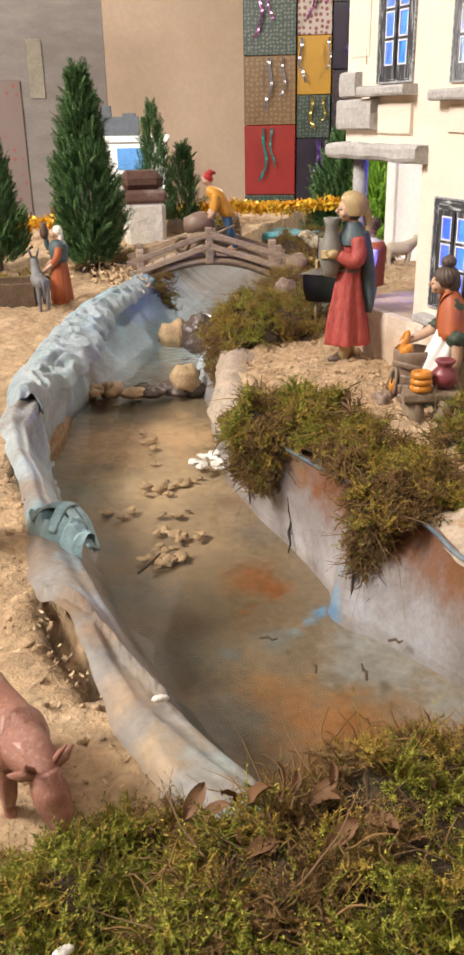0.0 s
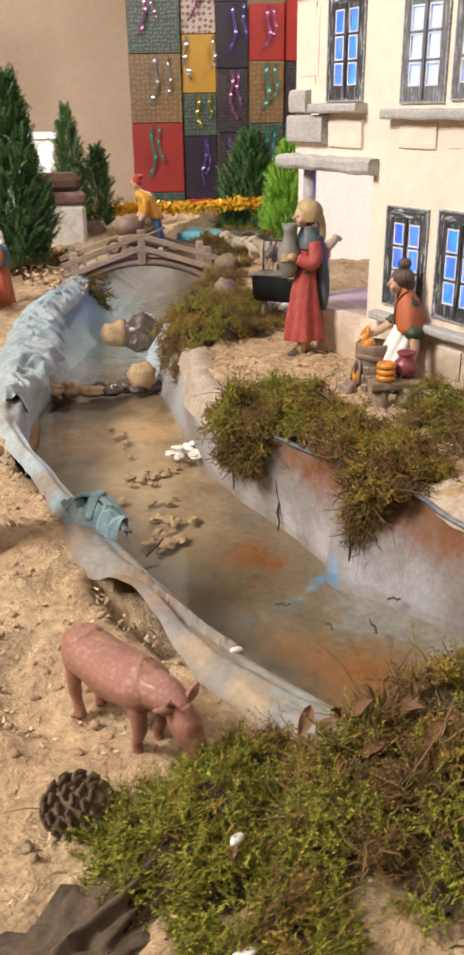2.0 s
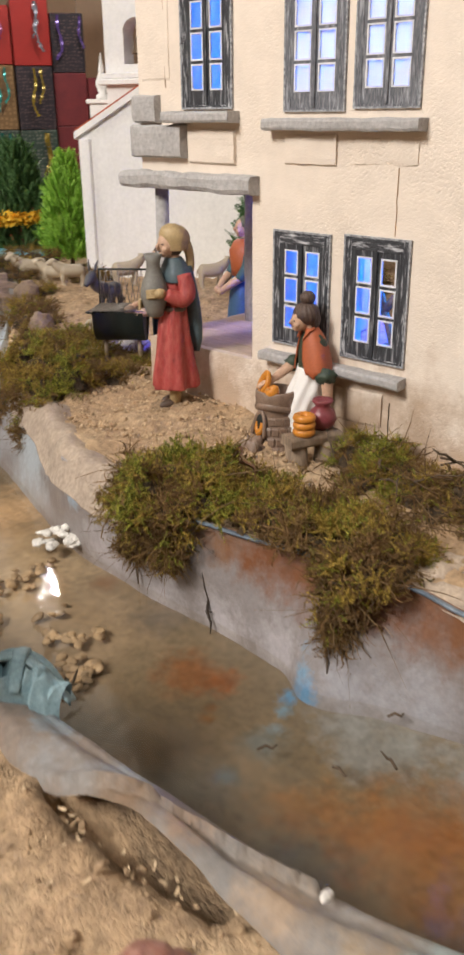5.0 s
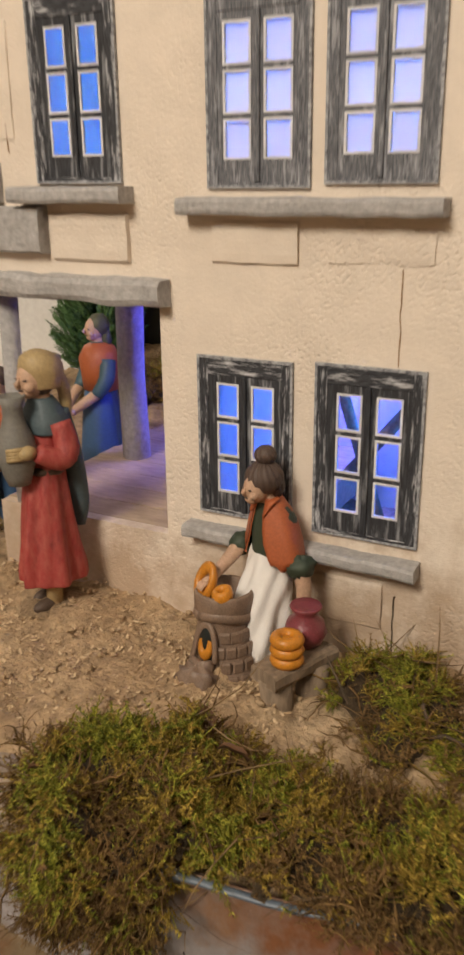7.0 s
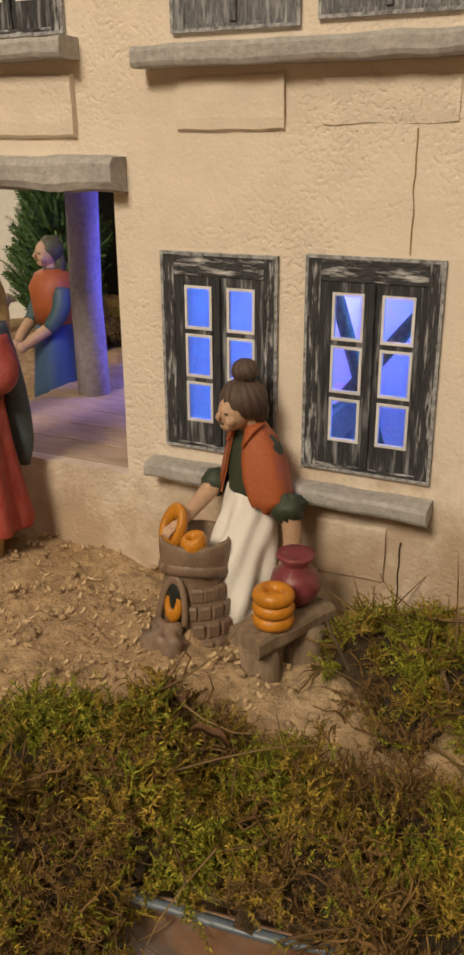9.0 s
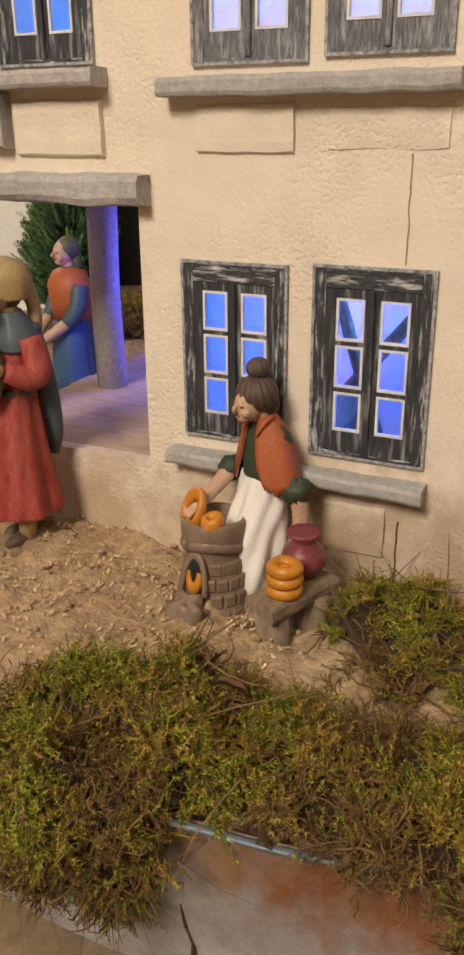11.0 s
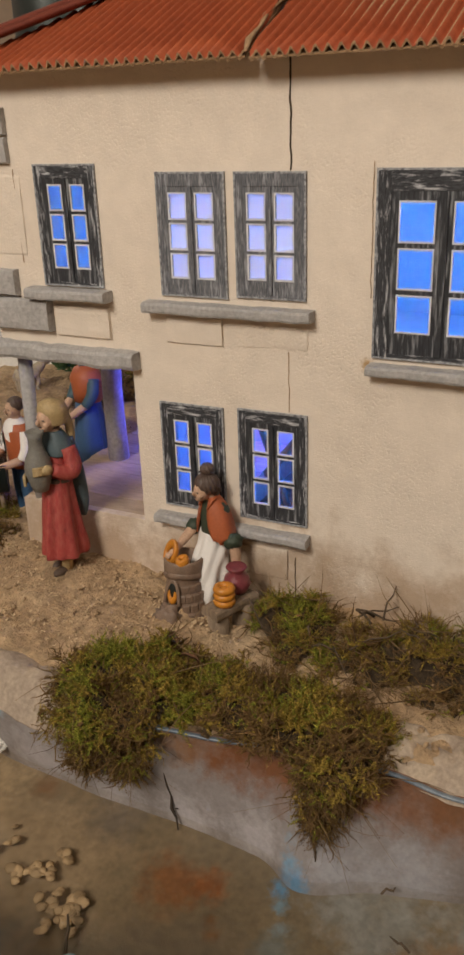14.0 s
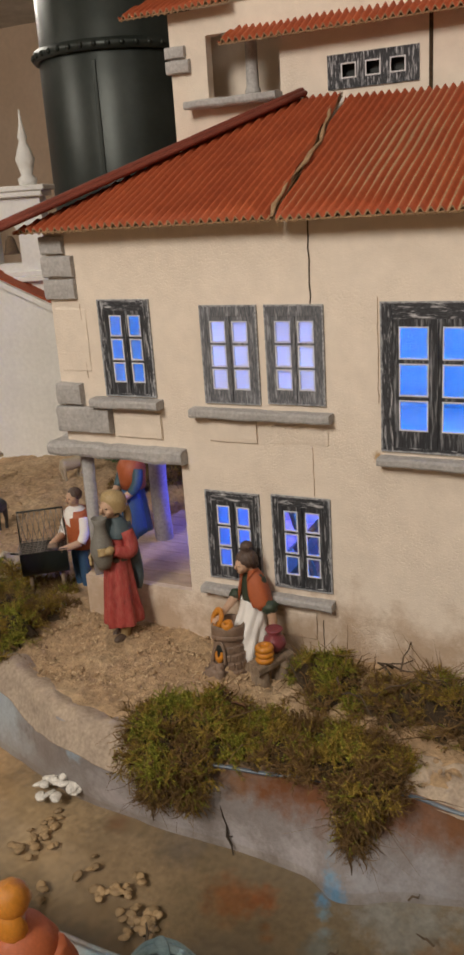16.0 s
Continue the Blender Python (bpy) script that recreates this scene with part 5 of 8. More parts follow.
def gift(xa, xb, za, zb, y, kind, rib):
    w, h = xb - xa, zb - za
    g = thing("gift_box", NAMES[kind], "gift box", STACK @ pose((xa + xb) / 2, y, za), "stack of gift boxes")
    part("box", Shape().box((0, 0.25, h / 2), (w - 0.004, 0.48, h - 0.003), 0, 0.005), WRAP[kind], g)
    if rib:
        part("ribbon", ribbon(rng, h * 0.75, 0.013), RIB[rib], g, f"curled shiny {rib} ribbon", pose(0.04 * rng.normal(), -0.006, h * 0.96))
        part("ribbon", ribbon(rng, h * 0.55, 0.010), RIB[rib], g, f"curled shiny {rib} ribbon", pose(0.06 + 0.04 * rng.normal(), -0.006, h * 0.96))


def column(xa, xb, y, levels):
    z = -0.85
    for top, kind, rib in levels:
        gift(xa, xb, z, top, y, kind, rib)
        z = top


column(-0.01, 0.425, 0.0, ((-0.393, "green", "teal"), (0.169, "red", "teal"), (0.701, "brown", "silver"), (1.32, "green", "pink"), (1.8, "white", "")))
column(0.430, 0.715, 0.03, ((-0.452, "red", ""), (0.061, "purple", "purple"), (0.398, "green", "gold"), (0.843, "yellow", "silver"), (1.36, "white", "pink"), (1.8, "red", "")))
column(0.720, 0.985, 0.05, ((-0.443, "brown", ""), (0.085, "dark", "purple"), (0.586, "dark", "pink"), (1.08, "purple", "purple"), (1.3, "green", "")))
column(0.990, 1.290, 0.06, ((-0.45, "red", ""), (0.157, "green", "teal"), (0.641, "brown", "teal"), (1.063, "red", "pink")))
column(1.295, 1.592, 0.03, ((-0.45, "red", ""), (0.156, "green", "gold"), (0.632, "dark", "gold"), (1.108, "red", "silver")))
column(1.60, 1.87, 0.08, ((-0.45, "dark", ""), (0.18, "crimson", ""), (0.584, "crimson", ""), (1.02, "dark", "purple")))
column(1.875, 2.20, 0.08, ((-0.45, "crimson", ""), (0.20, "crimson", ""), (0.55, "crimson", "pink")))

# white display unit with a blue panel, and dark cutouts on it
unit = thing("display_cabinet", "white cabinet with a square blue panel", "cabinet", pose(2.08, 7.0, -0.85, 0, 0, -20))
part("body", Shape().box((0, 0.25, 0.46), (0.46, 0.50, 0.92), 0, 0.006), M["white_plaster"], unit)
part("top", Shape().box((0, 0.25, 0.945), (0.52, 0.55, 0.045), 0, 0.006), M["white_plaster"], unit)
part("panel", Shape().box((-0.04, -0.008, 0.80), (0.21, 0.016, 0.16), 0, 0.003), mat("blue_panel", (0.10, 0.28, 0.62), None, 8, 0.4, 0.0), unit, "square sky-blue panel")
castle = Shape().box((0, 0, 0.07), (0.31, 0.08, 0.14), 0, 0.003).box((-0.10, 0, 0.17), (0.08, 0.08, 0.10), 0, 0.003).box((0.08, 0, 0.15), (0.10, 0.08, 0.03), 0, 0.003)
solid("model_castle", castle, mat("slate_paint", (0.09, 0.10, 0.12), None, 20, 0.8, 0.3), "small dark slate-grey model castle on the cabinet", "model castle", pose(2.02, 7.2, 0.118, 0, 0, -20))
solid("wall_sign", Shape().box((0, 0, 0), (0.17, 0.02, 0.60), 0, 0.005), mat("sign_frame", (0.50, 0.45, 0.36), None, 9, 0.6, 0.1), "narrow upright pale sign board on the concrete wall", "sign", pose(2.05, 10.57, 0.76))
solid("notice_board", Shape().box((0, 0, 0), (0.32, 0.03, 1.5), 0, 0.006), wrap("floral_board", (0.34, 0.27, 0.25), (0.45, 0.18, 0.15), 12), "tall narrow floral patterned board against the wall", "board", pose(1.70, 10.56, -0.60 + 0.5))
# green exit sign on the far wall
ex = thing("exit_sign", "small green emergency exit sign on wall", "sign", pose(7.985, 9.7, 1.18, 0, 0, -90))
part("plate", Shape().box((0, 0, 0), (0.34, 0.02, 0.20), 0, 0.003), mat("exit_green", (0.03, 0.20, 0.10), None, 9, 0.4, 0.0), ex)
part("symbol", Shape().box((0.04, -0.014, 0), (0.10, 0.006, 0.12), 0, 0.001).box((-0.09, -0.014, 0), (0.08, 0.006, 0.04), 0, 0.001), M["paper_edge"], ex, "pale door symbol")

# ---------------------------------------------------------------- footbridge
brg = thing("footbridge", "small arched wooden footbridge over the stream", "bridge", Matrix.Translation((0.606, 1.592, -0.036)) @ turned(0, 0, -17).to_4x4())
M["bridge_wood"] = mat("pale_weathered_wood", (0.40, 0.30, 0.215), (0.30, 0.22, 0.155), 30, 0.85, 0.7, 160, 0.0012, fine=0.25, stretch=(0.3, 1, 1), vary=0.18)
LB, HB, WB = 0.305, 0.050, 0.078


def arc_z(x):
    return HB * (1 - (2 * x / LB) ** 2)


npl = 13
for k in range(npl):
    x = LB * ((k + 0.5) / npl - 0.5)
    sl = -4 * HB * 2 * x / LB ** 2
    part("plank", Shape().box((x, 0, arc_z(x) + 0.004), (LB / npl - 0.0022, WB + 0.006 * math.sin(k * 2.1), 0.006), 0, 0.001, turned(0, -math.degrees(math.atan(sl)), 0)), M["bridge_wood"], brg)
for sy in (-1, 1):
    beam = [(x, sy * (WB / 2 - 0.006), arc_z(x) - 0.008) for x in np.linspace(-LB / 2, LB / 2, 13)]
    part("beam", Shape().tube(beam, 0.0085, 4, 0), M["bridge_wood"], brg)
    for x in (-0.13, 0.0, 0.13):
        part("post", Shape().box((x, sy * WB / 2, arc_z(x) + 0.020), (0.0145, 0.012, 0.066), 0, 0.0015), M["bridge_wood"], brg)
    for h in (0.020, 0.042):
        for xa, xb in ((-0.152, 0.0), (0.0, 0.152)):
            pa, pb = Vector((xa, sy * (WB / 2 + 0.004), arc_z(xa) + h)), Vector((xb, sy * (WB / 2 + 0.004), arc_z(xb) + h))
            part("rail", Shape().box(pa.lerp(pb, 0.5), ((pb - pa).length + 0.006, 0.005, 0.0105), 0, 0.001, turned(0, -math.degrees(math.atan2(pb.z - pa.z, pb.x - pa.x)), 0)), M["bridge_wood"], brg)

# ---------------------------------------------------------------- figurines, each one painted cast
def placed(x, y, z, yaw, h):
    return Matrix.Translation((x, y, z)) @ turned(0, 0, yaw).to_4x4() @ Matrix.Scale(h, 4)


def limb(s, pts, radii, slot, n=8):
    s.tube(smooth_line([tuple(p) for p in pts], 4), [float(r) for r in smooth_line([(r,) for r in radii], 4)[:, 0]], n, slot)


def loft_body(s, sections, slot, n=36, folds=0.0, count=7, twist=5.0, grow=0.0):
    """A body through ellipses (x, y, z, rx, ry) from the bottom up, with folds that fade towards the top."""
    L = smooth_line(sections, 4)
    z0, z1 = L[0][2], L[-1][2]
    vs = []
    for x, y, z, rx, ry in L:
        h = (z1 - z) / (z1 - z0)
        for k in range(n):
            a_ = 2 * math.pi * k / n
            w = 1 + folds * (0.25 + 0.75 * h) * (0.6 * math.sin(count * a_ + twist * z) + 0.4 * math.sin((count + 4) * a_ - 1.7 * twist * z + 1)) + grow * noise.noise(Vector((math.cos(a_) * 2, math.sin(a_) * 2, z * 8)))
            vs.append((x + rx * w * math.cos(a_), y + ry * w * math.sin(a_), z))
    m = len(L)
    fs = [(i * n + k, i * n + (k + 1) % n, (i + 1) * n + (k + 1) % n, (i + 1) * n + k) for i in range(m - 1) for k in range(n)]
    s.add(vs, fs + [tuple(range(n))[::-1], tuple((m - 1) * n + k for k in range(n))], slot)


def combed(s, c, r, slot, grooves=16, depth=0.05, n=96, m=16, slant=1.2):
    """Hair: a ball with combed grooves running round it."""
    vs = []
    for i in range(m + 1):
        th = math.pi * i / m
        for k in range(n):
            a_ = 2 * math.pi * k / n
            w = 1 + depth * math.sin(th) * math.sin(grooves * a_ + 3.0 * slant * math.cos(th))
            vs.append((c[0] + r[0] * w * math.sin(th) * math.cos(a_), c[1] + r[1] * w * math.sin(th) * math.sin(a_), c[2] + r[2] * w * math.cos(th)))
    s.add(vs, [(i * n + k, (i + 1) * n + k, (i + 1) * n + (k + 1) % n, i * n + (k + 1) % n) for i in range(m) for k in range(n)], slot)


def face(s, c, k, slot, dark):
    """A face looking along x: skull, jaw, nose, brows and mouth; k: its size."""
    x, y, z = c
    s.ball((x, y, z), (0.060 * k, 0.054 * k, 0.070 * k), slot, 20, 14)
    s.ball((x + 0.022 * k, y, z - 0.042 * k), (0.034 * k, 0.034 * k, 0.028 * k), slot, 14, 9)
    s.tube([(x + 0.054 * k, y, z + 0.014 * k), (x + 0.072 * k, y, z - 0.010 * k), (x + 0.060 * k, y, z - 0.020 * k)], (0.005 * k, 0.010 * k, 0.008 * k), 8, slot)
    for sg in (-1, 1):
        s.ball((x + 0.050 * k, y + sg * 0.024 * k, z + 0.004 * k), (0.008 * k, 0.011 * k, 0.005 * k), dark, 8, 5)
        s.ball((x + 0.034 * k, y + sg * 0.030 * k, z - 0.022 * k), (0.024 * k, 0.020 * k, 0.022 * k), slot, 10, 7)
    s.ball((x + 0.054 * k, y, z - 0.036 * k), (0.007 * k, 0.015 * k, 0.004 * k), dark, 8, 5)


def jug_woman():
    s = Shape()
    s.ball((0.01, 0, 0.02), (0.15, 0.11, 0.05), 7, 18, 9, rough=0.5, freq=4, seed=2)
    for y, x in ((0.035, 0.03), (-0.035, -0.02)):
        s.ball((x + 0.035, y, 0.062), (0.058, 0.028, 0.026), 6)
        s.tube([(x, y, 0.06), (x - 0.008, y, 0.13), (x - 0.01, y, 0.24)], (0.030, 0.033, 0.042), 10, 5)
    loft_body(s, [(-0.004, 0, 0.150, 0.128, 0.112), (-0.002, 0, 0.20, 0.126, 0.110), (0.0, 0, 0.34, 0.104, 0.096), (0.0, 0, 0.48, 0.084, 0.084), (-0.004, 0, 0.575, 0.066, 0.074), (-0.010, 0, 0.65, 0.070, 0.084), (-0.016, 0, 0.73, 0.070, 0.088), (-0.018, 0, 0.785, 0.048, 0.062), (-0.014, 0, 0.82, 0.030, 0.032)], 0, 64, 0.15, 6, 2.0, 0.05)
    s.lathe([(0.066, 0.562), (0.072, 0.568), (0.072, 0.585), (0.066, 0.592)], 28, 6, (-0.004, 0, 0), (0.98, 1.10))
    for sg, pts in ((1, [(-0.02, 0.085, 0.755), (-0.022, 0.115, 0.67), (0.012, 0.118, 0.635), (0.085, 0.090, 0.668)]), (-1, [(-0.02, -0.085, 0.755), (-0.02, -0.115, 0.66), (0.03, -0.110, 0.605), (0.10, -0.075, 0.605)])):
        limb(s, pts, (0.040, 0.044, 0.042, 0.032), 0, 12)
        e = Vector(pts[-1])
        s.ball(e + Vector((0.030, -sg * 0.012, 0.004)), (0.034, 0.024, 0.026), 5, 12, 8)
        for k in range(4):
            s.tube([e + Vector((0.045, -sg * 0.016, 0.020 - 0.011 * k)), e + Vector((0.072, -sg * 0.034, 0.018 - 0.011 * k)), e + Vector((0.086, -sg * 0.054, 0.014 - 0.011 * k))], 0.0085, 6, 5)
    # the jug: a broad body, waisted neck and flared lip
    s.lathe([(0.03, 0.540), (0.046, 0.543), (0.060, 0.575), (0.082, 0.635), (0.085, 0.67), (0.074, 0.715), (0.053, 0.755), (0.042, 0.79), (0.042, 0.82), (0.058, 0.860), (0.052, 0.860), (0.030, 0.82)], 30, 2, (0.108, 0.0, 0.0), (0.84, 0.84))
    s.tube([(-0.014, 0, 0.80), (-0.004, 0, 0.865)], (0.036, 0.034), 12, 3)
    face(s, (0.016, 0, 0.902), 0.94, 3, 8)
    combed(s, (-0.006, 0, 0.902), (0.060, 0.060, 0.066), 8, 12, 0.03)
    loft_body(s, [(-0.022, 0, 0.870, 0.064, 0.068), (-0.024, 0, 0.905, 0.074, 0.076), (-0.020, 0, 0.945, 0.078, 0.076), (-0.012, 0, 0.982, 0.058, 0.056), (-0.008, 0, 1.0, 0.02, 0.02)], 4, 30, 0.03, 6)
    limb(s, [(-0.075, 0.020, 0.895), (-0.092, 0.026, 0.85), (-0.094, 0.03, 0.78), (-0.086, 0.036, 0.72)], (0.030, 0.024, 0.022, 0.010), 4, 10)
    # shawl round the shoulders and a long cloak down the back
    loft_body(s, [(-0.022, 0, 0.715, 0.086, 0.106), (-0.022, 0, 0.75, 0.082, 0.100), (-0.018, 0, 0.80, 0.060, 0.072), (-0.012, 0, 0.835, 0.042, 0.046)], 1, 30, 0.05, 5)
    L = [(-0.062, 0.0, 0.79, 0.040, 0.070), (-0.086, 0.0, 0.68, 0.042, 0.082), (-0.104, 0.006, 0.54, 0.044, 0.084), (-0.114, 0.010, 0.42, 0.038, 0.072), (-0.118, 0.012, 0.33, 0.020, 0.040)]
    loft_body(s, L[::-1], 1, 30, 0.10, 4, 3.0)
    return s


solid("figurine", jug_woman(), [RED, TEAL, GREY, SKIN, TAN, TAN, BROWN, M["sand"], HAIR], "painted figurine in red dress and ochre headscarf carrying grey jug", "figurine", placed(0.479, 0.831, -0.006, 166, 0.190), "painted figurines")


def baker():
    s = Shape()
    for y in (0.045, -0.045):
        s.ball((0.125, y, 0.02), (0.065, 0.034, 0.028), 6)
    loft_body(s, [(0.075, 0, 0.02, 0.105, 0.10), (0.07, 0, 0.12, 0.105, 0.10), (0.04, 0, 0.30, 0.095, 0.09)], 4, 30, 0.08, 6)
    loft_body(s, [(0.078, 0.0, 0.095, 0.120, 0.112), (0.066, 0, 0.20, 0.128, 0.118), (0.040, 0, 0.34, 0.118, 0.110), (0.010, 0, 0.46, 0.098, 0.102), (-0.006, 0, 0.55, 0.084, 0.098)], 1, 80, 0.19, 5, 11.0, 0.12)
    loft_body(s, [(-0.006, 0, 0.54, 0.084, 0.098), (-0.012, 0, 0.62, 0.088, 0.108), (-0.010, 0, 0.69, 0.078, 0.112), (0.0, 0, 0.745, 0.055, 0.080), (0.012, 0, 0.78, 0.034, 0.040)], 4, 28)
    # short cape with a worn hem, straight over the upper arms, open in front
    rows = ((-0.010, 0.108, 0.160, 0.515, 0.66), (-0.010, 0.107, 0.158, 0.545, 0.56), (-0.010, 0.101, 0.146, 0.60, 0.40), (-0.006, 0.090, 0.126, 0.665, 0.34), (0.0, 0.073, 0.096, 0.725, 0.34), (0.006, 0.055, 0.066, 0.762, 0.42), (0.012, 0.046, 0.050, 0.785, 0.55))
    vs, n = [], 44
    for i, (cx, rx, ry, z, gap_) in enumerate(rows):
        for k in range(n + 1):
            a_ = gap_ + (2 * math.pi - 2 * gap_) * k / n
            w = 1 + 0.035 * math.sin(5 * a_ + 0.6) * (1 - i / 6)
            vs.append((cx + rx * w * math.cos(a_), ry * w * math.sin(a_), z - (0.012 * math.sin(8 * a_) + 0.010 * math.sin(13 * a_)) * (i == 0)))
    m = len(vs)
    vs += [(x * 0.93, y * 0.93, z - 0.003) for x, y, z in vs]
    fs = []
    for i in range(len(rows) - 1):
        for k in range(n):
            q = (i * (n + 1) + k, i * (n + 1) + k + 1, (i + 1) * (n + 1) + k + 1, (i + 1) * (n + 1) + k)
            fs += [q, tuple(j + m for j in q[::-1])]
    for k in range(n):
        fs.append((k + 1, k, m + k, m + k + 1))
    for i in range(len(rows) - 1):
        for k in (0, n):
            u_, w_ = i * (n + 1) + k, (i + 1) * (n + 1) + k
            fs.append((u_, w_, m + w_, m + u_))
    s.add(vs, fs, 2)
    for sg in (-1, 1):                               # collar points
        s.tube([(0.006, sg * 0.052, 0.785), (0.045, sg * 0.046, 0.768), (0.078, sg * 0.044, 0.715)], (0.016, 0.024, 0.006), 8, 2, 0.45)
    # puffed sleeves and bare forearms
    s.ball((-0.030, 0.158, 0.515), (0.062, 0.052, 0.048), 4, 20, 12, rough=0.35, freq=6)
    limb(s, [(-0.030, 0.165, 0.50), (-0.035, 0.175, 0.39), (-0.005, 0.165, 0.285)], (0.036, 0.031, 0.023), 3, 10)
    s.ball((0.004, 0.160, 0.262), (0.026, 0.022, 0.034), 3, 10, 7)
    s.ball((0.060, -0.140, 0.535), (0.055, 0.048, 0.046), 4, 16, 10, rough=0.35, freq=6, seed=2)
    limb(s, [(0.075, -0.135, 0.525), (0.16, -0.115, 0.475), (0.245, -0.080, 0.445)], (0.034, 0.028, 0.020), 3, 10)
    s.ball((0.262, -0.072, 0.440), (0.032, 0.022, 0.020), 3, 10, 7)
    for k in range(4):
        s.tube([(0.275, -0.088 + 0.011 * k, 0.440), (0.303, -0.084 + 0.011 * k, 0.430), (0.316, -0.080 + 0.011 * k, 0.416)], (0.008, 0.007, 0.005), 6, 3)
    s.tube([(0.0, 0, 0.755), (0.040, 0, 0.815)], (0.046, 0.040), 12, 3)
    face(s, (0.078, 0, 0.826), 0.9, 3, 5)
    combed(s, (0.040, 0, 0.862), (0.078, 0.076, 0.070), 0, 17, 0.035)
    combed(s, (0.002, 0, 0.825), (0.048, 0.058, 0.058), 0, 14, 0.03)
    combed(s, (0.034, 0, 0.955), (0.044, 0.044, 0.040), 0, 11, 0.05)
    return s


solid("figurine", baker(), [HAIR, WHITE, ORANGE, SKIN, GREEN, BROWN, BROWN], "painted figurine of baker in rust cape and white apron", "figurine", placed(0.494, 0.666, -0.012, 150, 0.151), "painted figurines")


def ring(s, c, R, r, slot, turn=None, n=18, m=8):
    vs = []
    for i in range(n):
        a_ = 2 * math.pi * i / n
        for k in range(m):
            b_ = 2 * math.pi * k / m
            p = Vector(((R + r * math.cos(b_)) * math.cos(a_), (R + r * math.cos(b_)) * math.sin(a_), r * math.sin(b_)))
            vs.append((turn @ p if turn is not None else p) + Vector(c))
    s.add(vs, [(i * m + k, ((i + 1) % n) * m + k, ((i + 1) % n) * m + (k + 1) % m, i * m + (k + 1) % m) for i in range(n) for k in range(m)], slot)


# small clay bread oven: flared bowl on a brick-sided stem, mouth with a loaf, lobed hearth
oven = thing("bread_oven", "small brown clay bread oven with golden loaves", "oven", Matrix.Translation((0.470, 0.6875, -0.014)) @ turned(0, 0, 150).to_4x4() @ Matrix.Diagonal((0.60, 0.60, 1.06, 1)))
ob_ = Shape().lathe([(0.050, 0.0), (0.050, 0.003), (0.043, 0.007), (0.037, 0.014), (0.0285, 0.036), (0.0280, 0.042), (0.0310, 0.048), (0.0315, 0.054), (0.0310, 0.0585), (0.0285, 0.060), (0.0265, 0.058), (0.024, 0.051), (0.0, 0.048)], 30, 0, folds=0.05, count=5)
for k in range(1):                                  # fabric-like rolls under the rim
    ob_.tube([(0.0295 * math.cos(b_), 0.0295 * math.sin(b_), 0.046 - 0.006 * k + 0.002 * math.sin(2 * b_ + k)) for b_ in np.linspace(0, 2 * math.pi, 25)], 0.0034, 6, 0)
part("body", ob_, CLAY, oven)
for k in range(4):
    for j in range(4):
        a_ = 0.86 + 0.36 * j + 0.18 * (k % 2)
        rb = 0.0400 - 0.0036 * k
        part("brick", Shape().box((rb * math.cos(a_), rb * math.sin(a_), 0.009 + 0.0085 * k), (0.004, 0.0115, 0.0076), 0, 0.0012, turned(0, 0, math.degrees(a_))), CLAY, oven)
FACE = turned(0, 0, 22)                              # the mouth looks out beside the bricks
arch = [FACE @ Vector((0.0365 - 0.36 * 0.021 * math.sin(b_), 0.0135 * math.cos(b_), 0.021 + 0.021 * math.sin(b_))) for b_ in np.linspace(0, math.pi, 14)]
part("mouth_arch", Shape().tube(arch, 0.0030, 7, 0), CLAY, oven)
# black ball set in the mouth in place of its shaded hollow
soot = Shape().ball((0, 0, 0), (0.0055, 0.0125, 0.015), 0, 14, 10)
soot.v = [tuple(FACE @ Vector(p) + FACE @ Vector((0.0295, 0, 0.027))) for p in soot.v]
part("soot", soot, M["black_metal"], oven, "black oven mouth standing in for its dark hollow")
hearth = Shape().ball(FACE @ Vector((0.046, 0, 0.009)), (0.022, 0.026, 0.013), 0, 28, 14, rough=0.5, freq=3.2, seed=4.0)
part("hearth", hearth, CLAY, oven)
for p, R, r, tn in (((0.016, -0.010, 0.0630), 0.0105, 0.0044, turned(10, 48, 20)), ((0.012, 0.016, 0.0600), 0.0070, 0.0046, turned(0, 10, 0)), (tuple(FACE @ Vector((0.0325, 0, 0.029))), 0.0055, 0.0038, turned(0, 60, 22))):
    b_ = Shape()
    ring(b_, p, R, r, 0, tn)
    part("loaf", b_, GOLD, oven, "golden ring-shaped loaf")

# log bench with bread stack and pot
bench = thing("log_bench", "rough brown log bench beside the baker", "bench", placed(0.4535, 0.632, -0.016, -112, 1.0))
part("seat", rough_slab((0, 0, 0.0365), (0.023, 0.050, 0.010), 31.0, 0.0018), M["wood"], bench)
for x, y, t in ((0.000, -0.016, 8), (0.004, 0.013, -6)):
    part("leg", Shape().tube([(x, y + 0.0008 * t, -0.014), (x * 0.6, y + 0.0003 * t, 0.012), (x, y, 0.034)], (0.0112, 0.0096, 0.0100), 9, 0), M["wood"], bench)
for k in range(3):
    br = Shape()
    ring(br, (0, 0, 0.004), 0.0078, 0.0046, 0)
    br.ball((0, 0, 0.003), (0.006, 0.006, 0.003), 0, 10, 5)
    solid("ring_loaf", br, GOLD, "glossy golden ring loaf stacked on the bench", "bread", pose(0.4425, 0.632, 0.0255 + 0.0062 * k, 0, 0, 40 * k) @ Matrix.Scale(0.82, 4), "stack of loaves")
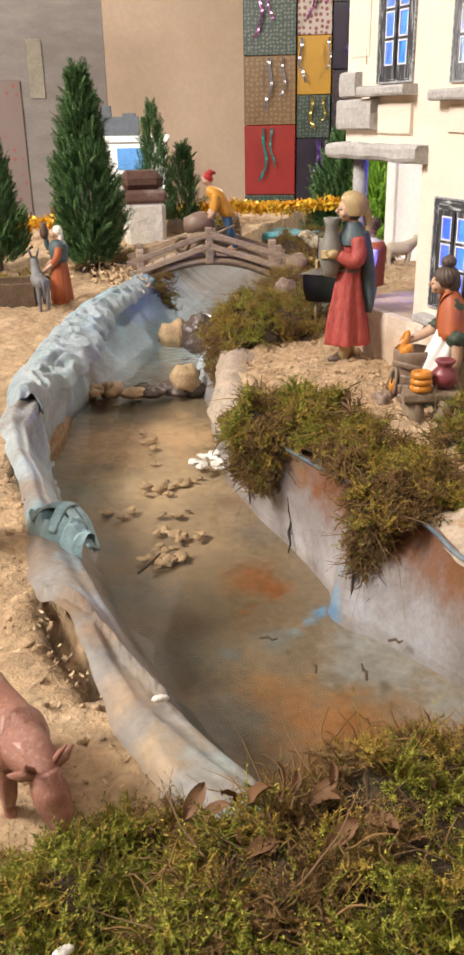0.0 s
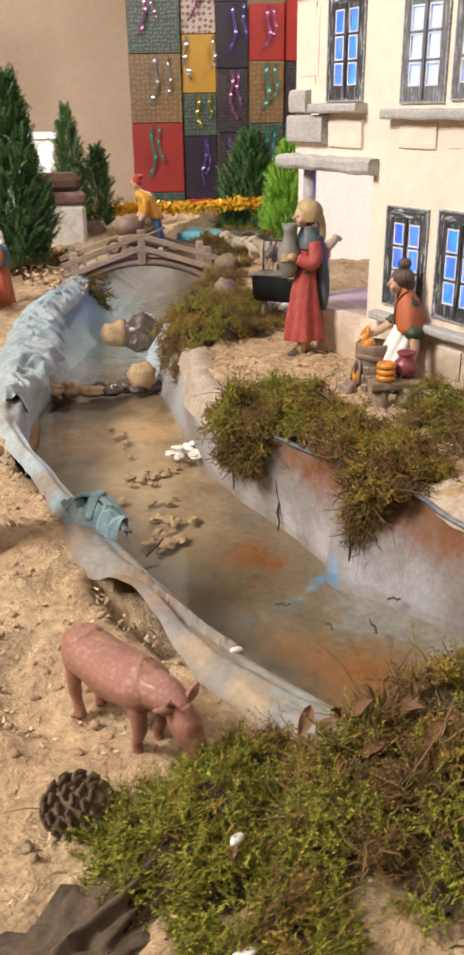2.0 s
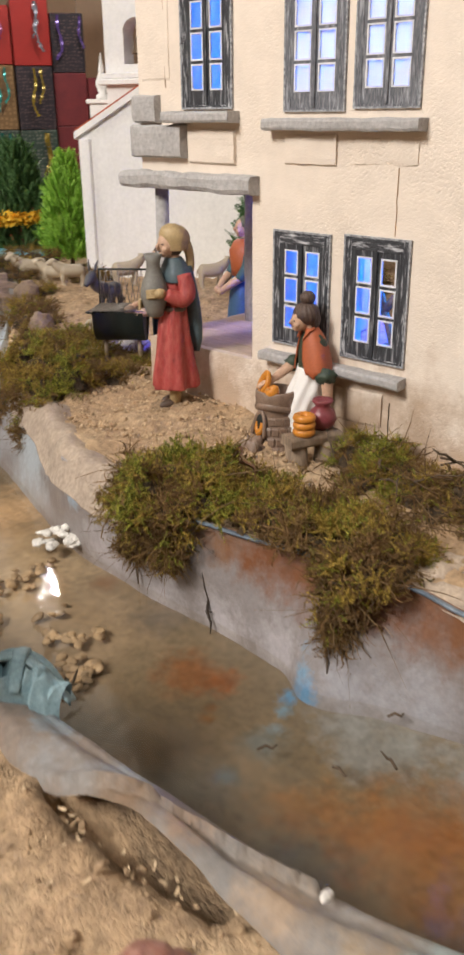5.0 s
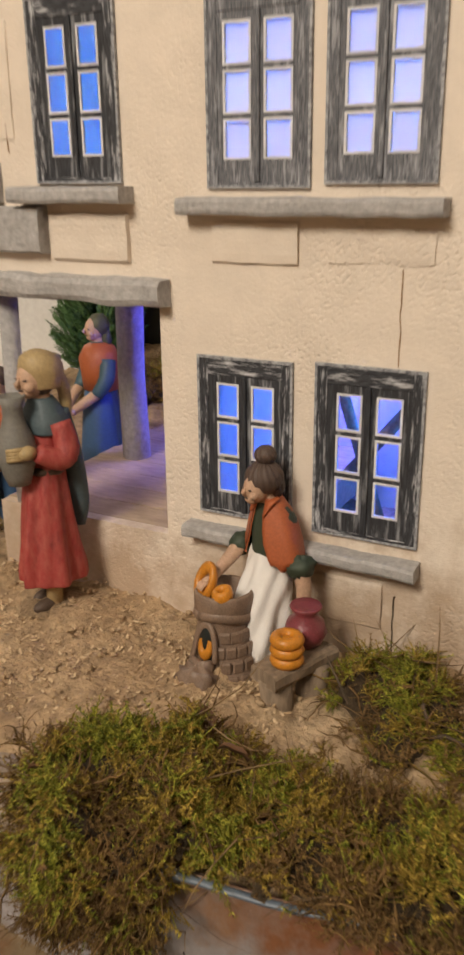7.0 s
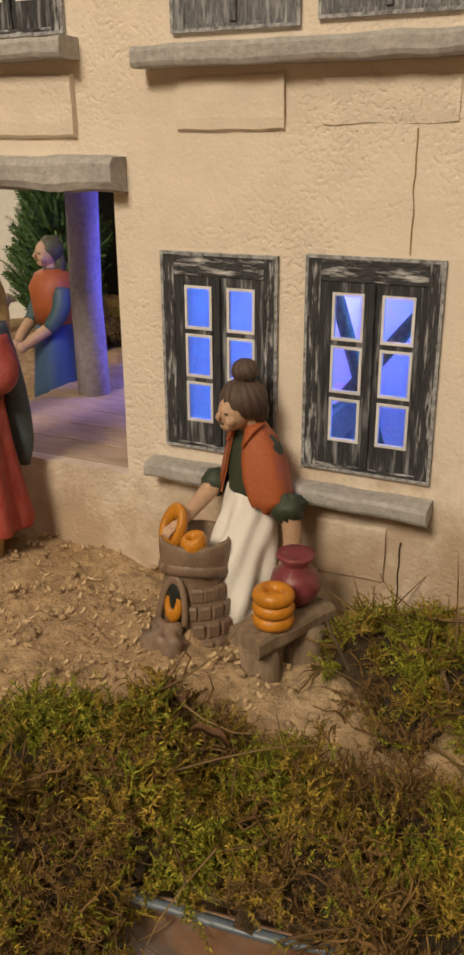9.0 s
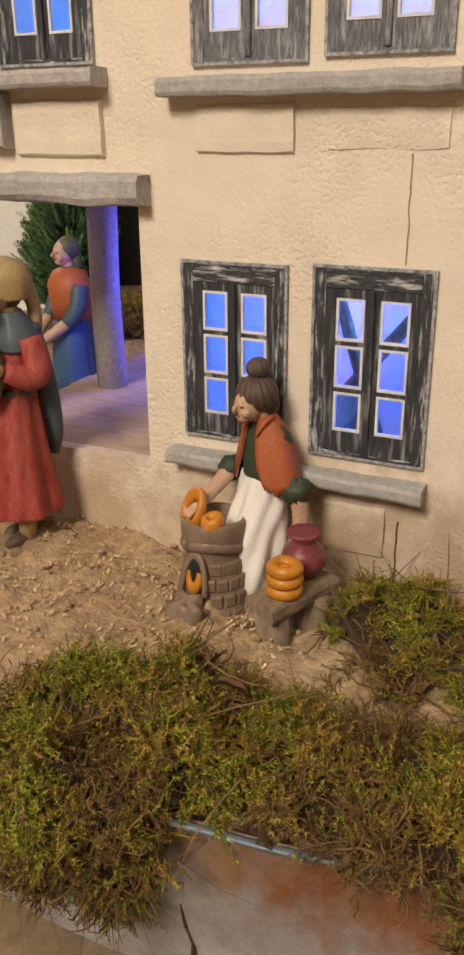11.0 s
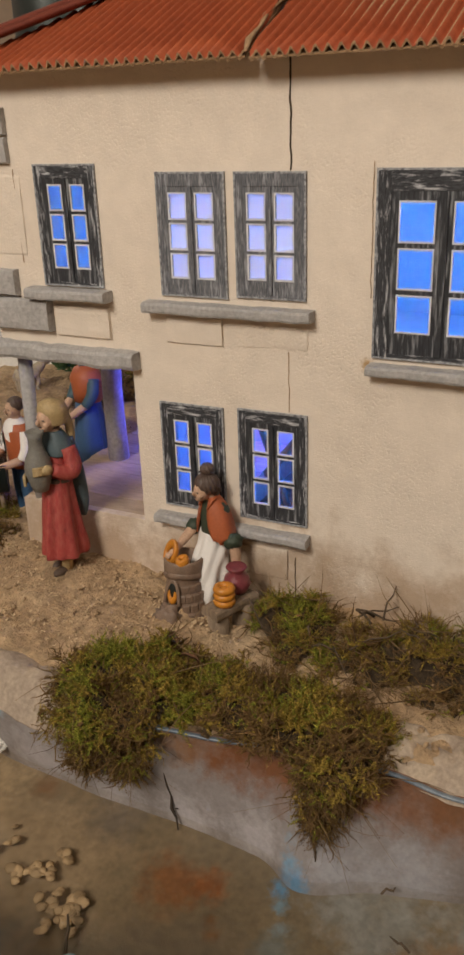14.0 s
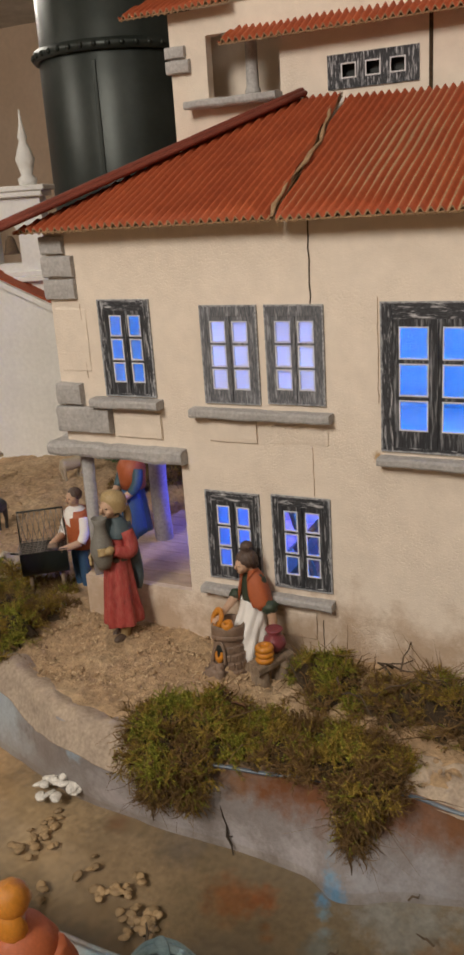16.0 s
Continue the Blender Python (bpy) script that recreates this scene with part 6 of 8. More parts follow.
solid("pot", Shape().lathe([(0.008, 0), (0.013, 0.004), (0.0165, 0.012), (0.014, 0.021), (0.0085, 0.026), (0.0095, 0.029), (0.0125, 0.033), (0.0115, 0.0345), (0.006, 0.032)], 24, 0), PINK, "round maroon glazed pot with flared rim", "pot", pose(0.4665, 0.631, 0.0255) @ Matrix.Scale(0.78, 4))


def man(vest, shirt, trousers, hair, arms, bend=0.0):
    s = Shape()
    for y in (0.055, -0.055):
        s.ball((0.03, y, 0.025), (0.07, 0.032, 0.028), 4)
        limb(s, [(0, y, 0.03), (0.01, y, 0.25), (0, y * 0.8, 0.48)], (0.042, 0.052, 0.07), 2)
    L = (bend, 0)
    s.lathe([(0.095, 0.46), (0.105, 0.50), (0.11, 0.62), (0.125, 0.74), (0.095, 0.80), (0.04, 0.83)], 20, 1, (0, 0, 0), (0.85, 1.05), 0.03, 5, 0.0, L)
    s.lathe([(0.122, 0.44), (0.126, 0.50), (0.13, 0.62), (0.142, 0.74), (0.11, 0.80)], 20, 0, (-0.016, 0, 0), (0.85, 1.05), 0.03, 5, 0.0, L)
    for pts in arms:
        limb(s, pts[:3], (0.05, 0.048, 0.04), 1)
        limb(s, pts[2:], (0.036, 0.03, 0.026), 3)
        s.ball(pts[-1], 0.032, 3, 10, 6)
    s.tube([(bend, 0, 0.80), (bend * 1.1, 0, 0.87)], 0.036, 10, 3)
    face(s, (bend * 1.15 + 0.015, 0, 0.905), 1.0, 3, 5)
    combed(s, (bend * 1.15 - 0.010, 0, 0.935), (0.066, 0.066, 0.060), 5, 12, 0.03)
    return s


vendor = man(0, 1, 2, 3, [[(0.0, 0.12, 0.74), (0.03, 0.16, 0.62), (0.08, 0.16, 0.54), (0.24, 0.09, 0.50)], [(0.0, -0.12, 0.74), (0.03, -0.16, 0.62), (0.08, -0.15, 0.54), (0.24, -0.06, 0.52)]])
vendor.ball((0.27, 0.0, 0.52), (0.05, 0.055, 0.035), 6)
solid("figurine", vendor, [ORANGE, WHITE, BLUEP, SKIN, BROWN, HAIR, CLAY], "painted figurine in orange vest holding a sack by the grill", "figurine", placed(0.588, 0.968, -0.010, 158, 0.150), "painted figurines")


def apron_woman(skirt, top, cap, apron):
    s = Shape()
    s.lathe([(0.15, 0.0), (0.155, 0.03), (0.14, 0.2), (0.12, 0.4), (0.10, 0.54), (0.11, 0.64), (0.125, 0.73), (0.09, 0.80), (0.04, 0.83)], 24, 0, squash=(0.95, 1), folds=0.1)
    s.lathe([(0.158, 0.05), (0.148, 0.2), (0.125, 0.42), (0.105, 0.53)], 24, 2, (0.03, 0.02, 0), (0.8, 0.9), 0.1, 6, 2)
    s.lathe([(0.12, 0.54), (0.13, 0.64), (0.14, 0.73), (0.10, 0.80), (0.05, 0.825)], 22, 1, squash=(0.9, 1.05))
    for sg in (-1, 1):
        limb(s, [(0, sg * 0.12, 0.73), (0.03, sg * 0.15, 0.62), (0.09, sg * 0.13, 0.53)], (0.05, 0.05, 0.04), 0)
        limb(s, [(0.09, sg * 0.13, 0.535), (0.16, sg * 0.09, 0.48), (0.20, sg * 0.05, 0.44)], (0.034, 0.03, 0.026), 3)
        s.ball((0.22, sg * 0.045, 0.43), 0.03, 3, 10, 6)
    s.tube([(0, 0, 0.80), (0.01, 0, 0.87)], 0.036, 10, 3)
    face(s, (0.022, 0, 0.905), 1.0, 3, 4)
    s.ball((-0.006, 0, 0.925), (0.068, 0.068, 0.070), 4, 16, 10, rough=0.12, freq=4)
    s.ball((-0.040, 0, 0.84), (0.040, 0.060, 0.080), 4, 14, 9, rough=0.15, freq=4)
    return s


solid("figurine", apron_woman(0, 1, 2, 3), [paint("deep_teal_paint", (0.05, 0.11, 0.14)), ORANGE, BLUEP, SKIN, paint("olive_paint", (0.09, 0.095, 0.05))], "painted figurine in blue dress and green cap behind the porch", "figurine", placed(0.766, 0.994, -0.012, 150, 0.170), "painted figurines")
carrier = apron_woman(0, 1, 2, 3)
limb(carrier, [(0.02, -0.13, 0.72), (0.12, -0.16, 0.70), (0.15, -0.14, 0.84)], (0.046, 0.04, 0.03), 1)
carrier.lathe([(0.03, 0.82), (0.055, 0.86), (0.06, 0.92), (0.035, 0.97), (0.045, 1.02), (0.03, 1.02)], 16, 5, (0.16, -0.14, 0))
solid("figurine", carrier, [ORANGE, TEAL, ORANGE, SKIN, WHITE, BROWN], "painted figurine in orange skirt and white headscarf beside a donkey", "figurine", placed(0.294, 1.468, -0.03, 170, 0.128), "painted figurines")
cart = man(0, 1, 2, 3, [[(0.05, 0.12, 0.72), (0.1, 0.14, 0.6), (0.14, 0.13, 0.52), (0.22, 0.10, 0.44)], [(0.05, -0.12, 0.72), (0.1, -0.14, 0.6), (0.14, -0.13, 0.52), (0.22, -0.1, 0.44)]], 0.06)
cart.ball((0.02, 0, 0.985), (0.045, 0.045, 0.035), 5)
cart.tube([(0.07, 0, 0.99), (0.0, 0, 1.01), (-0.06, 0, 0.99)], (0.012, 0.035, 0.02), 8, 5)
cart.v = [(x + 0.34 * (z - 0.5) + (0.10 if y > 0 and z < 0.4 else 0) * (0.4 - z), y, z * 0.96) for x, y, z in cart.v]
solid("figurine", cart, [YELLOW, YELLOW, BLUEP, SKIN, SKIN, SCARLET], "painted figurine in yellow jacket and red cap pushing a barrow", "figurine", placed(0.645, 1.599, 0.018, 165, 0.148), "painted figurines")
wb = thing("wheelbarrow", "small brown wooden wheelbarrow with a sack", "wheelbarrow", placed(0.600, 1.607, 0.014, 165, 1.12))
part("tray", Shape().box((0, 0, 0.030), (0.05, 0.034, 0.016), 0, 0.003, turned(0, 12, 0)), M["wood"], wb)
whl = Shape()
ring(whl, (0.034, 0, 0.014), 0.0115, 0.0028, 0, turned(90, 0, 0))
part("wheel", whl.tube([(0.034, -0.004, 0.014), (0.034, 0.004, 0.014)], 0.004, 8, 0), M["darkwood"], wb)
for sg in (-1, 1):
    part("handle", Shape().tube([(0.034, sg * 0.008, 0.016), (-0.02, sg * 0.016, 0.032), (-0.055, sg * 0.018, 0.046)], 0.0025, 6, 0), M["wood"], wb)
    part("leg", Shape().tube([(-0.02, sg * 0.014, 0.0), (-0.016, sg * 0.014, 0.028)], 0.0024, 6, 0), M["wood"], wb)
part("sack", Shape().ball((0.004, 0, 0.048), (0.027, 0.022, 0.020), 0, 14, 9, rough=0.25, seed=4), CLAY, wb, "bulging brown cloth sack")


def beast(body, legs, neck, head, hl, tail, ears, slot=0, ear_len=0.1, horn=False):
    """Four-legged cast: body (half-length, half-width, half-height, height of its middle)."""
    s = Shape()
    a_, b_, c_, z = body
    s.tube(smooth_line([(-a_, 0, z + 0.1 * c_), (-0.8 * a_, 0, z + 0.05 * c_), (0, 0, z - 0.05 * c_), (0.75 * a_, 0, z + 0.1 * c_), (a_, 0, z + 0.2 * c_)], 3),
           [float(v) for v in smooth_line([(0.45 * c_,), (0.9 * c_,), (0.97 * c_,), (0.95 * c_,), (0.55 * c_,)], 3)[:, 0]], 14, slot, b_ / c_)
    for sx in (-1, 1):
        for sy in (-1, 1):
            x = sx * a_ * 0.72
            limb(s, [(x, sy * b_ * 0.55, z - 0.1 * c_), (x + 0.03 * sx, sy * b_ * 0.6, z * 0.5), (x - 0.02, sy * b_ * 0.55, z * 0.25), (x, sy * b_ * 0.55, 0.0)], (legs * 1.9, legs * 1.25, legs * 0.9, legs * 1.1), slot)
    limb(s, [(a_ * 0.7, 0, z + 0.2 * c_), *neck], (c_ * 0.75, c_ * 0.58, c_ * 0.42), slot, 12)
    n0 = Vector(neck[-1])
    d = Vector(head)
    limb(s, [n0 - d * 0.15, n0 + d * 0.35, n0 + d * 0.75, n0 + d], (hl * 0.85, hl, hl * 0.72, hl * 0.5), slot, 10)
    for sy in (-1, 1):
        e = n0 + Vector((0, sy * hl * 0.6, hl * 0.6))
        s.tube([e, e + Vector((-0.2 * ear_len, sy * ear_len * ears[0], ear_len * ears[1])) * 0.5, e + Vector((-0.3 * ear_len, sy * ear_len * ears[0], ear_len * ears[1]))], (hl * 0.25, hl * 0.32, hl * 0.08), 6, slot)
    limb(s, [(-a_, 0, z + 0.3 * c_), (-a_ - 0.05, 0, z), tail], (0.03, 0.02, 0.012), slot, 6)
    return s


donkey = lambda a=0.34: beast((a, 0.14, 0.17, 0.55), 0.034, [(0.45, 0, 0.72), (0.52, 0, 0.90)], (0.20, 0, -0.15), 0.085, (-0.42, 0, 0.3), (0.25, 1.0), 0, 0.20)
sheep = lambda: beast((0.36, 0.20, 0.24, 0.50), 0.045, [(0.45, 0, 0.68), (0.52, 0, 0.80)], (0.2, 0, -0.08), 0.10, (-0.42, 0, 0.35), (1.0, -0.2), 0, 0.12)
MULE, FLEECE = paint("grey_hide", (0.10, 0.10, 0.105)), paint("fleece_paint", (0.52, 0.44, 0.32), 0.7)
solid("donkey_figurine", donkey(), paint("pale_grey_hide", (0.20, 0.20, 0.205)), "small painted grey donkey figurine on the sand", "donkey figurine", placed(0.252, 1.432, -0.03, 88, 0.082), "animal figurines")
solid("donkey_figurine", donkey(0.20), MULE, "small painted dark grey donkey figurine on the sand", "donkey figurine", placed(0.735, 1.245, -0.014, 195, 0.085), "animal figurines")
for x, y, yaw, h in ((0.90, 1.617, 120, 0.06), (0.865, 1.515, 150, 0.062), (0.965, 1.483, -20, 0.066), (0.935, 1.66, 170, 0.06), (1.0, 1.84, 160, 0.085), (0.93, 1.74, 150, 0.07), (1.0, 1.29, -30, 0.06), (1.2, 2.2, 150, 0.085), (0.60, 1.085, 160, 0.045)):
    solid("sheep_figurine", sheep(), FLEECE, "small cream painted sheep figurine standing on sand", "sheep figurine", placed(x, y, on_ground(x, y) - 0.002, yaw, h), "animal figurines")
pig = beast((0.46, 0.175, 0.205, 0.52), 0.042, [(0.56, 0, 0.56), (0.66, 0, 0.50)], (0.16, 0, -0.24), 0.105, (-0.50, 0, 0.35), (1.0, 0.35), 0, 0.13)
pig.ball((-0.34, 0, 0.60), (0.15, 0.16, 0.11), 0, 18, 12).ball((0.30, 0, 0.61), (0.16, 0.13, 0.12), 0, 18, 12).ball((-0.05, 0, 0.44), (0.32, 0.17, 0.16), 0, 18, 12)
for sy in (-1, 1):
    pig.tube([(0.66, sy * 0.05, 0.58), (0.66, sy * 0.10, 0.63), (0.70, sy * 0.12, 0.69)], (0.022, 0.018, 0.006), 7, 0)
pig.v = [tuple(Vector(p) * (1 + 0.035 * noise.noise(Vector(p) * 9) + 0.015 * noise.noise(Vector(p) * 26))) for p in pig.v]
solid("cow_figurine", pig, OLDROSE, "pinkish brown glossy cow figurine grazing on sand", "cow figurine", placed(0.018, 0.328, -0.020, -74, 0.074), "animal figurines")
# orange and white cast seen at the edge of the stream
rooster = apron_woman(0, 1, 2, 3)
solid("figurine", rooster, [ORANGE, ORANGE, WHITE, SKIN, GOLD], "painted orange and white figurine standing by the stream", "figurine", placed(0.0, 0.582, -0.022, 20, 0.162), "painted figurines")

# half-drum grill
grill = thing("barbecue_grill", "black half-drum barbecue grill with wire mesh", "grill", placed(0.549, 0.998, -0.010, 128, 1.0) @ Matrix.Diagonal((0.72, 0.85, 1.1, 1)))
s = Shape()
vs, n = [], 12
for x in (-0.042, 0.042):
    for k in range(n + 1):
        a_ = math.pi + math.pi * k / n
        vs.append((x, 0.026 * math.cos(a_), 0.070 + 0.034 * math.sin(a_)))
fs = [(k, k + 1, n + 1 + k + 1, n + 1 + k) for k in range(n)] + [tuple(range(n + 1)), tuple(n + 1 + k for k in range(n, -1, -1))]
s.add(vs, fs, 0, True)
part("drum", s, M["black_metal"], grill)
for sg in (-1, 1):
    part("handle", Shape().tube([(sg * 0.042, 0.0, 0.064), (sg * 0.056, 0.0, 0.066), (sg * 0.060, 0.0, 0.066)], 0.0012, 6, 0), M["black_metal"], grill)
for k in range(13):
    x = -0.042 + 0.007 * k
    part("wire", Shape().tube([(x, -0.028, 0.0715), (x + 0.006, 0.028, 0.0715)], 0.0006, 4, 0), M["mesh_wire"], grill)
for k in range(8):
    y = -0.026 + 0.0074 * k
    part("wire", Shape().tube([(-0.044, y, 0.0722), (0.044, y, 0.0722)], 0.0006, 4, 0), M["mesh_wire"], grill)
for k in range(9):                                  # upright mesh screen at the back of the drum
    x = -0.040 + 0.010 * k
    part("wire", Shape().tube([(x, -0.026, 0.070), (x + (0.010 if k < 8 else 0), -0.030, 0.108)], 0.0006, 4, 0), M["mesh_wire"], grill)
    part("wire", Shape().tube([(x, -0.0265, 0.070), (x - (0.010 if k > 0 else 0), -0.0305, 0.108)], 0.0006, 4, 0), M["mesh_wire"], grill)
part("screen_frame", Shape().tube([(-0.042, -0.026, 0.068), (-0.042, -0.030, 0.109), (0.042, -0.030, 0.109), (0.042, -0.026, 0.068)], 0.0014, 6, 0), M["black_metal"], grill)
for sx in (-1, 1):
    part("leg", Shape().tube([(sx * 0.03, -0.006, 0.0), (sx * 0.028, 0, 0.042)], 0.004, 8, 0), M["wood"], grill)

# ---------------------------------------------------------------- conifers
def conifer(label, x, y, h, r, material, n, seed, leaf=0.028, base=0.10, pointy=1.0):
    g = np.random.default_rng(seed)
    z0 = on_ground(x, y) - 0.004
    t = thing("conifer", label, "tree", pose(x, y, z0), "conifers in the landscape")
    part("trunk", Shape().tube([(0, 0, 0), (0.003, 0, h * 0.4), (0, 0.002, h * 0.92)], (r * 0.10, r * 0.07, 0.001), 7, 0), M["bark"], t)
    tmpl = [frond(g) for _ in range(6)]
    u = g.uniform(0, 1, n)
    hh = h * (base + (1 - base) * u ** 1.25)
    k = (hh / h - base) / (1 - base)
    rad = r * np.clip((1 - k) ** (0.75 * pointy) * (0.45 + 0.9 * np.minimum(1, k * 4 + 0.35)), 0, 1)
    a = g.uniform(0, 2 * np.pi, n)
    lump = 1 + 0.22 * np.sin(3 * a + 9 * k) + 0.15 * np.sin(5 * a - 17 * k)
    d = rad * lump * np.sqrt(g.uniform(0.25, 1, n))
    P = np.stack([d * np.cos(a), d * np.sin(a), hh], 1)
    U = np.stack([0.75 * np.cos(a), 0.75 * np.sin(a), 0.9 + 0.8 * k], 1)
    v, f = sow(tmpl, P, U, leaf * g.uniform(0.7, 1.3, n), g, 0.28)
    # a leading shoot
    ob = triangles("crown", v, f, material)
    ob.parent = t
    for j in range(9):
        b = g.uniform(0, 2 * np.pi)
        q = h * g.uniform(0.12, 0.8)
        e = r * (1 - q / h) * 0.9
        part("limb", Shape().tube([(0, 0, q), (e * 0.5 * math.cos(b), e * 0.5 * math.sin(b), q + e * 0.4), (e * math.cos(b), e * math.sin(b), q + e * 1.1)], (0.0022, 0.0015, 0.0006), 5, 0), M["bark"], t)
    return t


conifer("tall dark green conifer sprig standing in sand", 0.408, 1.72, 0.365, 0.052, M["thuja"], 2000, 1, 0.034)
conifer("dark green conifer sprig at the edge", 0.25, 1.85, 0.24, 0.045, M["thuja"], 1000, 2, 0.034)
conifer("slim dark green conifer sprig beside the hut", 0.715, 2.25, 0.30, 0.032, M["thuja"], 480, 3, 0.036)
conifer("short dark green conifer sprig beside the hut", 0.81, 2.30, 0.21, 0.034, M["thuja"], 420, 4, 0.034)
conifer("bright lime green conifer sprig by the church", 1.225, 1.995, 0.25, 0.058, M["lime_thuja"], 1800, 5, 0.034)
conifer("dark green conifer behind the lime one", 1.36, 2.40, 0.42, 0.11, M["thuja"], 1800, 6, 0.055)
conifer("dark green conifer between church and house", 1.085, 1.225, 0.25, 0.042, M["thuja"], 1200, 7, 0.034)
conifer("small dark green conifer behind the church wall", 1.18, 1.30, 0.27, 0.05, M["thuja"], 900, 8, 0.034)

# ---------------------------------------------------------------- moss
def blob_height(x, y, blobs):
    """Thickness of a moss cushion made of overlapping mounds (x, y, rx, ry, turn, height)."""
    h = 0.0
    for bx, by, rx, ry, tn, hh in blobs:
        c, s_ = math.cos(radians(tn)), math.sin(radians(tn))
        u, v = ((x - bx) * c + (y - by) * s_) / rx, (-(x - bx) * s_ + (y - by) * c) / ry
        d = 1 - u * u - v * v
        if d > 0:
            h = max(h, hh * math.sqrt(d))
    return h


def moss(label, blobs, kind, n, seed, size=(0.008, 0.015), base=None, hang=(), stems=27, coarse=False):
    """Clumps of stout shoots over a soil cushion, brown and tangled towards the edges; kind: share of (green, olive, brown)."""
    g = np.random.default_rng(seed)
    tips = [moss_brush(g) for _ in range(8)] + [moss_sprig(g, 18, 0.20, 0.055, 0.8) for _ in range(4)]
    if coarse:
        tips = [moss_brush(g, 16) for _ in range(5)]
    lo = np.min([[b[0] - max(b[2], b[3]), b[1] - max(b[2], b[3])] for b in blobs], axis=0)
    hi = np.max([[b[0] + max(b[2], b[3]), b[1] + max(b[2], b[3])] for b in blobs], axis=0)
    top = max(b[5] for b in blobs)

    def under(x, y):
        return base if base is not None else max(on_ground(x, y), -0.03)

    def normal(x, y, e=0.004):
        return np.array((np.clip((blob_height(x - e, y, blobs) - blob_height(x + e, y, blobs)) / (2 * e), -2, 2), np.clip((blob_height(x, y - e, blobs) - blob_height(x, y + e, blobs)) / (2 * e), -2, 2), 1.0))

    P, U, S, K = [], [], [], []

    def clump(c, up, r, count, tone, stretch):
        lean = g.normal(0, 0.45, 3)
        for _ in range(count):
            o = np.clip(g.normal(0, 0.55, 3), -1.3, 1.3)
            P.append(c + o * (r, r, r * 0.35))
            U.append(up + lean + o * (1.15, 1.15, 0.2))
            S.append(stretch * g.uniform(0.75, 1.25))
            K.append(tone if g.uniform() < 0.8 else int(g.integers(0, 3)))

    per = 9 if coarse else 12
    done = tries = 0
    while done < n and tries < n * 3:
        tries += 1
        x, y = g.uniform(lo[0], hi[0]), g.uniform(lo[1], hi[1])
        w = 0.006 * fbm(x, y, seed, 40)
        h = blob_height(x + w, y - w, blobs)
        if h <= 0.0015 or fbm(x, y, seed + 5.0, 60) < -0.20:
            continue
        lump = fbm(x, y, seed + 3.0, 42)
        z = under(x, y) + h * (0.80 + 0.85 * lump) + g.normal(0, 0.0024)
        up = normal(x, y)
        up /= np.linalg.norm(up)
        dry = (1 - h / top) * 0.9 + 1.1 * fbm(x, y, seed + 9.0, 24) + g.normal(0, 0.16)
        tone = 0 if dry < kind[0] else (1 if dry < kind[1] else 2)
        big = size[0] + (size[1] - size[0]) * g.uniform() ** 1.3
        clump(np.array((x, y, z)), up, g.uniform(0.0025, 0.0055), per, tone, big * (0.85 if tone == 2 else 1.0))
        done += per
    roots = []
    for hx, hy, z_hi, z_lo, rx, ry, m_ in hang:         # tufts hanging over the bank
        for _ in range(max(1, m_ // 10)):
            t = g.uniform(0, 1)
            w = 1 - 0.7 * t
            c = np.array((hx + g.normal(0, 0.5) * rx * w, hy + g.normal(0, 0.5) * ry * w, z_hi + (z_lo - z_hi) * t))
            tone = 2 if g.uniform() < 0.66 + 0.34 * t else int(g.integers(0, 2))
            clump(c, np.array((-0.8, 0.0, 0.25 - 0.9 * t)), 0.006, 10, tone, g.uniform(*size) * 0.9)
            roots.append(c)
    P, U, S, K = np.array(P), np.array(U), np.array(S), np.array(K)
    vs, fs, sl, off = [], [], [], 0

    def put(tmpl, p, u, sz, slot, wob):
        nonlocal off
        if not len(p):
            return
        v, f = sow(tmpl, p, u, sz, g, wob)
        vs.append(v), fs.append(f + off), sl.append(np.full(len(f), slot, dtype=np.int32))
        off += len(v)

    for tone in range(3):
        q = K == tone
        put(tips, P[q], U[q], S[q], tone, 0.35)
    # tangled dry roots between the shoots
    q = np.nonzero(K == 2)[0]
    if len(q):
        q = g.choice(q, max(12, len(q) // (7 if coarse else 5)))
        put([curl(g) for _ in range(8)], P[q], U[q], g.uniform(0.010, 0.024, len(q)), 2, 0.9)
    if stems:
        pick = g.integers(0, len(P), stems)
        put([straw(g) for _ in range(6)], P[pick] + (0, 0, 0.002), np.stack([g.normal(0, 1, stems), g.normal(0, 1, stems), g.uniform(-0.2, 0.2, stems)], 1), g.uniform(0.015, 0.045, stems), 4, 0.2)
    if roots:                                       # roots hanging down the bank
        q = np.array(roots)
        q = q[g.integers(0, len(q), 2 * len(q))]
        put([straw(g, 0.9) for _ in range(2)] + [curl(g) for _ in range(8)], q, np.stack([g.normal(-0.3, 0.3, len(q)), g.normal(0, 0.35, len(q)), -np.ones(len(q))], 1), g.uniform(0.010, 0.026, len(q)), 4, 0.45)
    # soil cushion below
    cx, cy = np.arange(lo[0], hi[0], 0.007), np.arange(lo[1], hi[1], 0.007)
    H = np.array([[blob_height(x, y, blobs) for x in cx] for y in cy])
    cv = [(x, y, under(x, y) + (H[j, i] * (0.66 + 0.6 * fbm(x, y, seed + 3.0, 42)) - 0.002 if H[j, i] > 0 else -0.012)) for j, y in enumerate(cy) for i, x in enumerate(cx)]
    cf = []
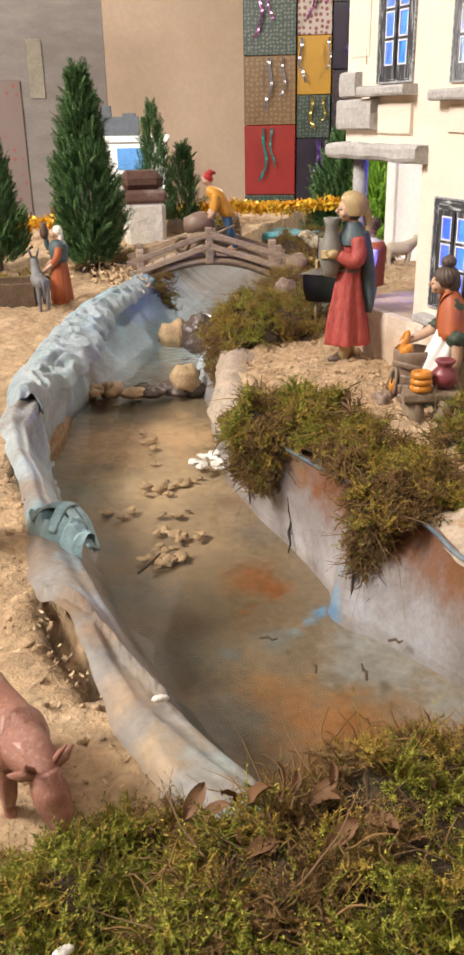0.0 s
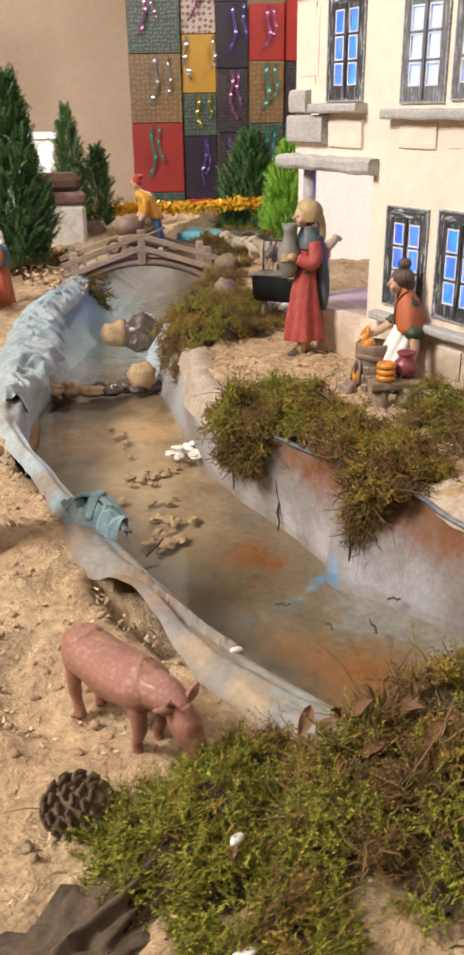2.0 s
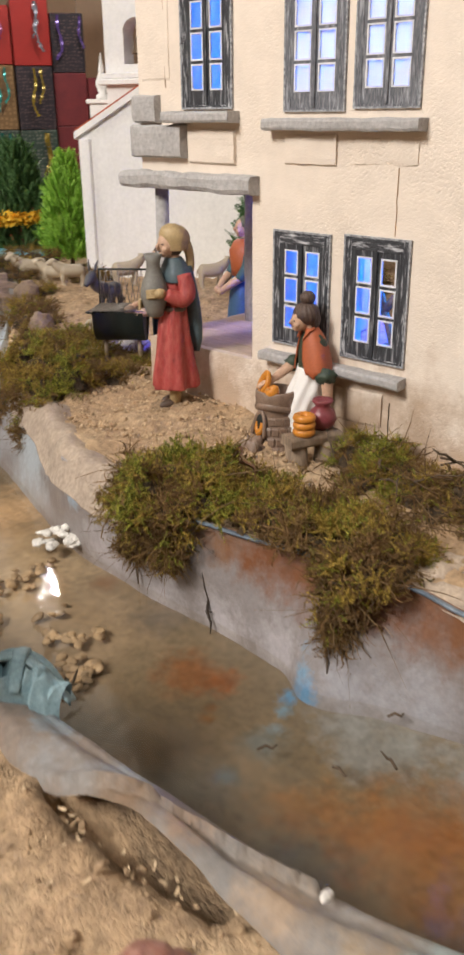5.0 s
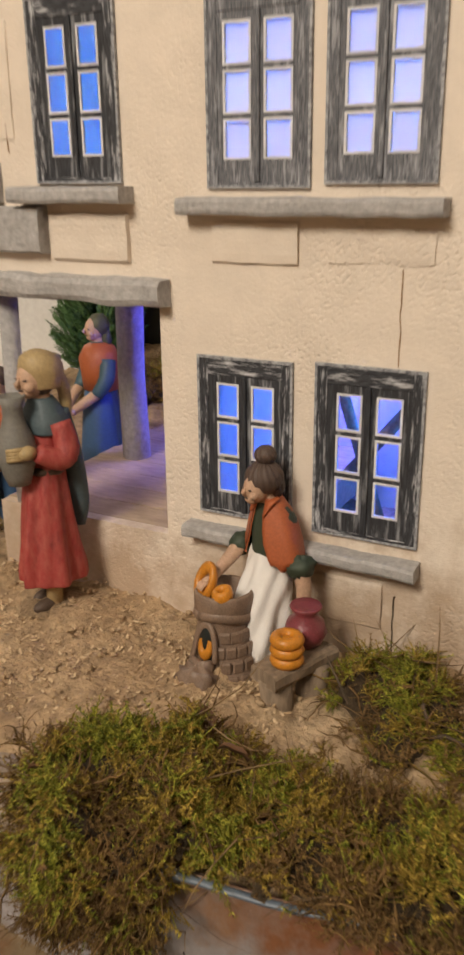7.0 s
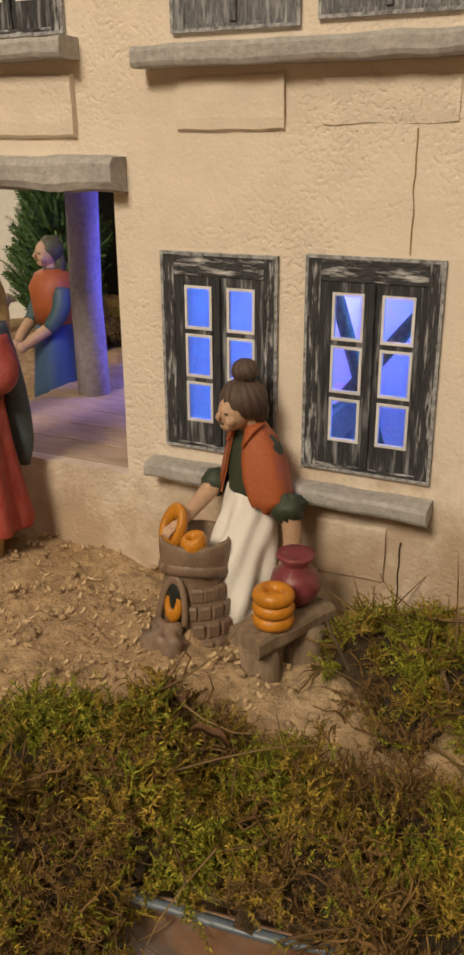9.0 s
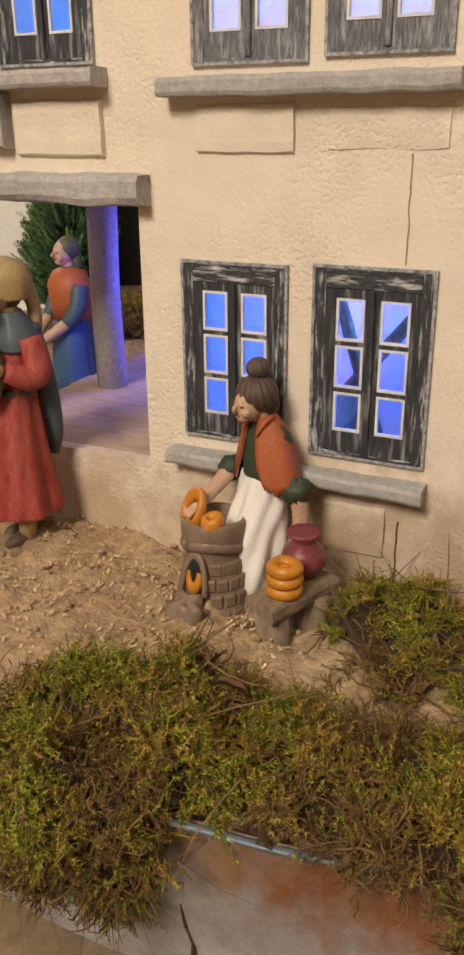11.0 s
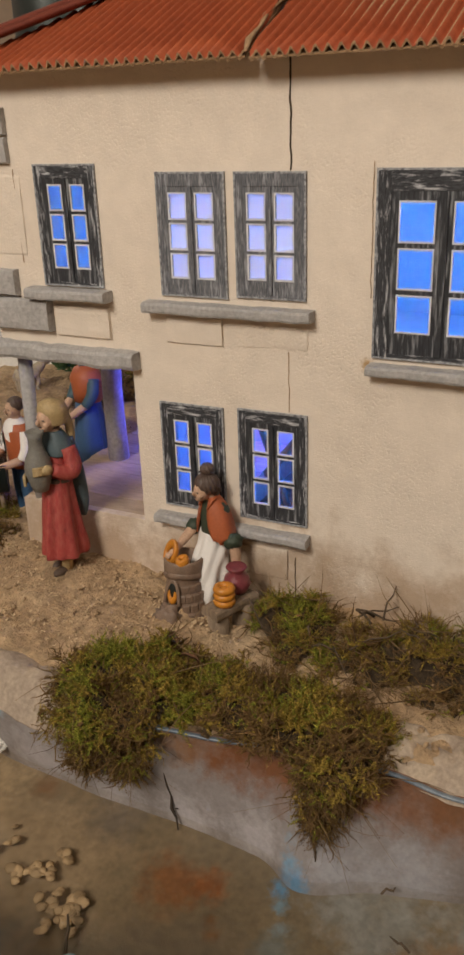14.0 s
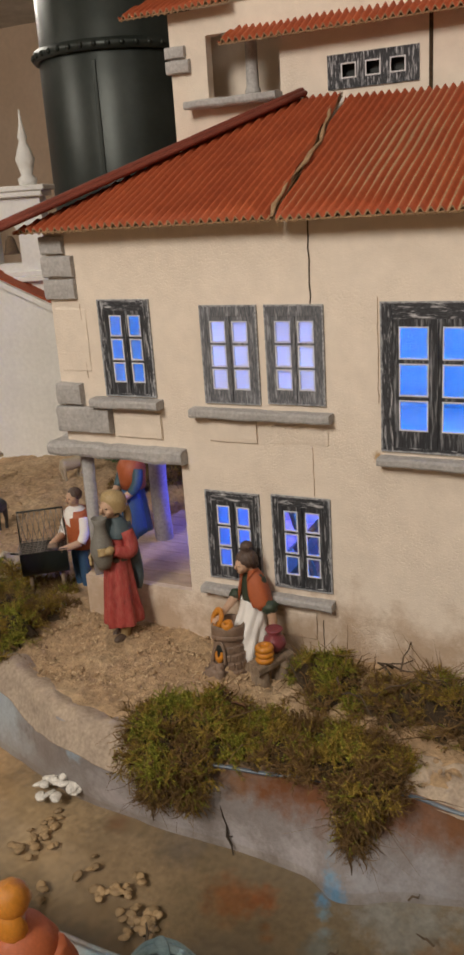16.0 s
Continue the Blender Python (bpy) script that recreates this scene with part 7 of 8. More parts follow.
    for j in range(len(cy) - 1):
        for i in range(len(cx) - 1):
            if H[j:j + 2, i:i + 2].min() > 0.002:
                k = j * len(cx) + i
                cf += [(k, k + 1, k + len(cx) + 1), (k, k + len(cx) + 1, k + len(cx))]
    vs.append(np.array(cv)), fs.append(np.array(cf) + off), sl.append(np.full(len(cf), 3, dtype=np.int32))
    ob = triangles("moss", np.concatenate(vs), np.concatenate(fs), [M["moss_fresh"], M["moss_olive"], M["moss_dry"], M["soil"], M["straw"]], np.concatenate(sl))
    ob.data.polygons.foreach_set("use_smooth", [True] * len(ob.data.polygons))
    return tagged(ob, label, "moss", "patches of moss", "stuff")


LUSH, MIXED, DRY = (0.65, 1.0), (0.05, 0.44), (-0.30, 0.15)
moss("lush yellow-green moss cushion at the front edge", [(0.018, 0.232, 0.050, 0.045, 15, 0.027), (-0.002, 0.255, 0.030, 0.030, 0, 0.020), (0.015, 0.185, 0.035, 0.05, 0, 0.020), (0.075, 0.218, 0.05, 0.045, 0, 0.024), (0.055, 0.262, 0.04, 0.026, -10, 0.015)], LUSH, 5200, 11, (0.0075, 0.0125), base=-0.026, stems=40)
moss("brownish moss and roots by the stream mouth", [(0.125, 0.225, 0.040, 0.035, 0, 0.020), (0.156, 0.195, 0.042, 0.042, 0, 0.022), (0.172, 0.225, 0.050, 0.036, 0, 0.024), (0.105, 0.205, 0.05, 0.04, 0, 0.020), (0.150, 0.246, 0.034, 0.020, 0, 0.014)], (-0.15, 0.22), 3000, 12, (0.0075, 0.0125), base=-0.010, stems=110)
moss("lush green moss heap at the front edge", [(0.215, 0.205, 0.05, 0.045, 0, 0.023), (0.27, 0.210, 0.05, 0.05, 0, 0.025), (0.19, 0.17, 0.06, 0.04, 0, 0.026), (0.245, 0.165, 0.05, 0.05, 0, 0.028), (0.12, 0.165, 0.05, 0.035, 0, 0.026)], LUSH, 5600, 13, (0.0075, 0.0125), base=-0.018, stems=36)
moss("thick olive green moss overhanging the white bank", [(0.332, 0.684, 0.042, 0.045, 0, 0.027), (0.345, 0.640, 0.045, 0.045, 0, 0.025), (0.348, 0.585, 0.042, 0.045, 0, 0.020), (0.350, 0.535, 0.042, 0.040, 0, 0.018), (0.345, 0.485, 0.038, 0.038, 0, 0.019), (0.300, 0.668, 0.030, 0.042, 0, 0.021), (0.312, 0.482, 0.020, 0.032, 0, 0.016)],
     MIXED, 8200, 14, (0.0075, 0.0140), base=-0.004, stems=130,
     hang=((0.290, 0.684, 0.004, -0.048, 0.012, 0.034, 1000), (0.291, 0.645, 0.002, -0.044, 0.012, 0.030, 900), (0.310, 0.486, 0.008, -0.036, 0.011, 0.027, 1100), (0.305, 0.490, -0.010, -0.058, 0.009, 0.017, 600)))
moss("dark green moss along the foot of the house", [(0.470, 0.575, 0.034, 0.040, 0, 0.040), (0.440, 0.560, 0.036, 0.036, 0, 0.026), (0.448, 0.520, 0.040, 0.045, 0, 0.030)], (0.05, 0.34), 2600, 15, (0.0065, 0.012), base=-0.010, stems=70)
moss("dark dry moss and twigs against the house", [(0.456, 0.46, 0.040, 0.05, 0, 0.036), (0.465, 0.40, 0.035, 0.06, 0, 0.034), (0.46, 0.33, 0.035, 0.06, 0, 0.030), (0.425, 0.49, 0.036, 0.045, 0, 0.022), (0.43, 0.42, 0.035, 0.05, 0, 0.022)], DRY, 3200, 25, (0.0065, 0.012), base=-0.010, stems=260)
moss("brownish green moss mound on the stream bank", [(0.425, 0.975, 0.042, 0.05, 0, 0.036), (0.465, 1.04, 0.058, 0.068, 0, 0.040), (0.525, 1.08, 0.058, 0.07, 0, 0.034), (0.50, 0.97, 0.04, 0.045, 0, 0.015), (0.56, 1.0, 0.035, 0.04, 0, 0.012)],
     (0.05, 0.50), 7000, 16, (0.008, 0.014), base=-0.006, stems=99, hang=((0.385, 0.965, 0.01, -0.055, 0.014, 0.05, 700), (0.41, 1.06, 0.0, -0.06, 0.014, 0.06, 600)))
moss("brownish moss beyond the bridge", [(0.61, 1.27, 0.04, 0.05, 0, 0.014), (0.67, 1.38, 0.045, 0.05, 0, 0.014), (0.77, 1.50, 0.04, 0.04, 0, 0.016)], DRY, 1600, 17, (0.009, 0.017), stems=27, coarse=True)
moss("hanging brown moss under the bridge end", [(0.505, 1.585, 0.02, 0.025, 0, 0.02)], DRY, 250, 18, (0.010, 0.018), stems=4, coarse=True, hang=((0.505, 1.565, -0.03, -0.125, 0.03, 0.030, 1300),))
moss("patchy green moss around the pool", [(0.90, 1.80, 0.07, 0.09, 0, 0.035), (0.82, 2.08, 0.05, 0.06, 0, 0.05), (1.02, 1.88, 0.08, 0.05, 0, 0.03), (0.98, 1.60, 0.05, 0.05, 0, 0.02)], DRY, 3000, 19, (0.011, 0.02), stems=18, coarse=True)
moss("dark moss heap behind the porch", [(1.0, 1.10, 0.06, 0.05, 0, 0.05), (1.08, 1.05, 0.07, 0.06, 0, 0.07), (0.95, 1.14, 0.03, 0.03, 0, 0.02)], DRY, 2200, 20, (0.010, 0.018), stems=18, coarse=True)
moss("low dark moss at the far left bank", [(0.27, 1.62, 0.05, 0.04, 0, 0.02), (0.44, 1.78, 0.06, 0.04, 0, 0.02), (0.52, 1.83, 0.05, 0.05, 0, 0.02), (0.19, 1.66, 0.05, 0.04, 0, 0.02)], DRY, 1600, 21, (0.010, 0.018), stems=9, coarse=True)

# ---------------------------------------------------------------- stones
def stone(name, c, r, material, label, category, seed, group="", yaw=0.0, rough=0.28):
    return solid(name, Shape().ball((0, 0, 0), r, 0, 22, 14, rough=rough, freq=2.3, seed=seed), material, label, category, pose(*c, 0, 0, yaw), group)


TANROCK, DARKROCK = mat("tan_rock", (0.45, 0.31, 0.17), (0.36, 0.24, 0.13), 40, 0.7, 0.7, 120, 0.0015), mat("wet_dark_rock", (0.07, 0.05, 0.045), (0.11, 0.075, 0.06), 30, 0.25, 0.7, 90, 0.002)
stone("rock", (0.374, 1.082, -0.072), (0.021, 0.020, 0.020), TANROCK, "angular tan rock in the dam across stream", "rock", 1.0, "dam stones", 20)
stone("rock", (0.46, 1.375, -0.085), (0.030, 0.024, 0.026), TANROCK, "rounded tan rock standing in the water", "rock", 2.0)
stone("rock", (0.495, 1.345, -0.08), (0.034, 0.030, 0.034), DARKROCK, "wet dark rock standing in the water", "rock", 3.0)
stone("rock", (0.482, 1.32, -0.088), (0.022, 0.02, 0.018), DARKROCK, "small wet dark rock in the water", "rock", 4.0)
g = np.random.default_rng(3)
for k in range(15):
    t = k / 14
    p = np.array((0.235, 1.14)) * (1 - t) + np.array((0.385, 1.075)) * t + g.normal(0, 0.008, 2)
    big = t > 0.5
    stone("rock", (p[0], p[1], -0.088 + 0.004 * (t < 0.4)), tuple(g.uniform(0.011, 0.018, 3) * np.array((1.3, 0.9, 0.6))), DARKROCK if big else TANROCK, "wet dark stone in the low dam across stream" if big else "tan stone in the low dam across stream", "rock", 20.0 + k, "dam stones", g.uniform(0, 180))
for k in range(30):
    o = g.normal(0, 1, 2)
    p = np.array((0.312, 0.809)) + o * (0.0095, 0.0135)
    stone("stone", (p[0], p[1], -0.090 + 0.012 * math.exp(-o @ o / 2) + 0.003 * g.uniform()), tuple(g.uniform(0.0026, 0.0064, 3) * np.array((1.3, 1, 0.6))), M["white_stone"], "small white stone at the water's edge", "stone", 40.0 + k, "white stones", g.uniform(0, 180), 0.3)
protos = [Shape().ball((0, 0, 0), (1, 0.8, 0.36), 0, 10, 6, rough=0.3, freq=2, seed=60.0 + k) for k in range(4)]
pebs = []
CL = [(0.196, 0.644, 0.013, 0.015, 32), (0.228, 0.678, 0.012, 0.012, 11), (0.208, 0.702, 0.014, 0.014, 7), (0.236, 0.795, 0.022, 0.014, 18), (0.272, 0.80, 0.014, 0.008, 8), (0.272, 0.93, 0.012, 0.032, 13), (0.19, 0.755, 0.010, 0.014, 5), (0.232, 0.728, 0.014, 0.012, 4)]
base_ob = {}
for cx, cy, sx, sy, n in CL:
    for _ in range(n):
        x, y = cx + g.normal(0, sx * 0.7), cy + g.normal(0, sy * 0.7)
        k = int(g.integers(0, 4))
        s_ = g.uniform(0.0034, 0.0062)
        if k not in base_ob:
            ob = solid("pebble", protos[k], M["pebble"], "small tan pebble lying on the stream bed", "pebble", group="pebbles in the stream")
            base_ob[k] = ob
            o = ob
        else:
            o = tagged(new("pebble", base_ob[k].data), "small tan pebble lying on the stream bed", "pebble", "pebbles in the stream")
        o.matrix_basis = pose(x, y, BED + 0.0015, g.normal(0, 12), g.normal(0, 12), g.uniform(0, 360)) @ Matrix.Scale(float(s_), 4)

# blue cloth bunched along the rim: a strip of sharp crossing folds
def folded(name, line, widths, height, seed, label, steps=18, across=24, freq=30.0, amp=0.024):
    L = smooth_line([(*p, w) for p, w in zip(line, widths)], steps)
    s = Shape()
    n = across
    for i, r in enumerate(L):
        a_, b_ = L[max(i - 1, 0)], L[min(i + 1, len(L) - 1)]
        d = Vector((b_[0] - a_[0], b_[1] - a_[1], 0)).normalized()
        o = Vector((-d.y, d.x, 0))
        for k in range(n + 1):
            u = 2 * k / n - 1
            p = Vector((r[0], r[1], r[2])) + o * (u * r[3])
            q = Vector((p.x, p.y, seed)) * freq
            f1, f2 = 1 - 2.4 * abs(noise.noise(q)), 1 - 2.4 * abs(noise.noise(q * 1.9 + Vector((4, 7, 1))))
            bump_ = max(0.0, 1 - u * u) ** 0.5
            p.z += height * bump_ * (0.5 + 0.40 * f1) + amp * 0.34 * f2 * bump_ - 0.006 * (1 - bump_)
            p += Vector((noise.noise(q * 1.3 + Vector((2, 0, 9))), noise.noise(q * 1.3 + Vector((8, 3, 0))), 0)) * amp * (0.30 + 0.25 * abs(u))
            s.v.append(tuple(p))
    for i in range(len(L) - 1):
        for k in range(n):
            a_, b_ = i * (n + 1) + k, (i + 1) * (n + 1) + k
            for t in ((a_, a_ + 1, b_ + 1), (a_, b_ + 1, b_)) if (i + k) % 2 else ((a_, a_ + 1, b_), (a_ + 1, b_ + 1, b_)):
                s.f.append(t), s.m.append(0), s.s.append(True)
    return solid(name, s, M["knot"], label, "cloth", group="bunched cloth")


folded("cloth_fold", [(0.128, 0.87, -0.018), (0.146, 0.93, -0.016), (0.178, 1.0, -0.018), (0.212, 1.08, -0.018), (0.245, 1.16, -0.020), (0.285, 1.25, -0.022), (0.330, 1.35, -0.024)], (0.014, 0.024, 0.034, 0.040, 0.038, 0.034, 0.02), 0.020, 1.0, "crumpled grey-blue cloth bunched on the stream rim")
folded("cloth_fold", [(0.325, 1.335, -0.024), (0.375, 1.43, -0.026), (0.43, 1.52, -0.028), (0.485, 1.60, -0.032)], (0.02, 0.03, 0.03, 0.02), 0.014, 2.0, "crumpled grey-blue cloth bunched on the stream rim")
TEALCLOTH = mat("teal_cloth", (0.22, 0.34, 0.38), (0.32, 0.43, 0.46), 60, 0.6, 0.5, 120, 0.0015, c3=(0.12, 0.22, 0.26), fine=0.15)
kn = folded("cloth_knot", [(0.078, 0.574, -0.010), (0.090, 0.564, -0.006), (0.100, 0.546, -0.006), (0.107, 0.526, -0.014)], (0.008, 0.013, 0.013, 0.006), 0.012, 3.0, "knotted teal-blue cloth end on the stream rim", 20, 26, 95.0, 0.010)
kn.data.materials[0] = TEALCLOTH
for line, r in (([(0.078, 0.570, -0.004), (0.090, 0.566, 0.007), (0.102, 0.550, 0.006), (0.109, 0.526, -0.012)], 0.0052), ([(0.086, 0.580, -0.006), (0.099, 0.568, 0.006), (0.111, 0.552, 0.001), (0.114, 0.530, -0.016)], 0.0046), ([(0.086, 0.545, -0.004), (0.096, 0.553, 0.009), (0.106, 0.563, 0.006), (0.112, 0.566, -0.006)], 0.0050)):
    tw = smooth_line(line, 6)
    part("cloth_roll", Shape().tube(tw, [r * (1.0 - 0.35 * abs(2 * i / (len(tw) - 1) - 1)) for i in range(len(tw))], 9, 0, 0.4, up=(0.3, 0.2, 1)), TEALCLOTH, kn)

# crumpled sandy packing paper above the right bank
kp = folded("crumpled_paper", [(0.362, 0.492, -0.010), (0.360, 0.462, -0.006), (0.355, 0.425, -0.004), (0.350, 0.385, -0.004), (0.365, 0.33, -0.006)], (0.012, 0.024, 0.030, 0.030, 0.022), 0.008, 5.0, "crumpled sandy packing paper lying on the bank", 16, 20, 34.0, 0.012)
kp.data.materials[0] = KRAFT

# ---------------------------------------------------------------- loose litter
g = np.random.default_rng(9)
def scatter(name, label, category, boxes, tmpl, size, material, lift=0.001, flat=True):
    P = []
    for xa, xb, ya, yb, n in boxes:
        for _ in range(n):
            x, y = g.uniform(xa, xb), g.uniform(ya, yb)
            z = on_ground(x, y)
            if z > -0.06:
                P.append((x, y, z + lift))
    P = np.array(P)
    U = np.stack([g.normal(0, 0.3, len(P)), g.normal(0, 0.3, len(P)), np.ones(len(P))], 1)
    v, f = sow(tmpl, P, U, g.uniform(size[0], size[1], len(P)), g, 0.25)
    return tagged(triangles(name, v, f, material), label, category, kind="stuff")


chips = [chip(g) for _ in range(8)]


def clod(rng):
    s = Shape().ball((0, 0, 0), (1, 0.8, 0.6), 0, 5, 4, rough=0.6, freq=2.0, seed=float(rng.uniform(0, 50)))
    f = []
    for q in s.f:
        f += [(q[0], q[1], q[2]), (q[0], q[2], q[3])]
    return np.array(s.v), np.array(f)


scatter("sand_clods", "clods of tan sand strewn over the ground", "sand", ((-0.2, 0.09, 0.2, 1.3, 1800), (0.36, 0.52, 0.60, 0.95, 300), (0.52, 1.1, 0.9, 1.6, 700), (0.3, 0.5, 0.4, 0.55, 150)), [clod(g) for _ in range(6)], (0.0010, 0.0038), M["sand"], 0.0)
scatter("sand_clods", "coarse clods of tan sand on the terrace", "sand", ((0.37, 0.50, 0.66, 0.93, 200),), [clod(g) for _ in range(6)], (0.0012, 0.0042), M["sand"], -0.0006)
scatter("sawdust", "pale wood chips strewn over the sand", "wood chips", ((-0.2, 0.09, 0.2, 1.2, 2200), (0.36, 0.52, 0.62, 0.93, 1700), (0.55, 1.1, 0.9, 1.6, 900), (0.15, 0.3, 1.1, 1.4, 250)), chips, (0.002, 0.0055), M["shavings"])
P = np.stack([g.normal(0.435, 0.022, 420), g.normal(1.62, 0.05, 420), -0.028 + np.abs(g.normal(0, 0.010, 420))], 1)
v, f = sow(chips, P, np.tile((0.0, 0.0, 1.0), (420, 1)), g.uniform(0.008, 0.016, 420), g, 0.8)
tagged(triangles("shavings_heap", v, f, M["shavings"]), "heap of pale curly wood shavings by the bridge", "wood shavings", kind="stuff")
for x, y, z, p2, r in ((0.301, 0.700, -0.045, (0.300, 0.694, -0.085), 0.0012), (0.298, 0.497, -0.045, (0.293, 0.489, -0.074), 0.001), (0.165, 0.62, -0.092, (0.19, 0.635, -0.086), 0.0013), (0.26, 0.41, -0.088, (0.265, 0.425, -0.086), 0.001), (0.235, 0.44, -0.088, (0.232, 0.427, -0.085), 0.001), (0.295, 0.44, -0.085, (0.302, 0.432, -0.082), 0.001), (0.216, 0.485, -0.0885, (0.227, 0.478, -0.0875), 0.0009)):
    a_, b_ = Vector((x, y, z)), Vector(p2)
    solid("twig", Shape().tube([a_, a_.lerp(b_, 0.4) + Vector((0.002, 0.001, 0)), a_.lerp(b_, 0.7) - Vector((0.001, 0.002, 0)), b_], (r, r * 1.1, r, r * 0.5), 6, 0), M["bark"], "thin dark twig at the stream edge", "twig", group="twigs")
BLACKTWIG = mat("blackened_twig", (0.032, 0.022, 0.016), (0.05, 0.035, 0.025), 60, 0.8, 0.6, 200, 0.0006)
s = Shape().tube([(0.305, 0.622, -0.036), (0.304, 0.620, -0.048), (0.304, 0.618, -0.060), (0.305, 0.615, -0.070), (0.302, 0.614, -0.080), (0.302, 0.610, -0.089), (0.298, 0.607, -0.096)], (0.0004, 0.0007, 0.0009, 0.0011, 0.0014, 0.0010, 0.0005), 7, 0)
s.tube([(0.302, 0.614, -0.080), (0.303, 0.609, -0.079)], (0.0007, 0.0004), 6, 0)
solid("twig", s, BLACKTWIG, "crooked dark twig hanging from moss down the bank", "twig", group="twigs")
g2 = np.random.default_rng(21)
for k in range(22):                                  # dark sticks in the moss along the house
    x, y = g2.uniform(0.42, 0.495), g2.uniform(0.34, 0.60)
    a_ = Vector((x, y, 0.012 + 0.012 * g2.uniform()))
    b_ = a_ + Vector((g2.normal(0, 0.022), g2.normal(0, 0.028), g2.uniform(-0.006, 0.018)))
    r = g2.uniform(0.0005, 0.0011)
    solid("twig", Shape().tube([a_, a_.lerp(b_, 0.4) + Vector((0.002, 0.002, 0.001)), a_.lerp(b_, 0.7) - Vector((0.002, 0.001, 0)), b_], (r * 1.3, r * 1.1, r, r * 0.5), 6, 0), M["bark"], "thin dark stick poking out of the moss", "twig", group="twigs")
# dry leaves, most of them in the brown litter by the stream mouth
litter = tuple((g2.uniform(0.085, 0.175), g2.uniform(0.205, 0.252), g2.uniform(0.004, 0.013), g2.uniform(0, 360), g2.uniform(10, 75)) for _ in range(9))
for x, y, z, yaw, tilt in litter + ((0.355, 0.655, 0.017, 20, 25), (0.36, 0.615, 0.020, 110, 30), (0.015, 0.205, 0.001, 60, 20), (0.125, 0.235, 0.006, 10, 35), (0.402, 0.672, 0.004, 80, 60), (0.098, 0.244, 0.012, 200, 70), (0.078, 0.250, 0.004, 35, 40), (0.103, 0.238, 0.014, 300, 85), (0.118, 0.246, 0.010, 95, 80), (0.135, 0.236, 0.012, 60, 55), (0.312, 0.700, 0.018, 150, 30), (0.370, 0.640, 0.022, 60, 20)):
    s = Shape()
    vs = []
    for i in range(9):
        t = i / 8
        w = 0.0048 * math.sin(math.pi * t) ** 0.8 + 0.0002
        z_ = 0.005 * math.sin(2.8 * t) + 0.001 * math.sin(9 * t)
        vs += [(0.022 * t, -w, z_ + 0.0026), (0.022 * t, 0.0006 * math.sin(7 * t), z_), (0.022 * t, w * 0.8, z_ + 0.0030)]
    fs = [(3 * i + k, 3 * i + k + 1, 3 * i + k + 4, 3 * i + k + 3) for i in range(8) for k in range(2)]
    n_ = len(vs)
    s.add(vs + [(a_, b_, c_ - 0.0004) for a_, b_, c_ in vs], fs + [tuple(q + n_ for q in f_[::-1]) for f_ in fs], 0, True)
    solid("dry_leaf", s, M["leaf_dry"], "curled brown dry leaf lying on moss", "leaf", pose(x, y, z, tilt * 0.4, -tilt * 0.6, yaw) @ Matrix.Scale(0.42 + 0.38 * math.sin(1000 * (x + y)) ** 2, 4), "dry leaves")
# white shells
for x, y, z, yaw in ((0.022, 0.212, 0.004, 30), (0.0, 0.170, -0.003, 160), (0.099, 0.344, -0.008, 10)):
    solid("shell_fragment", Shape().ball((0, 0, 0), (0.0048, 0.0024, 0.0016), 0, 12, 7, rough=0.4), M["white_stone"], "small white shell fragment lying on moss", "shell", pose(x, y, z, 10, 15, yaw), "shells")
# pine cone at the front
cone = thing("pine_cone", "dark grey-brown pine cone lying in the sand", "pine cone", pose(-0.024, 0.281, -0.013, 55, 0, 30) @ Matrix.Scale(0.95, 4))
part("core", Shape().lathe([(0.002, -0.02), (0.010, -0.012), (0.012, 0), (0.009, 0.012), (0.002, 0.022)], 12, 0), M["darkwood"], cone)
for k in range(70):
    t = k / 70
    a_ = k * 2.399
    r = 0.013 * math.sin(math.pi * (0.12 + 0.8 * t)) + 0.001
    part("scale", Shape().box((r * math.cos(a_), r * math.sin(a_), -0.018 + 0.038 * t), (0.007, 0.006, 0.0018), 0, 0.0007, turned(0, -35, math.degrees(a_))), M["darkwood"], cone)

# ---------------------------------------------------------------- far corner: hut, pool, tinsel, trough
hut = thing("thatched_hut", "small square white hut with brown speckled roof", "hut", pose(0.640, 2.11, -0.035, 0, 0, -12))
part("wall", Shape().box((0, 0, 0.052), (0.098, 0.09, 0.106), 0, 0.010), mat("rough_white_plaster", (0.74, 0.71, 0.66), (0.60, 0.57, 0.52), 30, 0.9, 1.0, 60, 0.006, fine=0.15), hut)
SPECKLED = mat("brown_roof", (0.12, 0.06, 0.04), (0.16, 0.09, 0.07), 60, 0.6, 0.8, 200, 0.002, c3=(0.30, 0.24, 0.22))
part("roof_band", Shape().box((0, 0, 0.118), (0.104, 0.096, 0.030), 0, 0.007), SPECKLED, hut, "dark brown speckled roof band")
part("roof", Shape().box((-0.004, 0.006, 0.152), (0.100, 0.086, 0.046), 0, 0.016), mat("dark_thatch", (0.085, 0.040, 0.026), (0.12, 0.062, 0.045), 60, 0.8, 0.8, 160, 0.003), hut, "rounded dark brown thatch")
pool = thing("pool_tray", "shallow turquoise tray holding water at the back", "tray", pose(1.13, 2.22, -0.07, 0, 0, 30))
part("tray", Shape().box((0, 0, 0.012), (0.14, 0.30, 0.024), 0, 0.006), mat("turquoise_paint", (0.12, 0.42, 0.52), None, 10, 0.35, 0.1), pool)
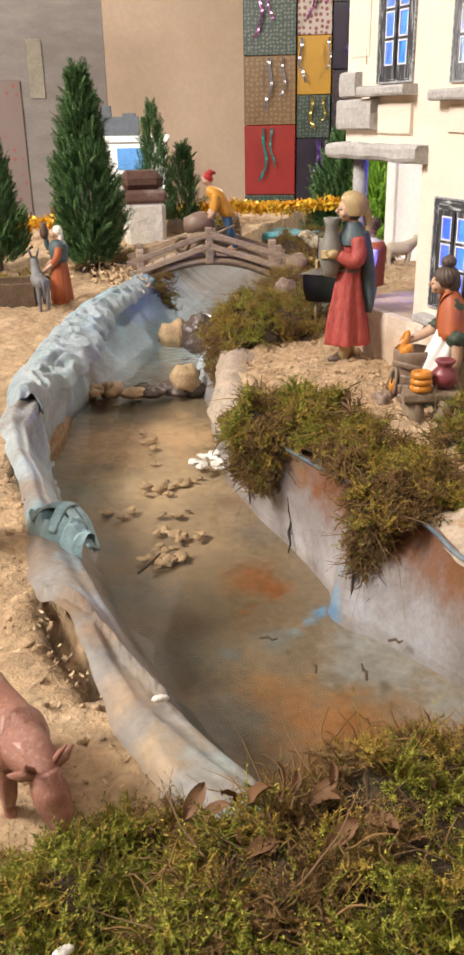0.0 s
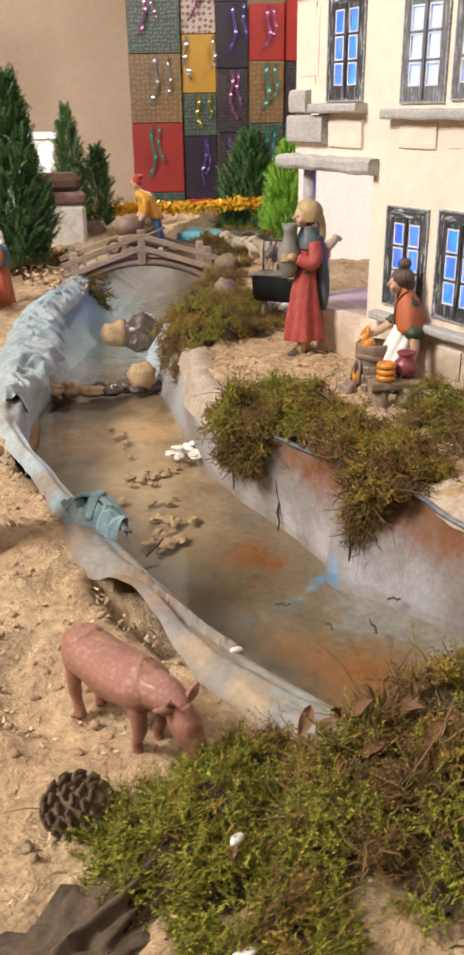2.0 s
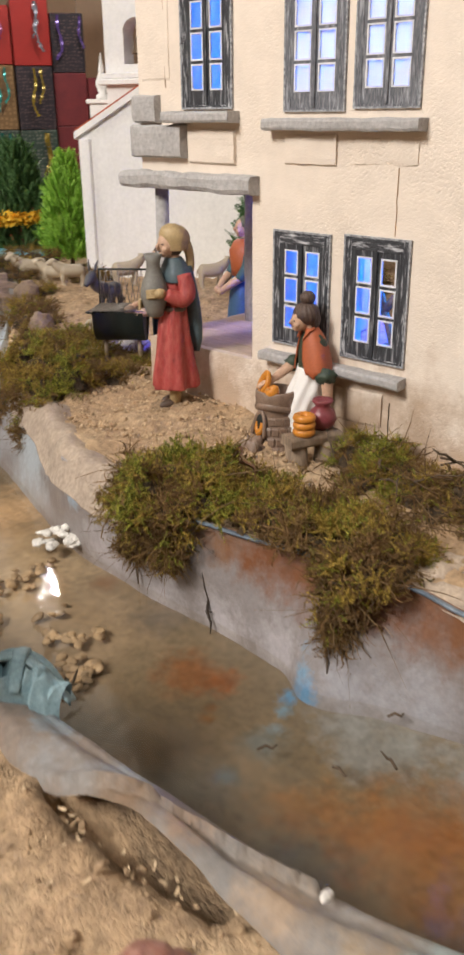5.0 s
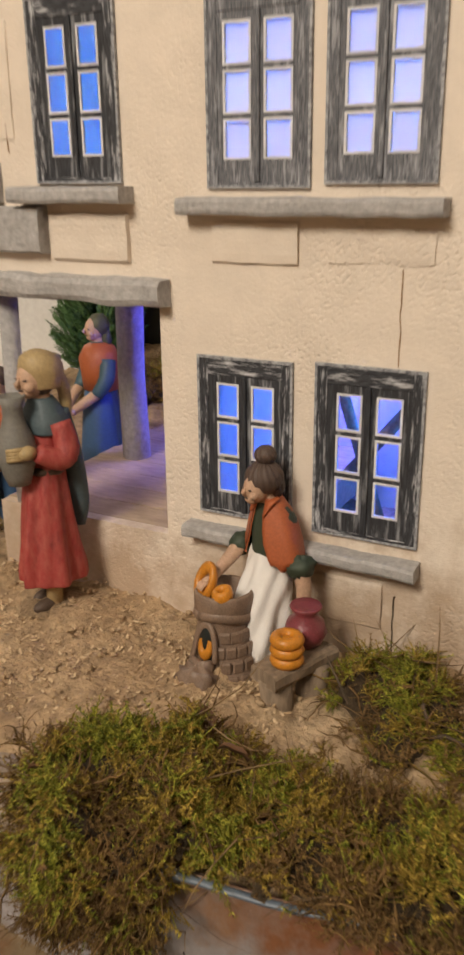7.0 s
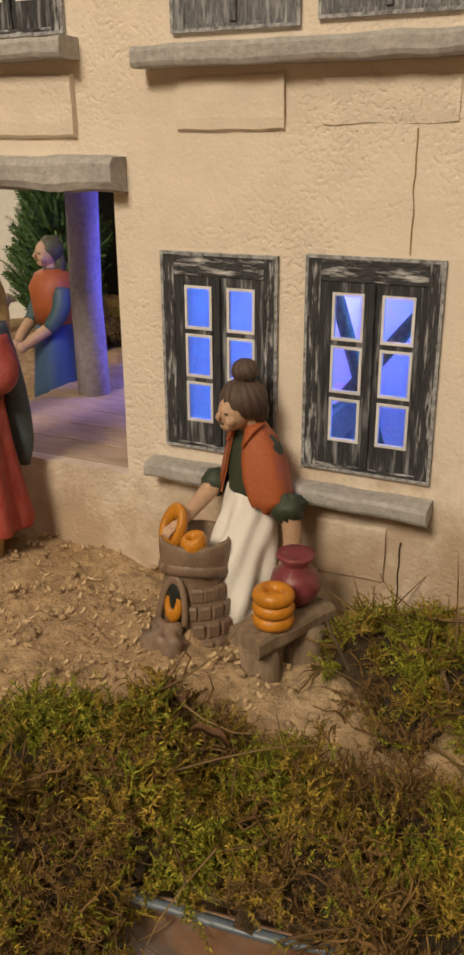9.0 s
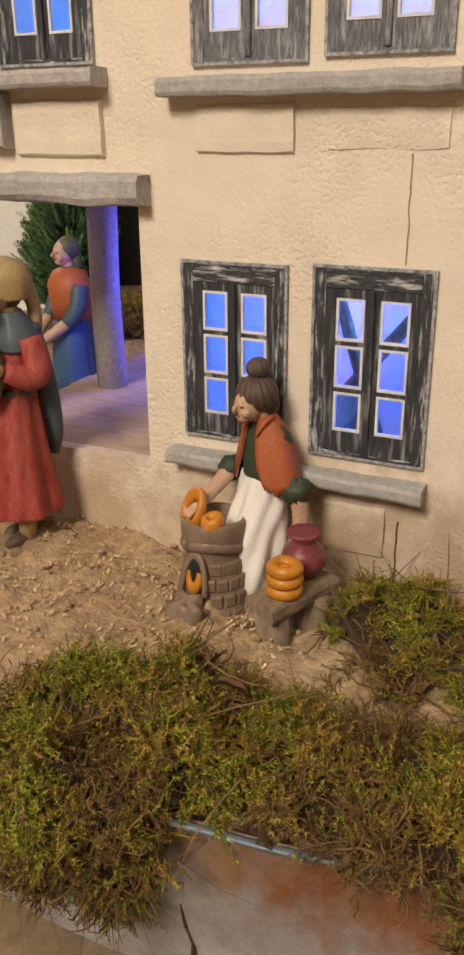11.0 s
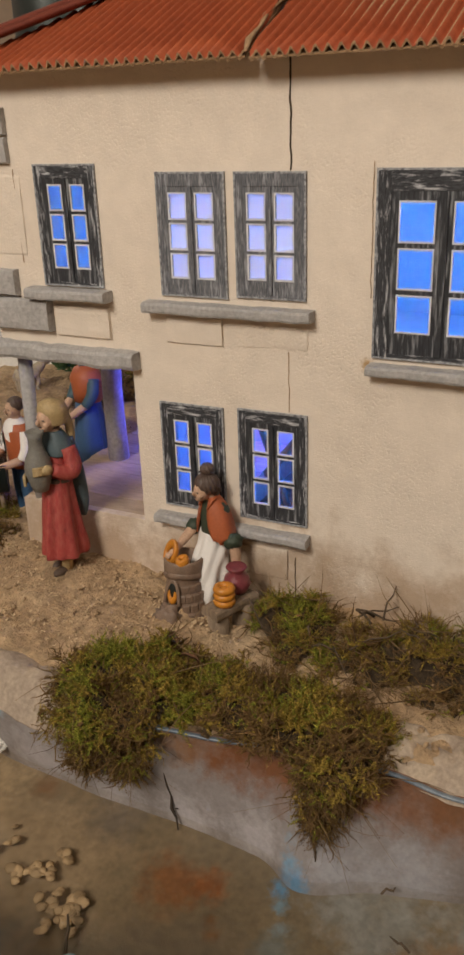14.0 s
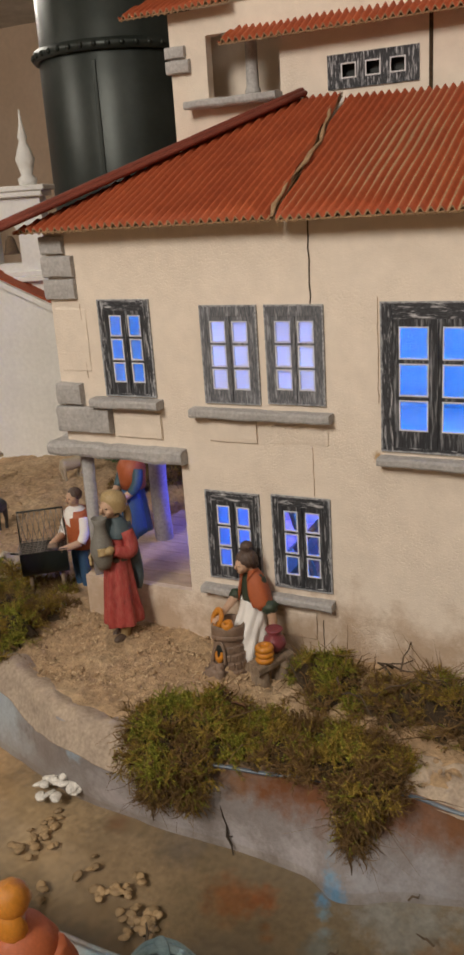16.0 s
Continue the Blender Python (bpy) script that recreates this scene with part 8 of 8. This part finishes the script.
def garland(pts, seed, n):
    gg = np.random.default_rng(seed)
    L = smooth_line(pts, 12)
    c = L[gg.integers(0, len(L), n)] + gg.normal(0, 0.008, (n, 3)) + (0, 0, 0.010)
    v, f = sow([chip(gg) for _ in range(5)], c, gg.normal(0, 1, (n, 3)), gg.uniform(0.010, 0.020, n), gg, 0.3)
    v2 = v.copy()
    return tagged(triangles("tinsel_garland", np.concatenate([v, v2 + (0.0012, 0.0008, 0.001)]), np.concatenate([f, f + len(v)]), M["tinsel"]), "shiny gold tinsel garland along the platform edge", "garland", kind="stuff")


garland([(0.62, 2.36, 0.0), (0.78, 2.38, 0.0), (0.95, 2.37, 0.008), (1.1, 2.36, 0.0), (1.25, 2.32, 0.006), (1.4, 2.3, 0.0)], 1, 2600)
garland([(0.30, 2.30, -0.01), (0.42, 2.33, 0.0), (0.55, 2.36, -0.01), (0.70, 2.40, 0.0)], 2, 1100)
tr = thing("wooden_trough", "low dark wooden trough standing on the sand", "trough", pose(0.185, 1.50, -0.035, 0, 0, -20))
for yy in (-0.035, 0.035):
    part("board", Shape().box((0, yy, 0.024), (0.15, 0.006, 0.045), 0, 0.001), M["darkwood"], tr)
part("board", Shape().box((0, 0, 0.006), (0.15, 0.07, 0.006), 0, 0.001), M["darkwood"], tr)
solid("gift_box", Shape().box((0, 0, 0.04), (0.06, 0.06, 0.08), 0, 0.006), WRAP["red"], "small plain red wrapped box behind the trees", "gift box", pose(0.50, 2.36, -0.03, 0, 0, 15))
for k, (x, y, r) in enumerate(((0.86, 2.20, 0.035), (0.93, 2.26, 0.03), (0.72, 1.86, 0.028), (0.74, 1.48, 0.022), (0.76, 2.22, 0.03), (0.60, 1.24, 0.02))):
    stone("rock", (x, y, on_ground(x, y) + r * 0.4), (r, r * 0.8, r * 0.9), M["rock"], "rough tan rock lying on the sand", "rock", 80.0 + k, "bank rocks", 40.0 * k)
# white limestone pieces beside the grill
for k, (x, y, r) in enumerate(((0.56, 1.06, 0.024), (0.60, 1.04, 0.02), (0.53, 1.09, 0.016), (0.515, 0.955, 0.008), (0.505, 0.975, 0.006))):
    stone("stone", (x, y, on_ground(x, y) + r * 0.25), (r * 1.2, r, r * 0.6), M["white_stone"], "pale limestone piece on the sand", "stone", 90.0 + k, "white stones", 50.0 * k, 0.35)
# dark bark piece in the near sand
solid("bark_piece", Shape().ball((0, 0, 0), (0.062, 0.024, 0.014), 0, 60, 30, rough=0.7, freq=5.0, seed=5.0), M["bark"], "dark crumbling bark piece lying on sand", "bark", pose(-0.052, 0.212, -0.022, 0, 0, 15))
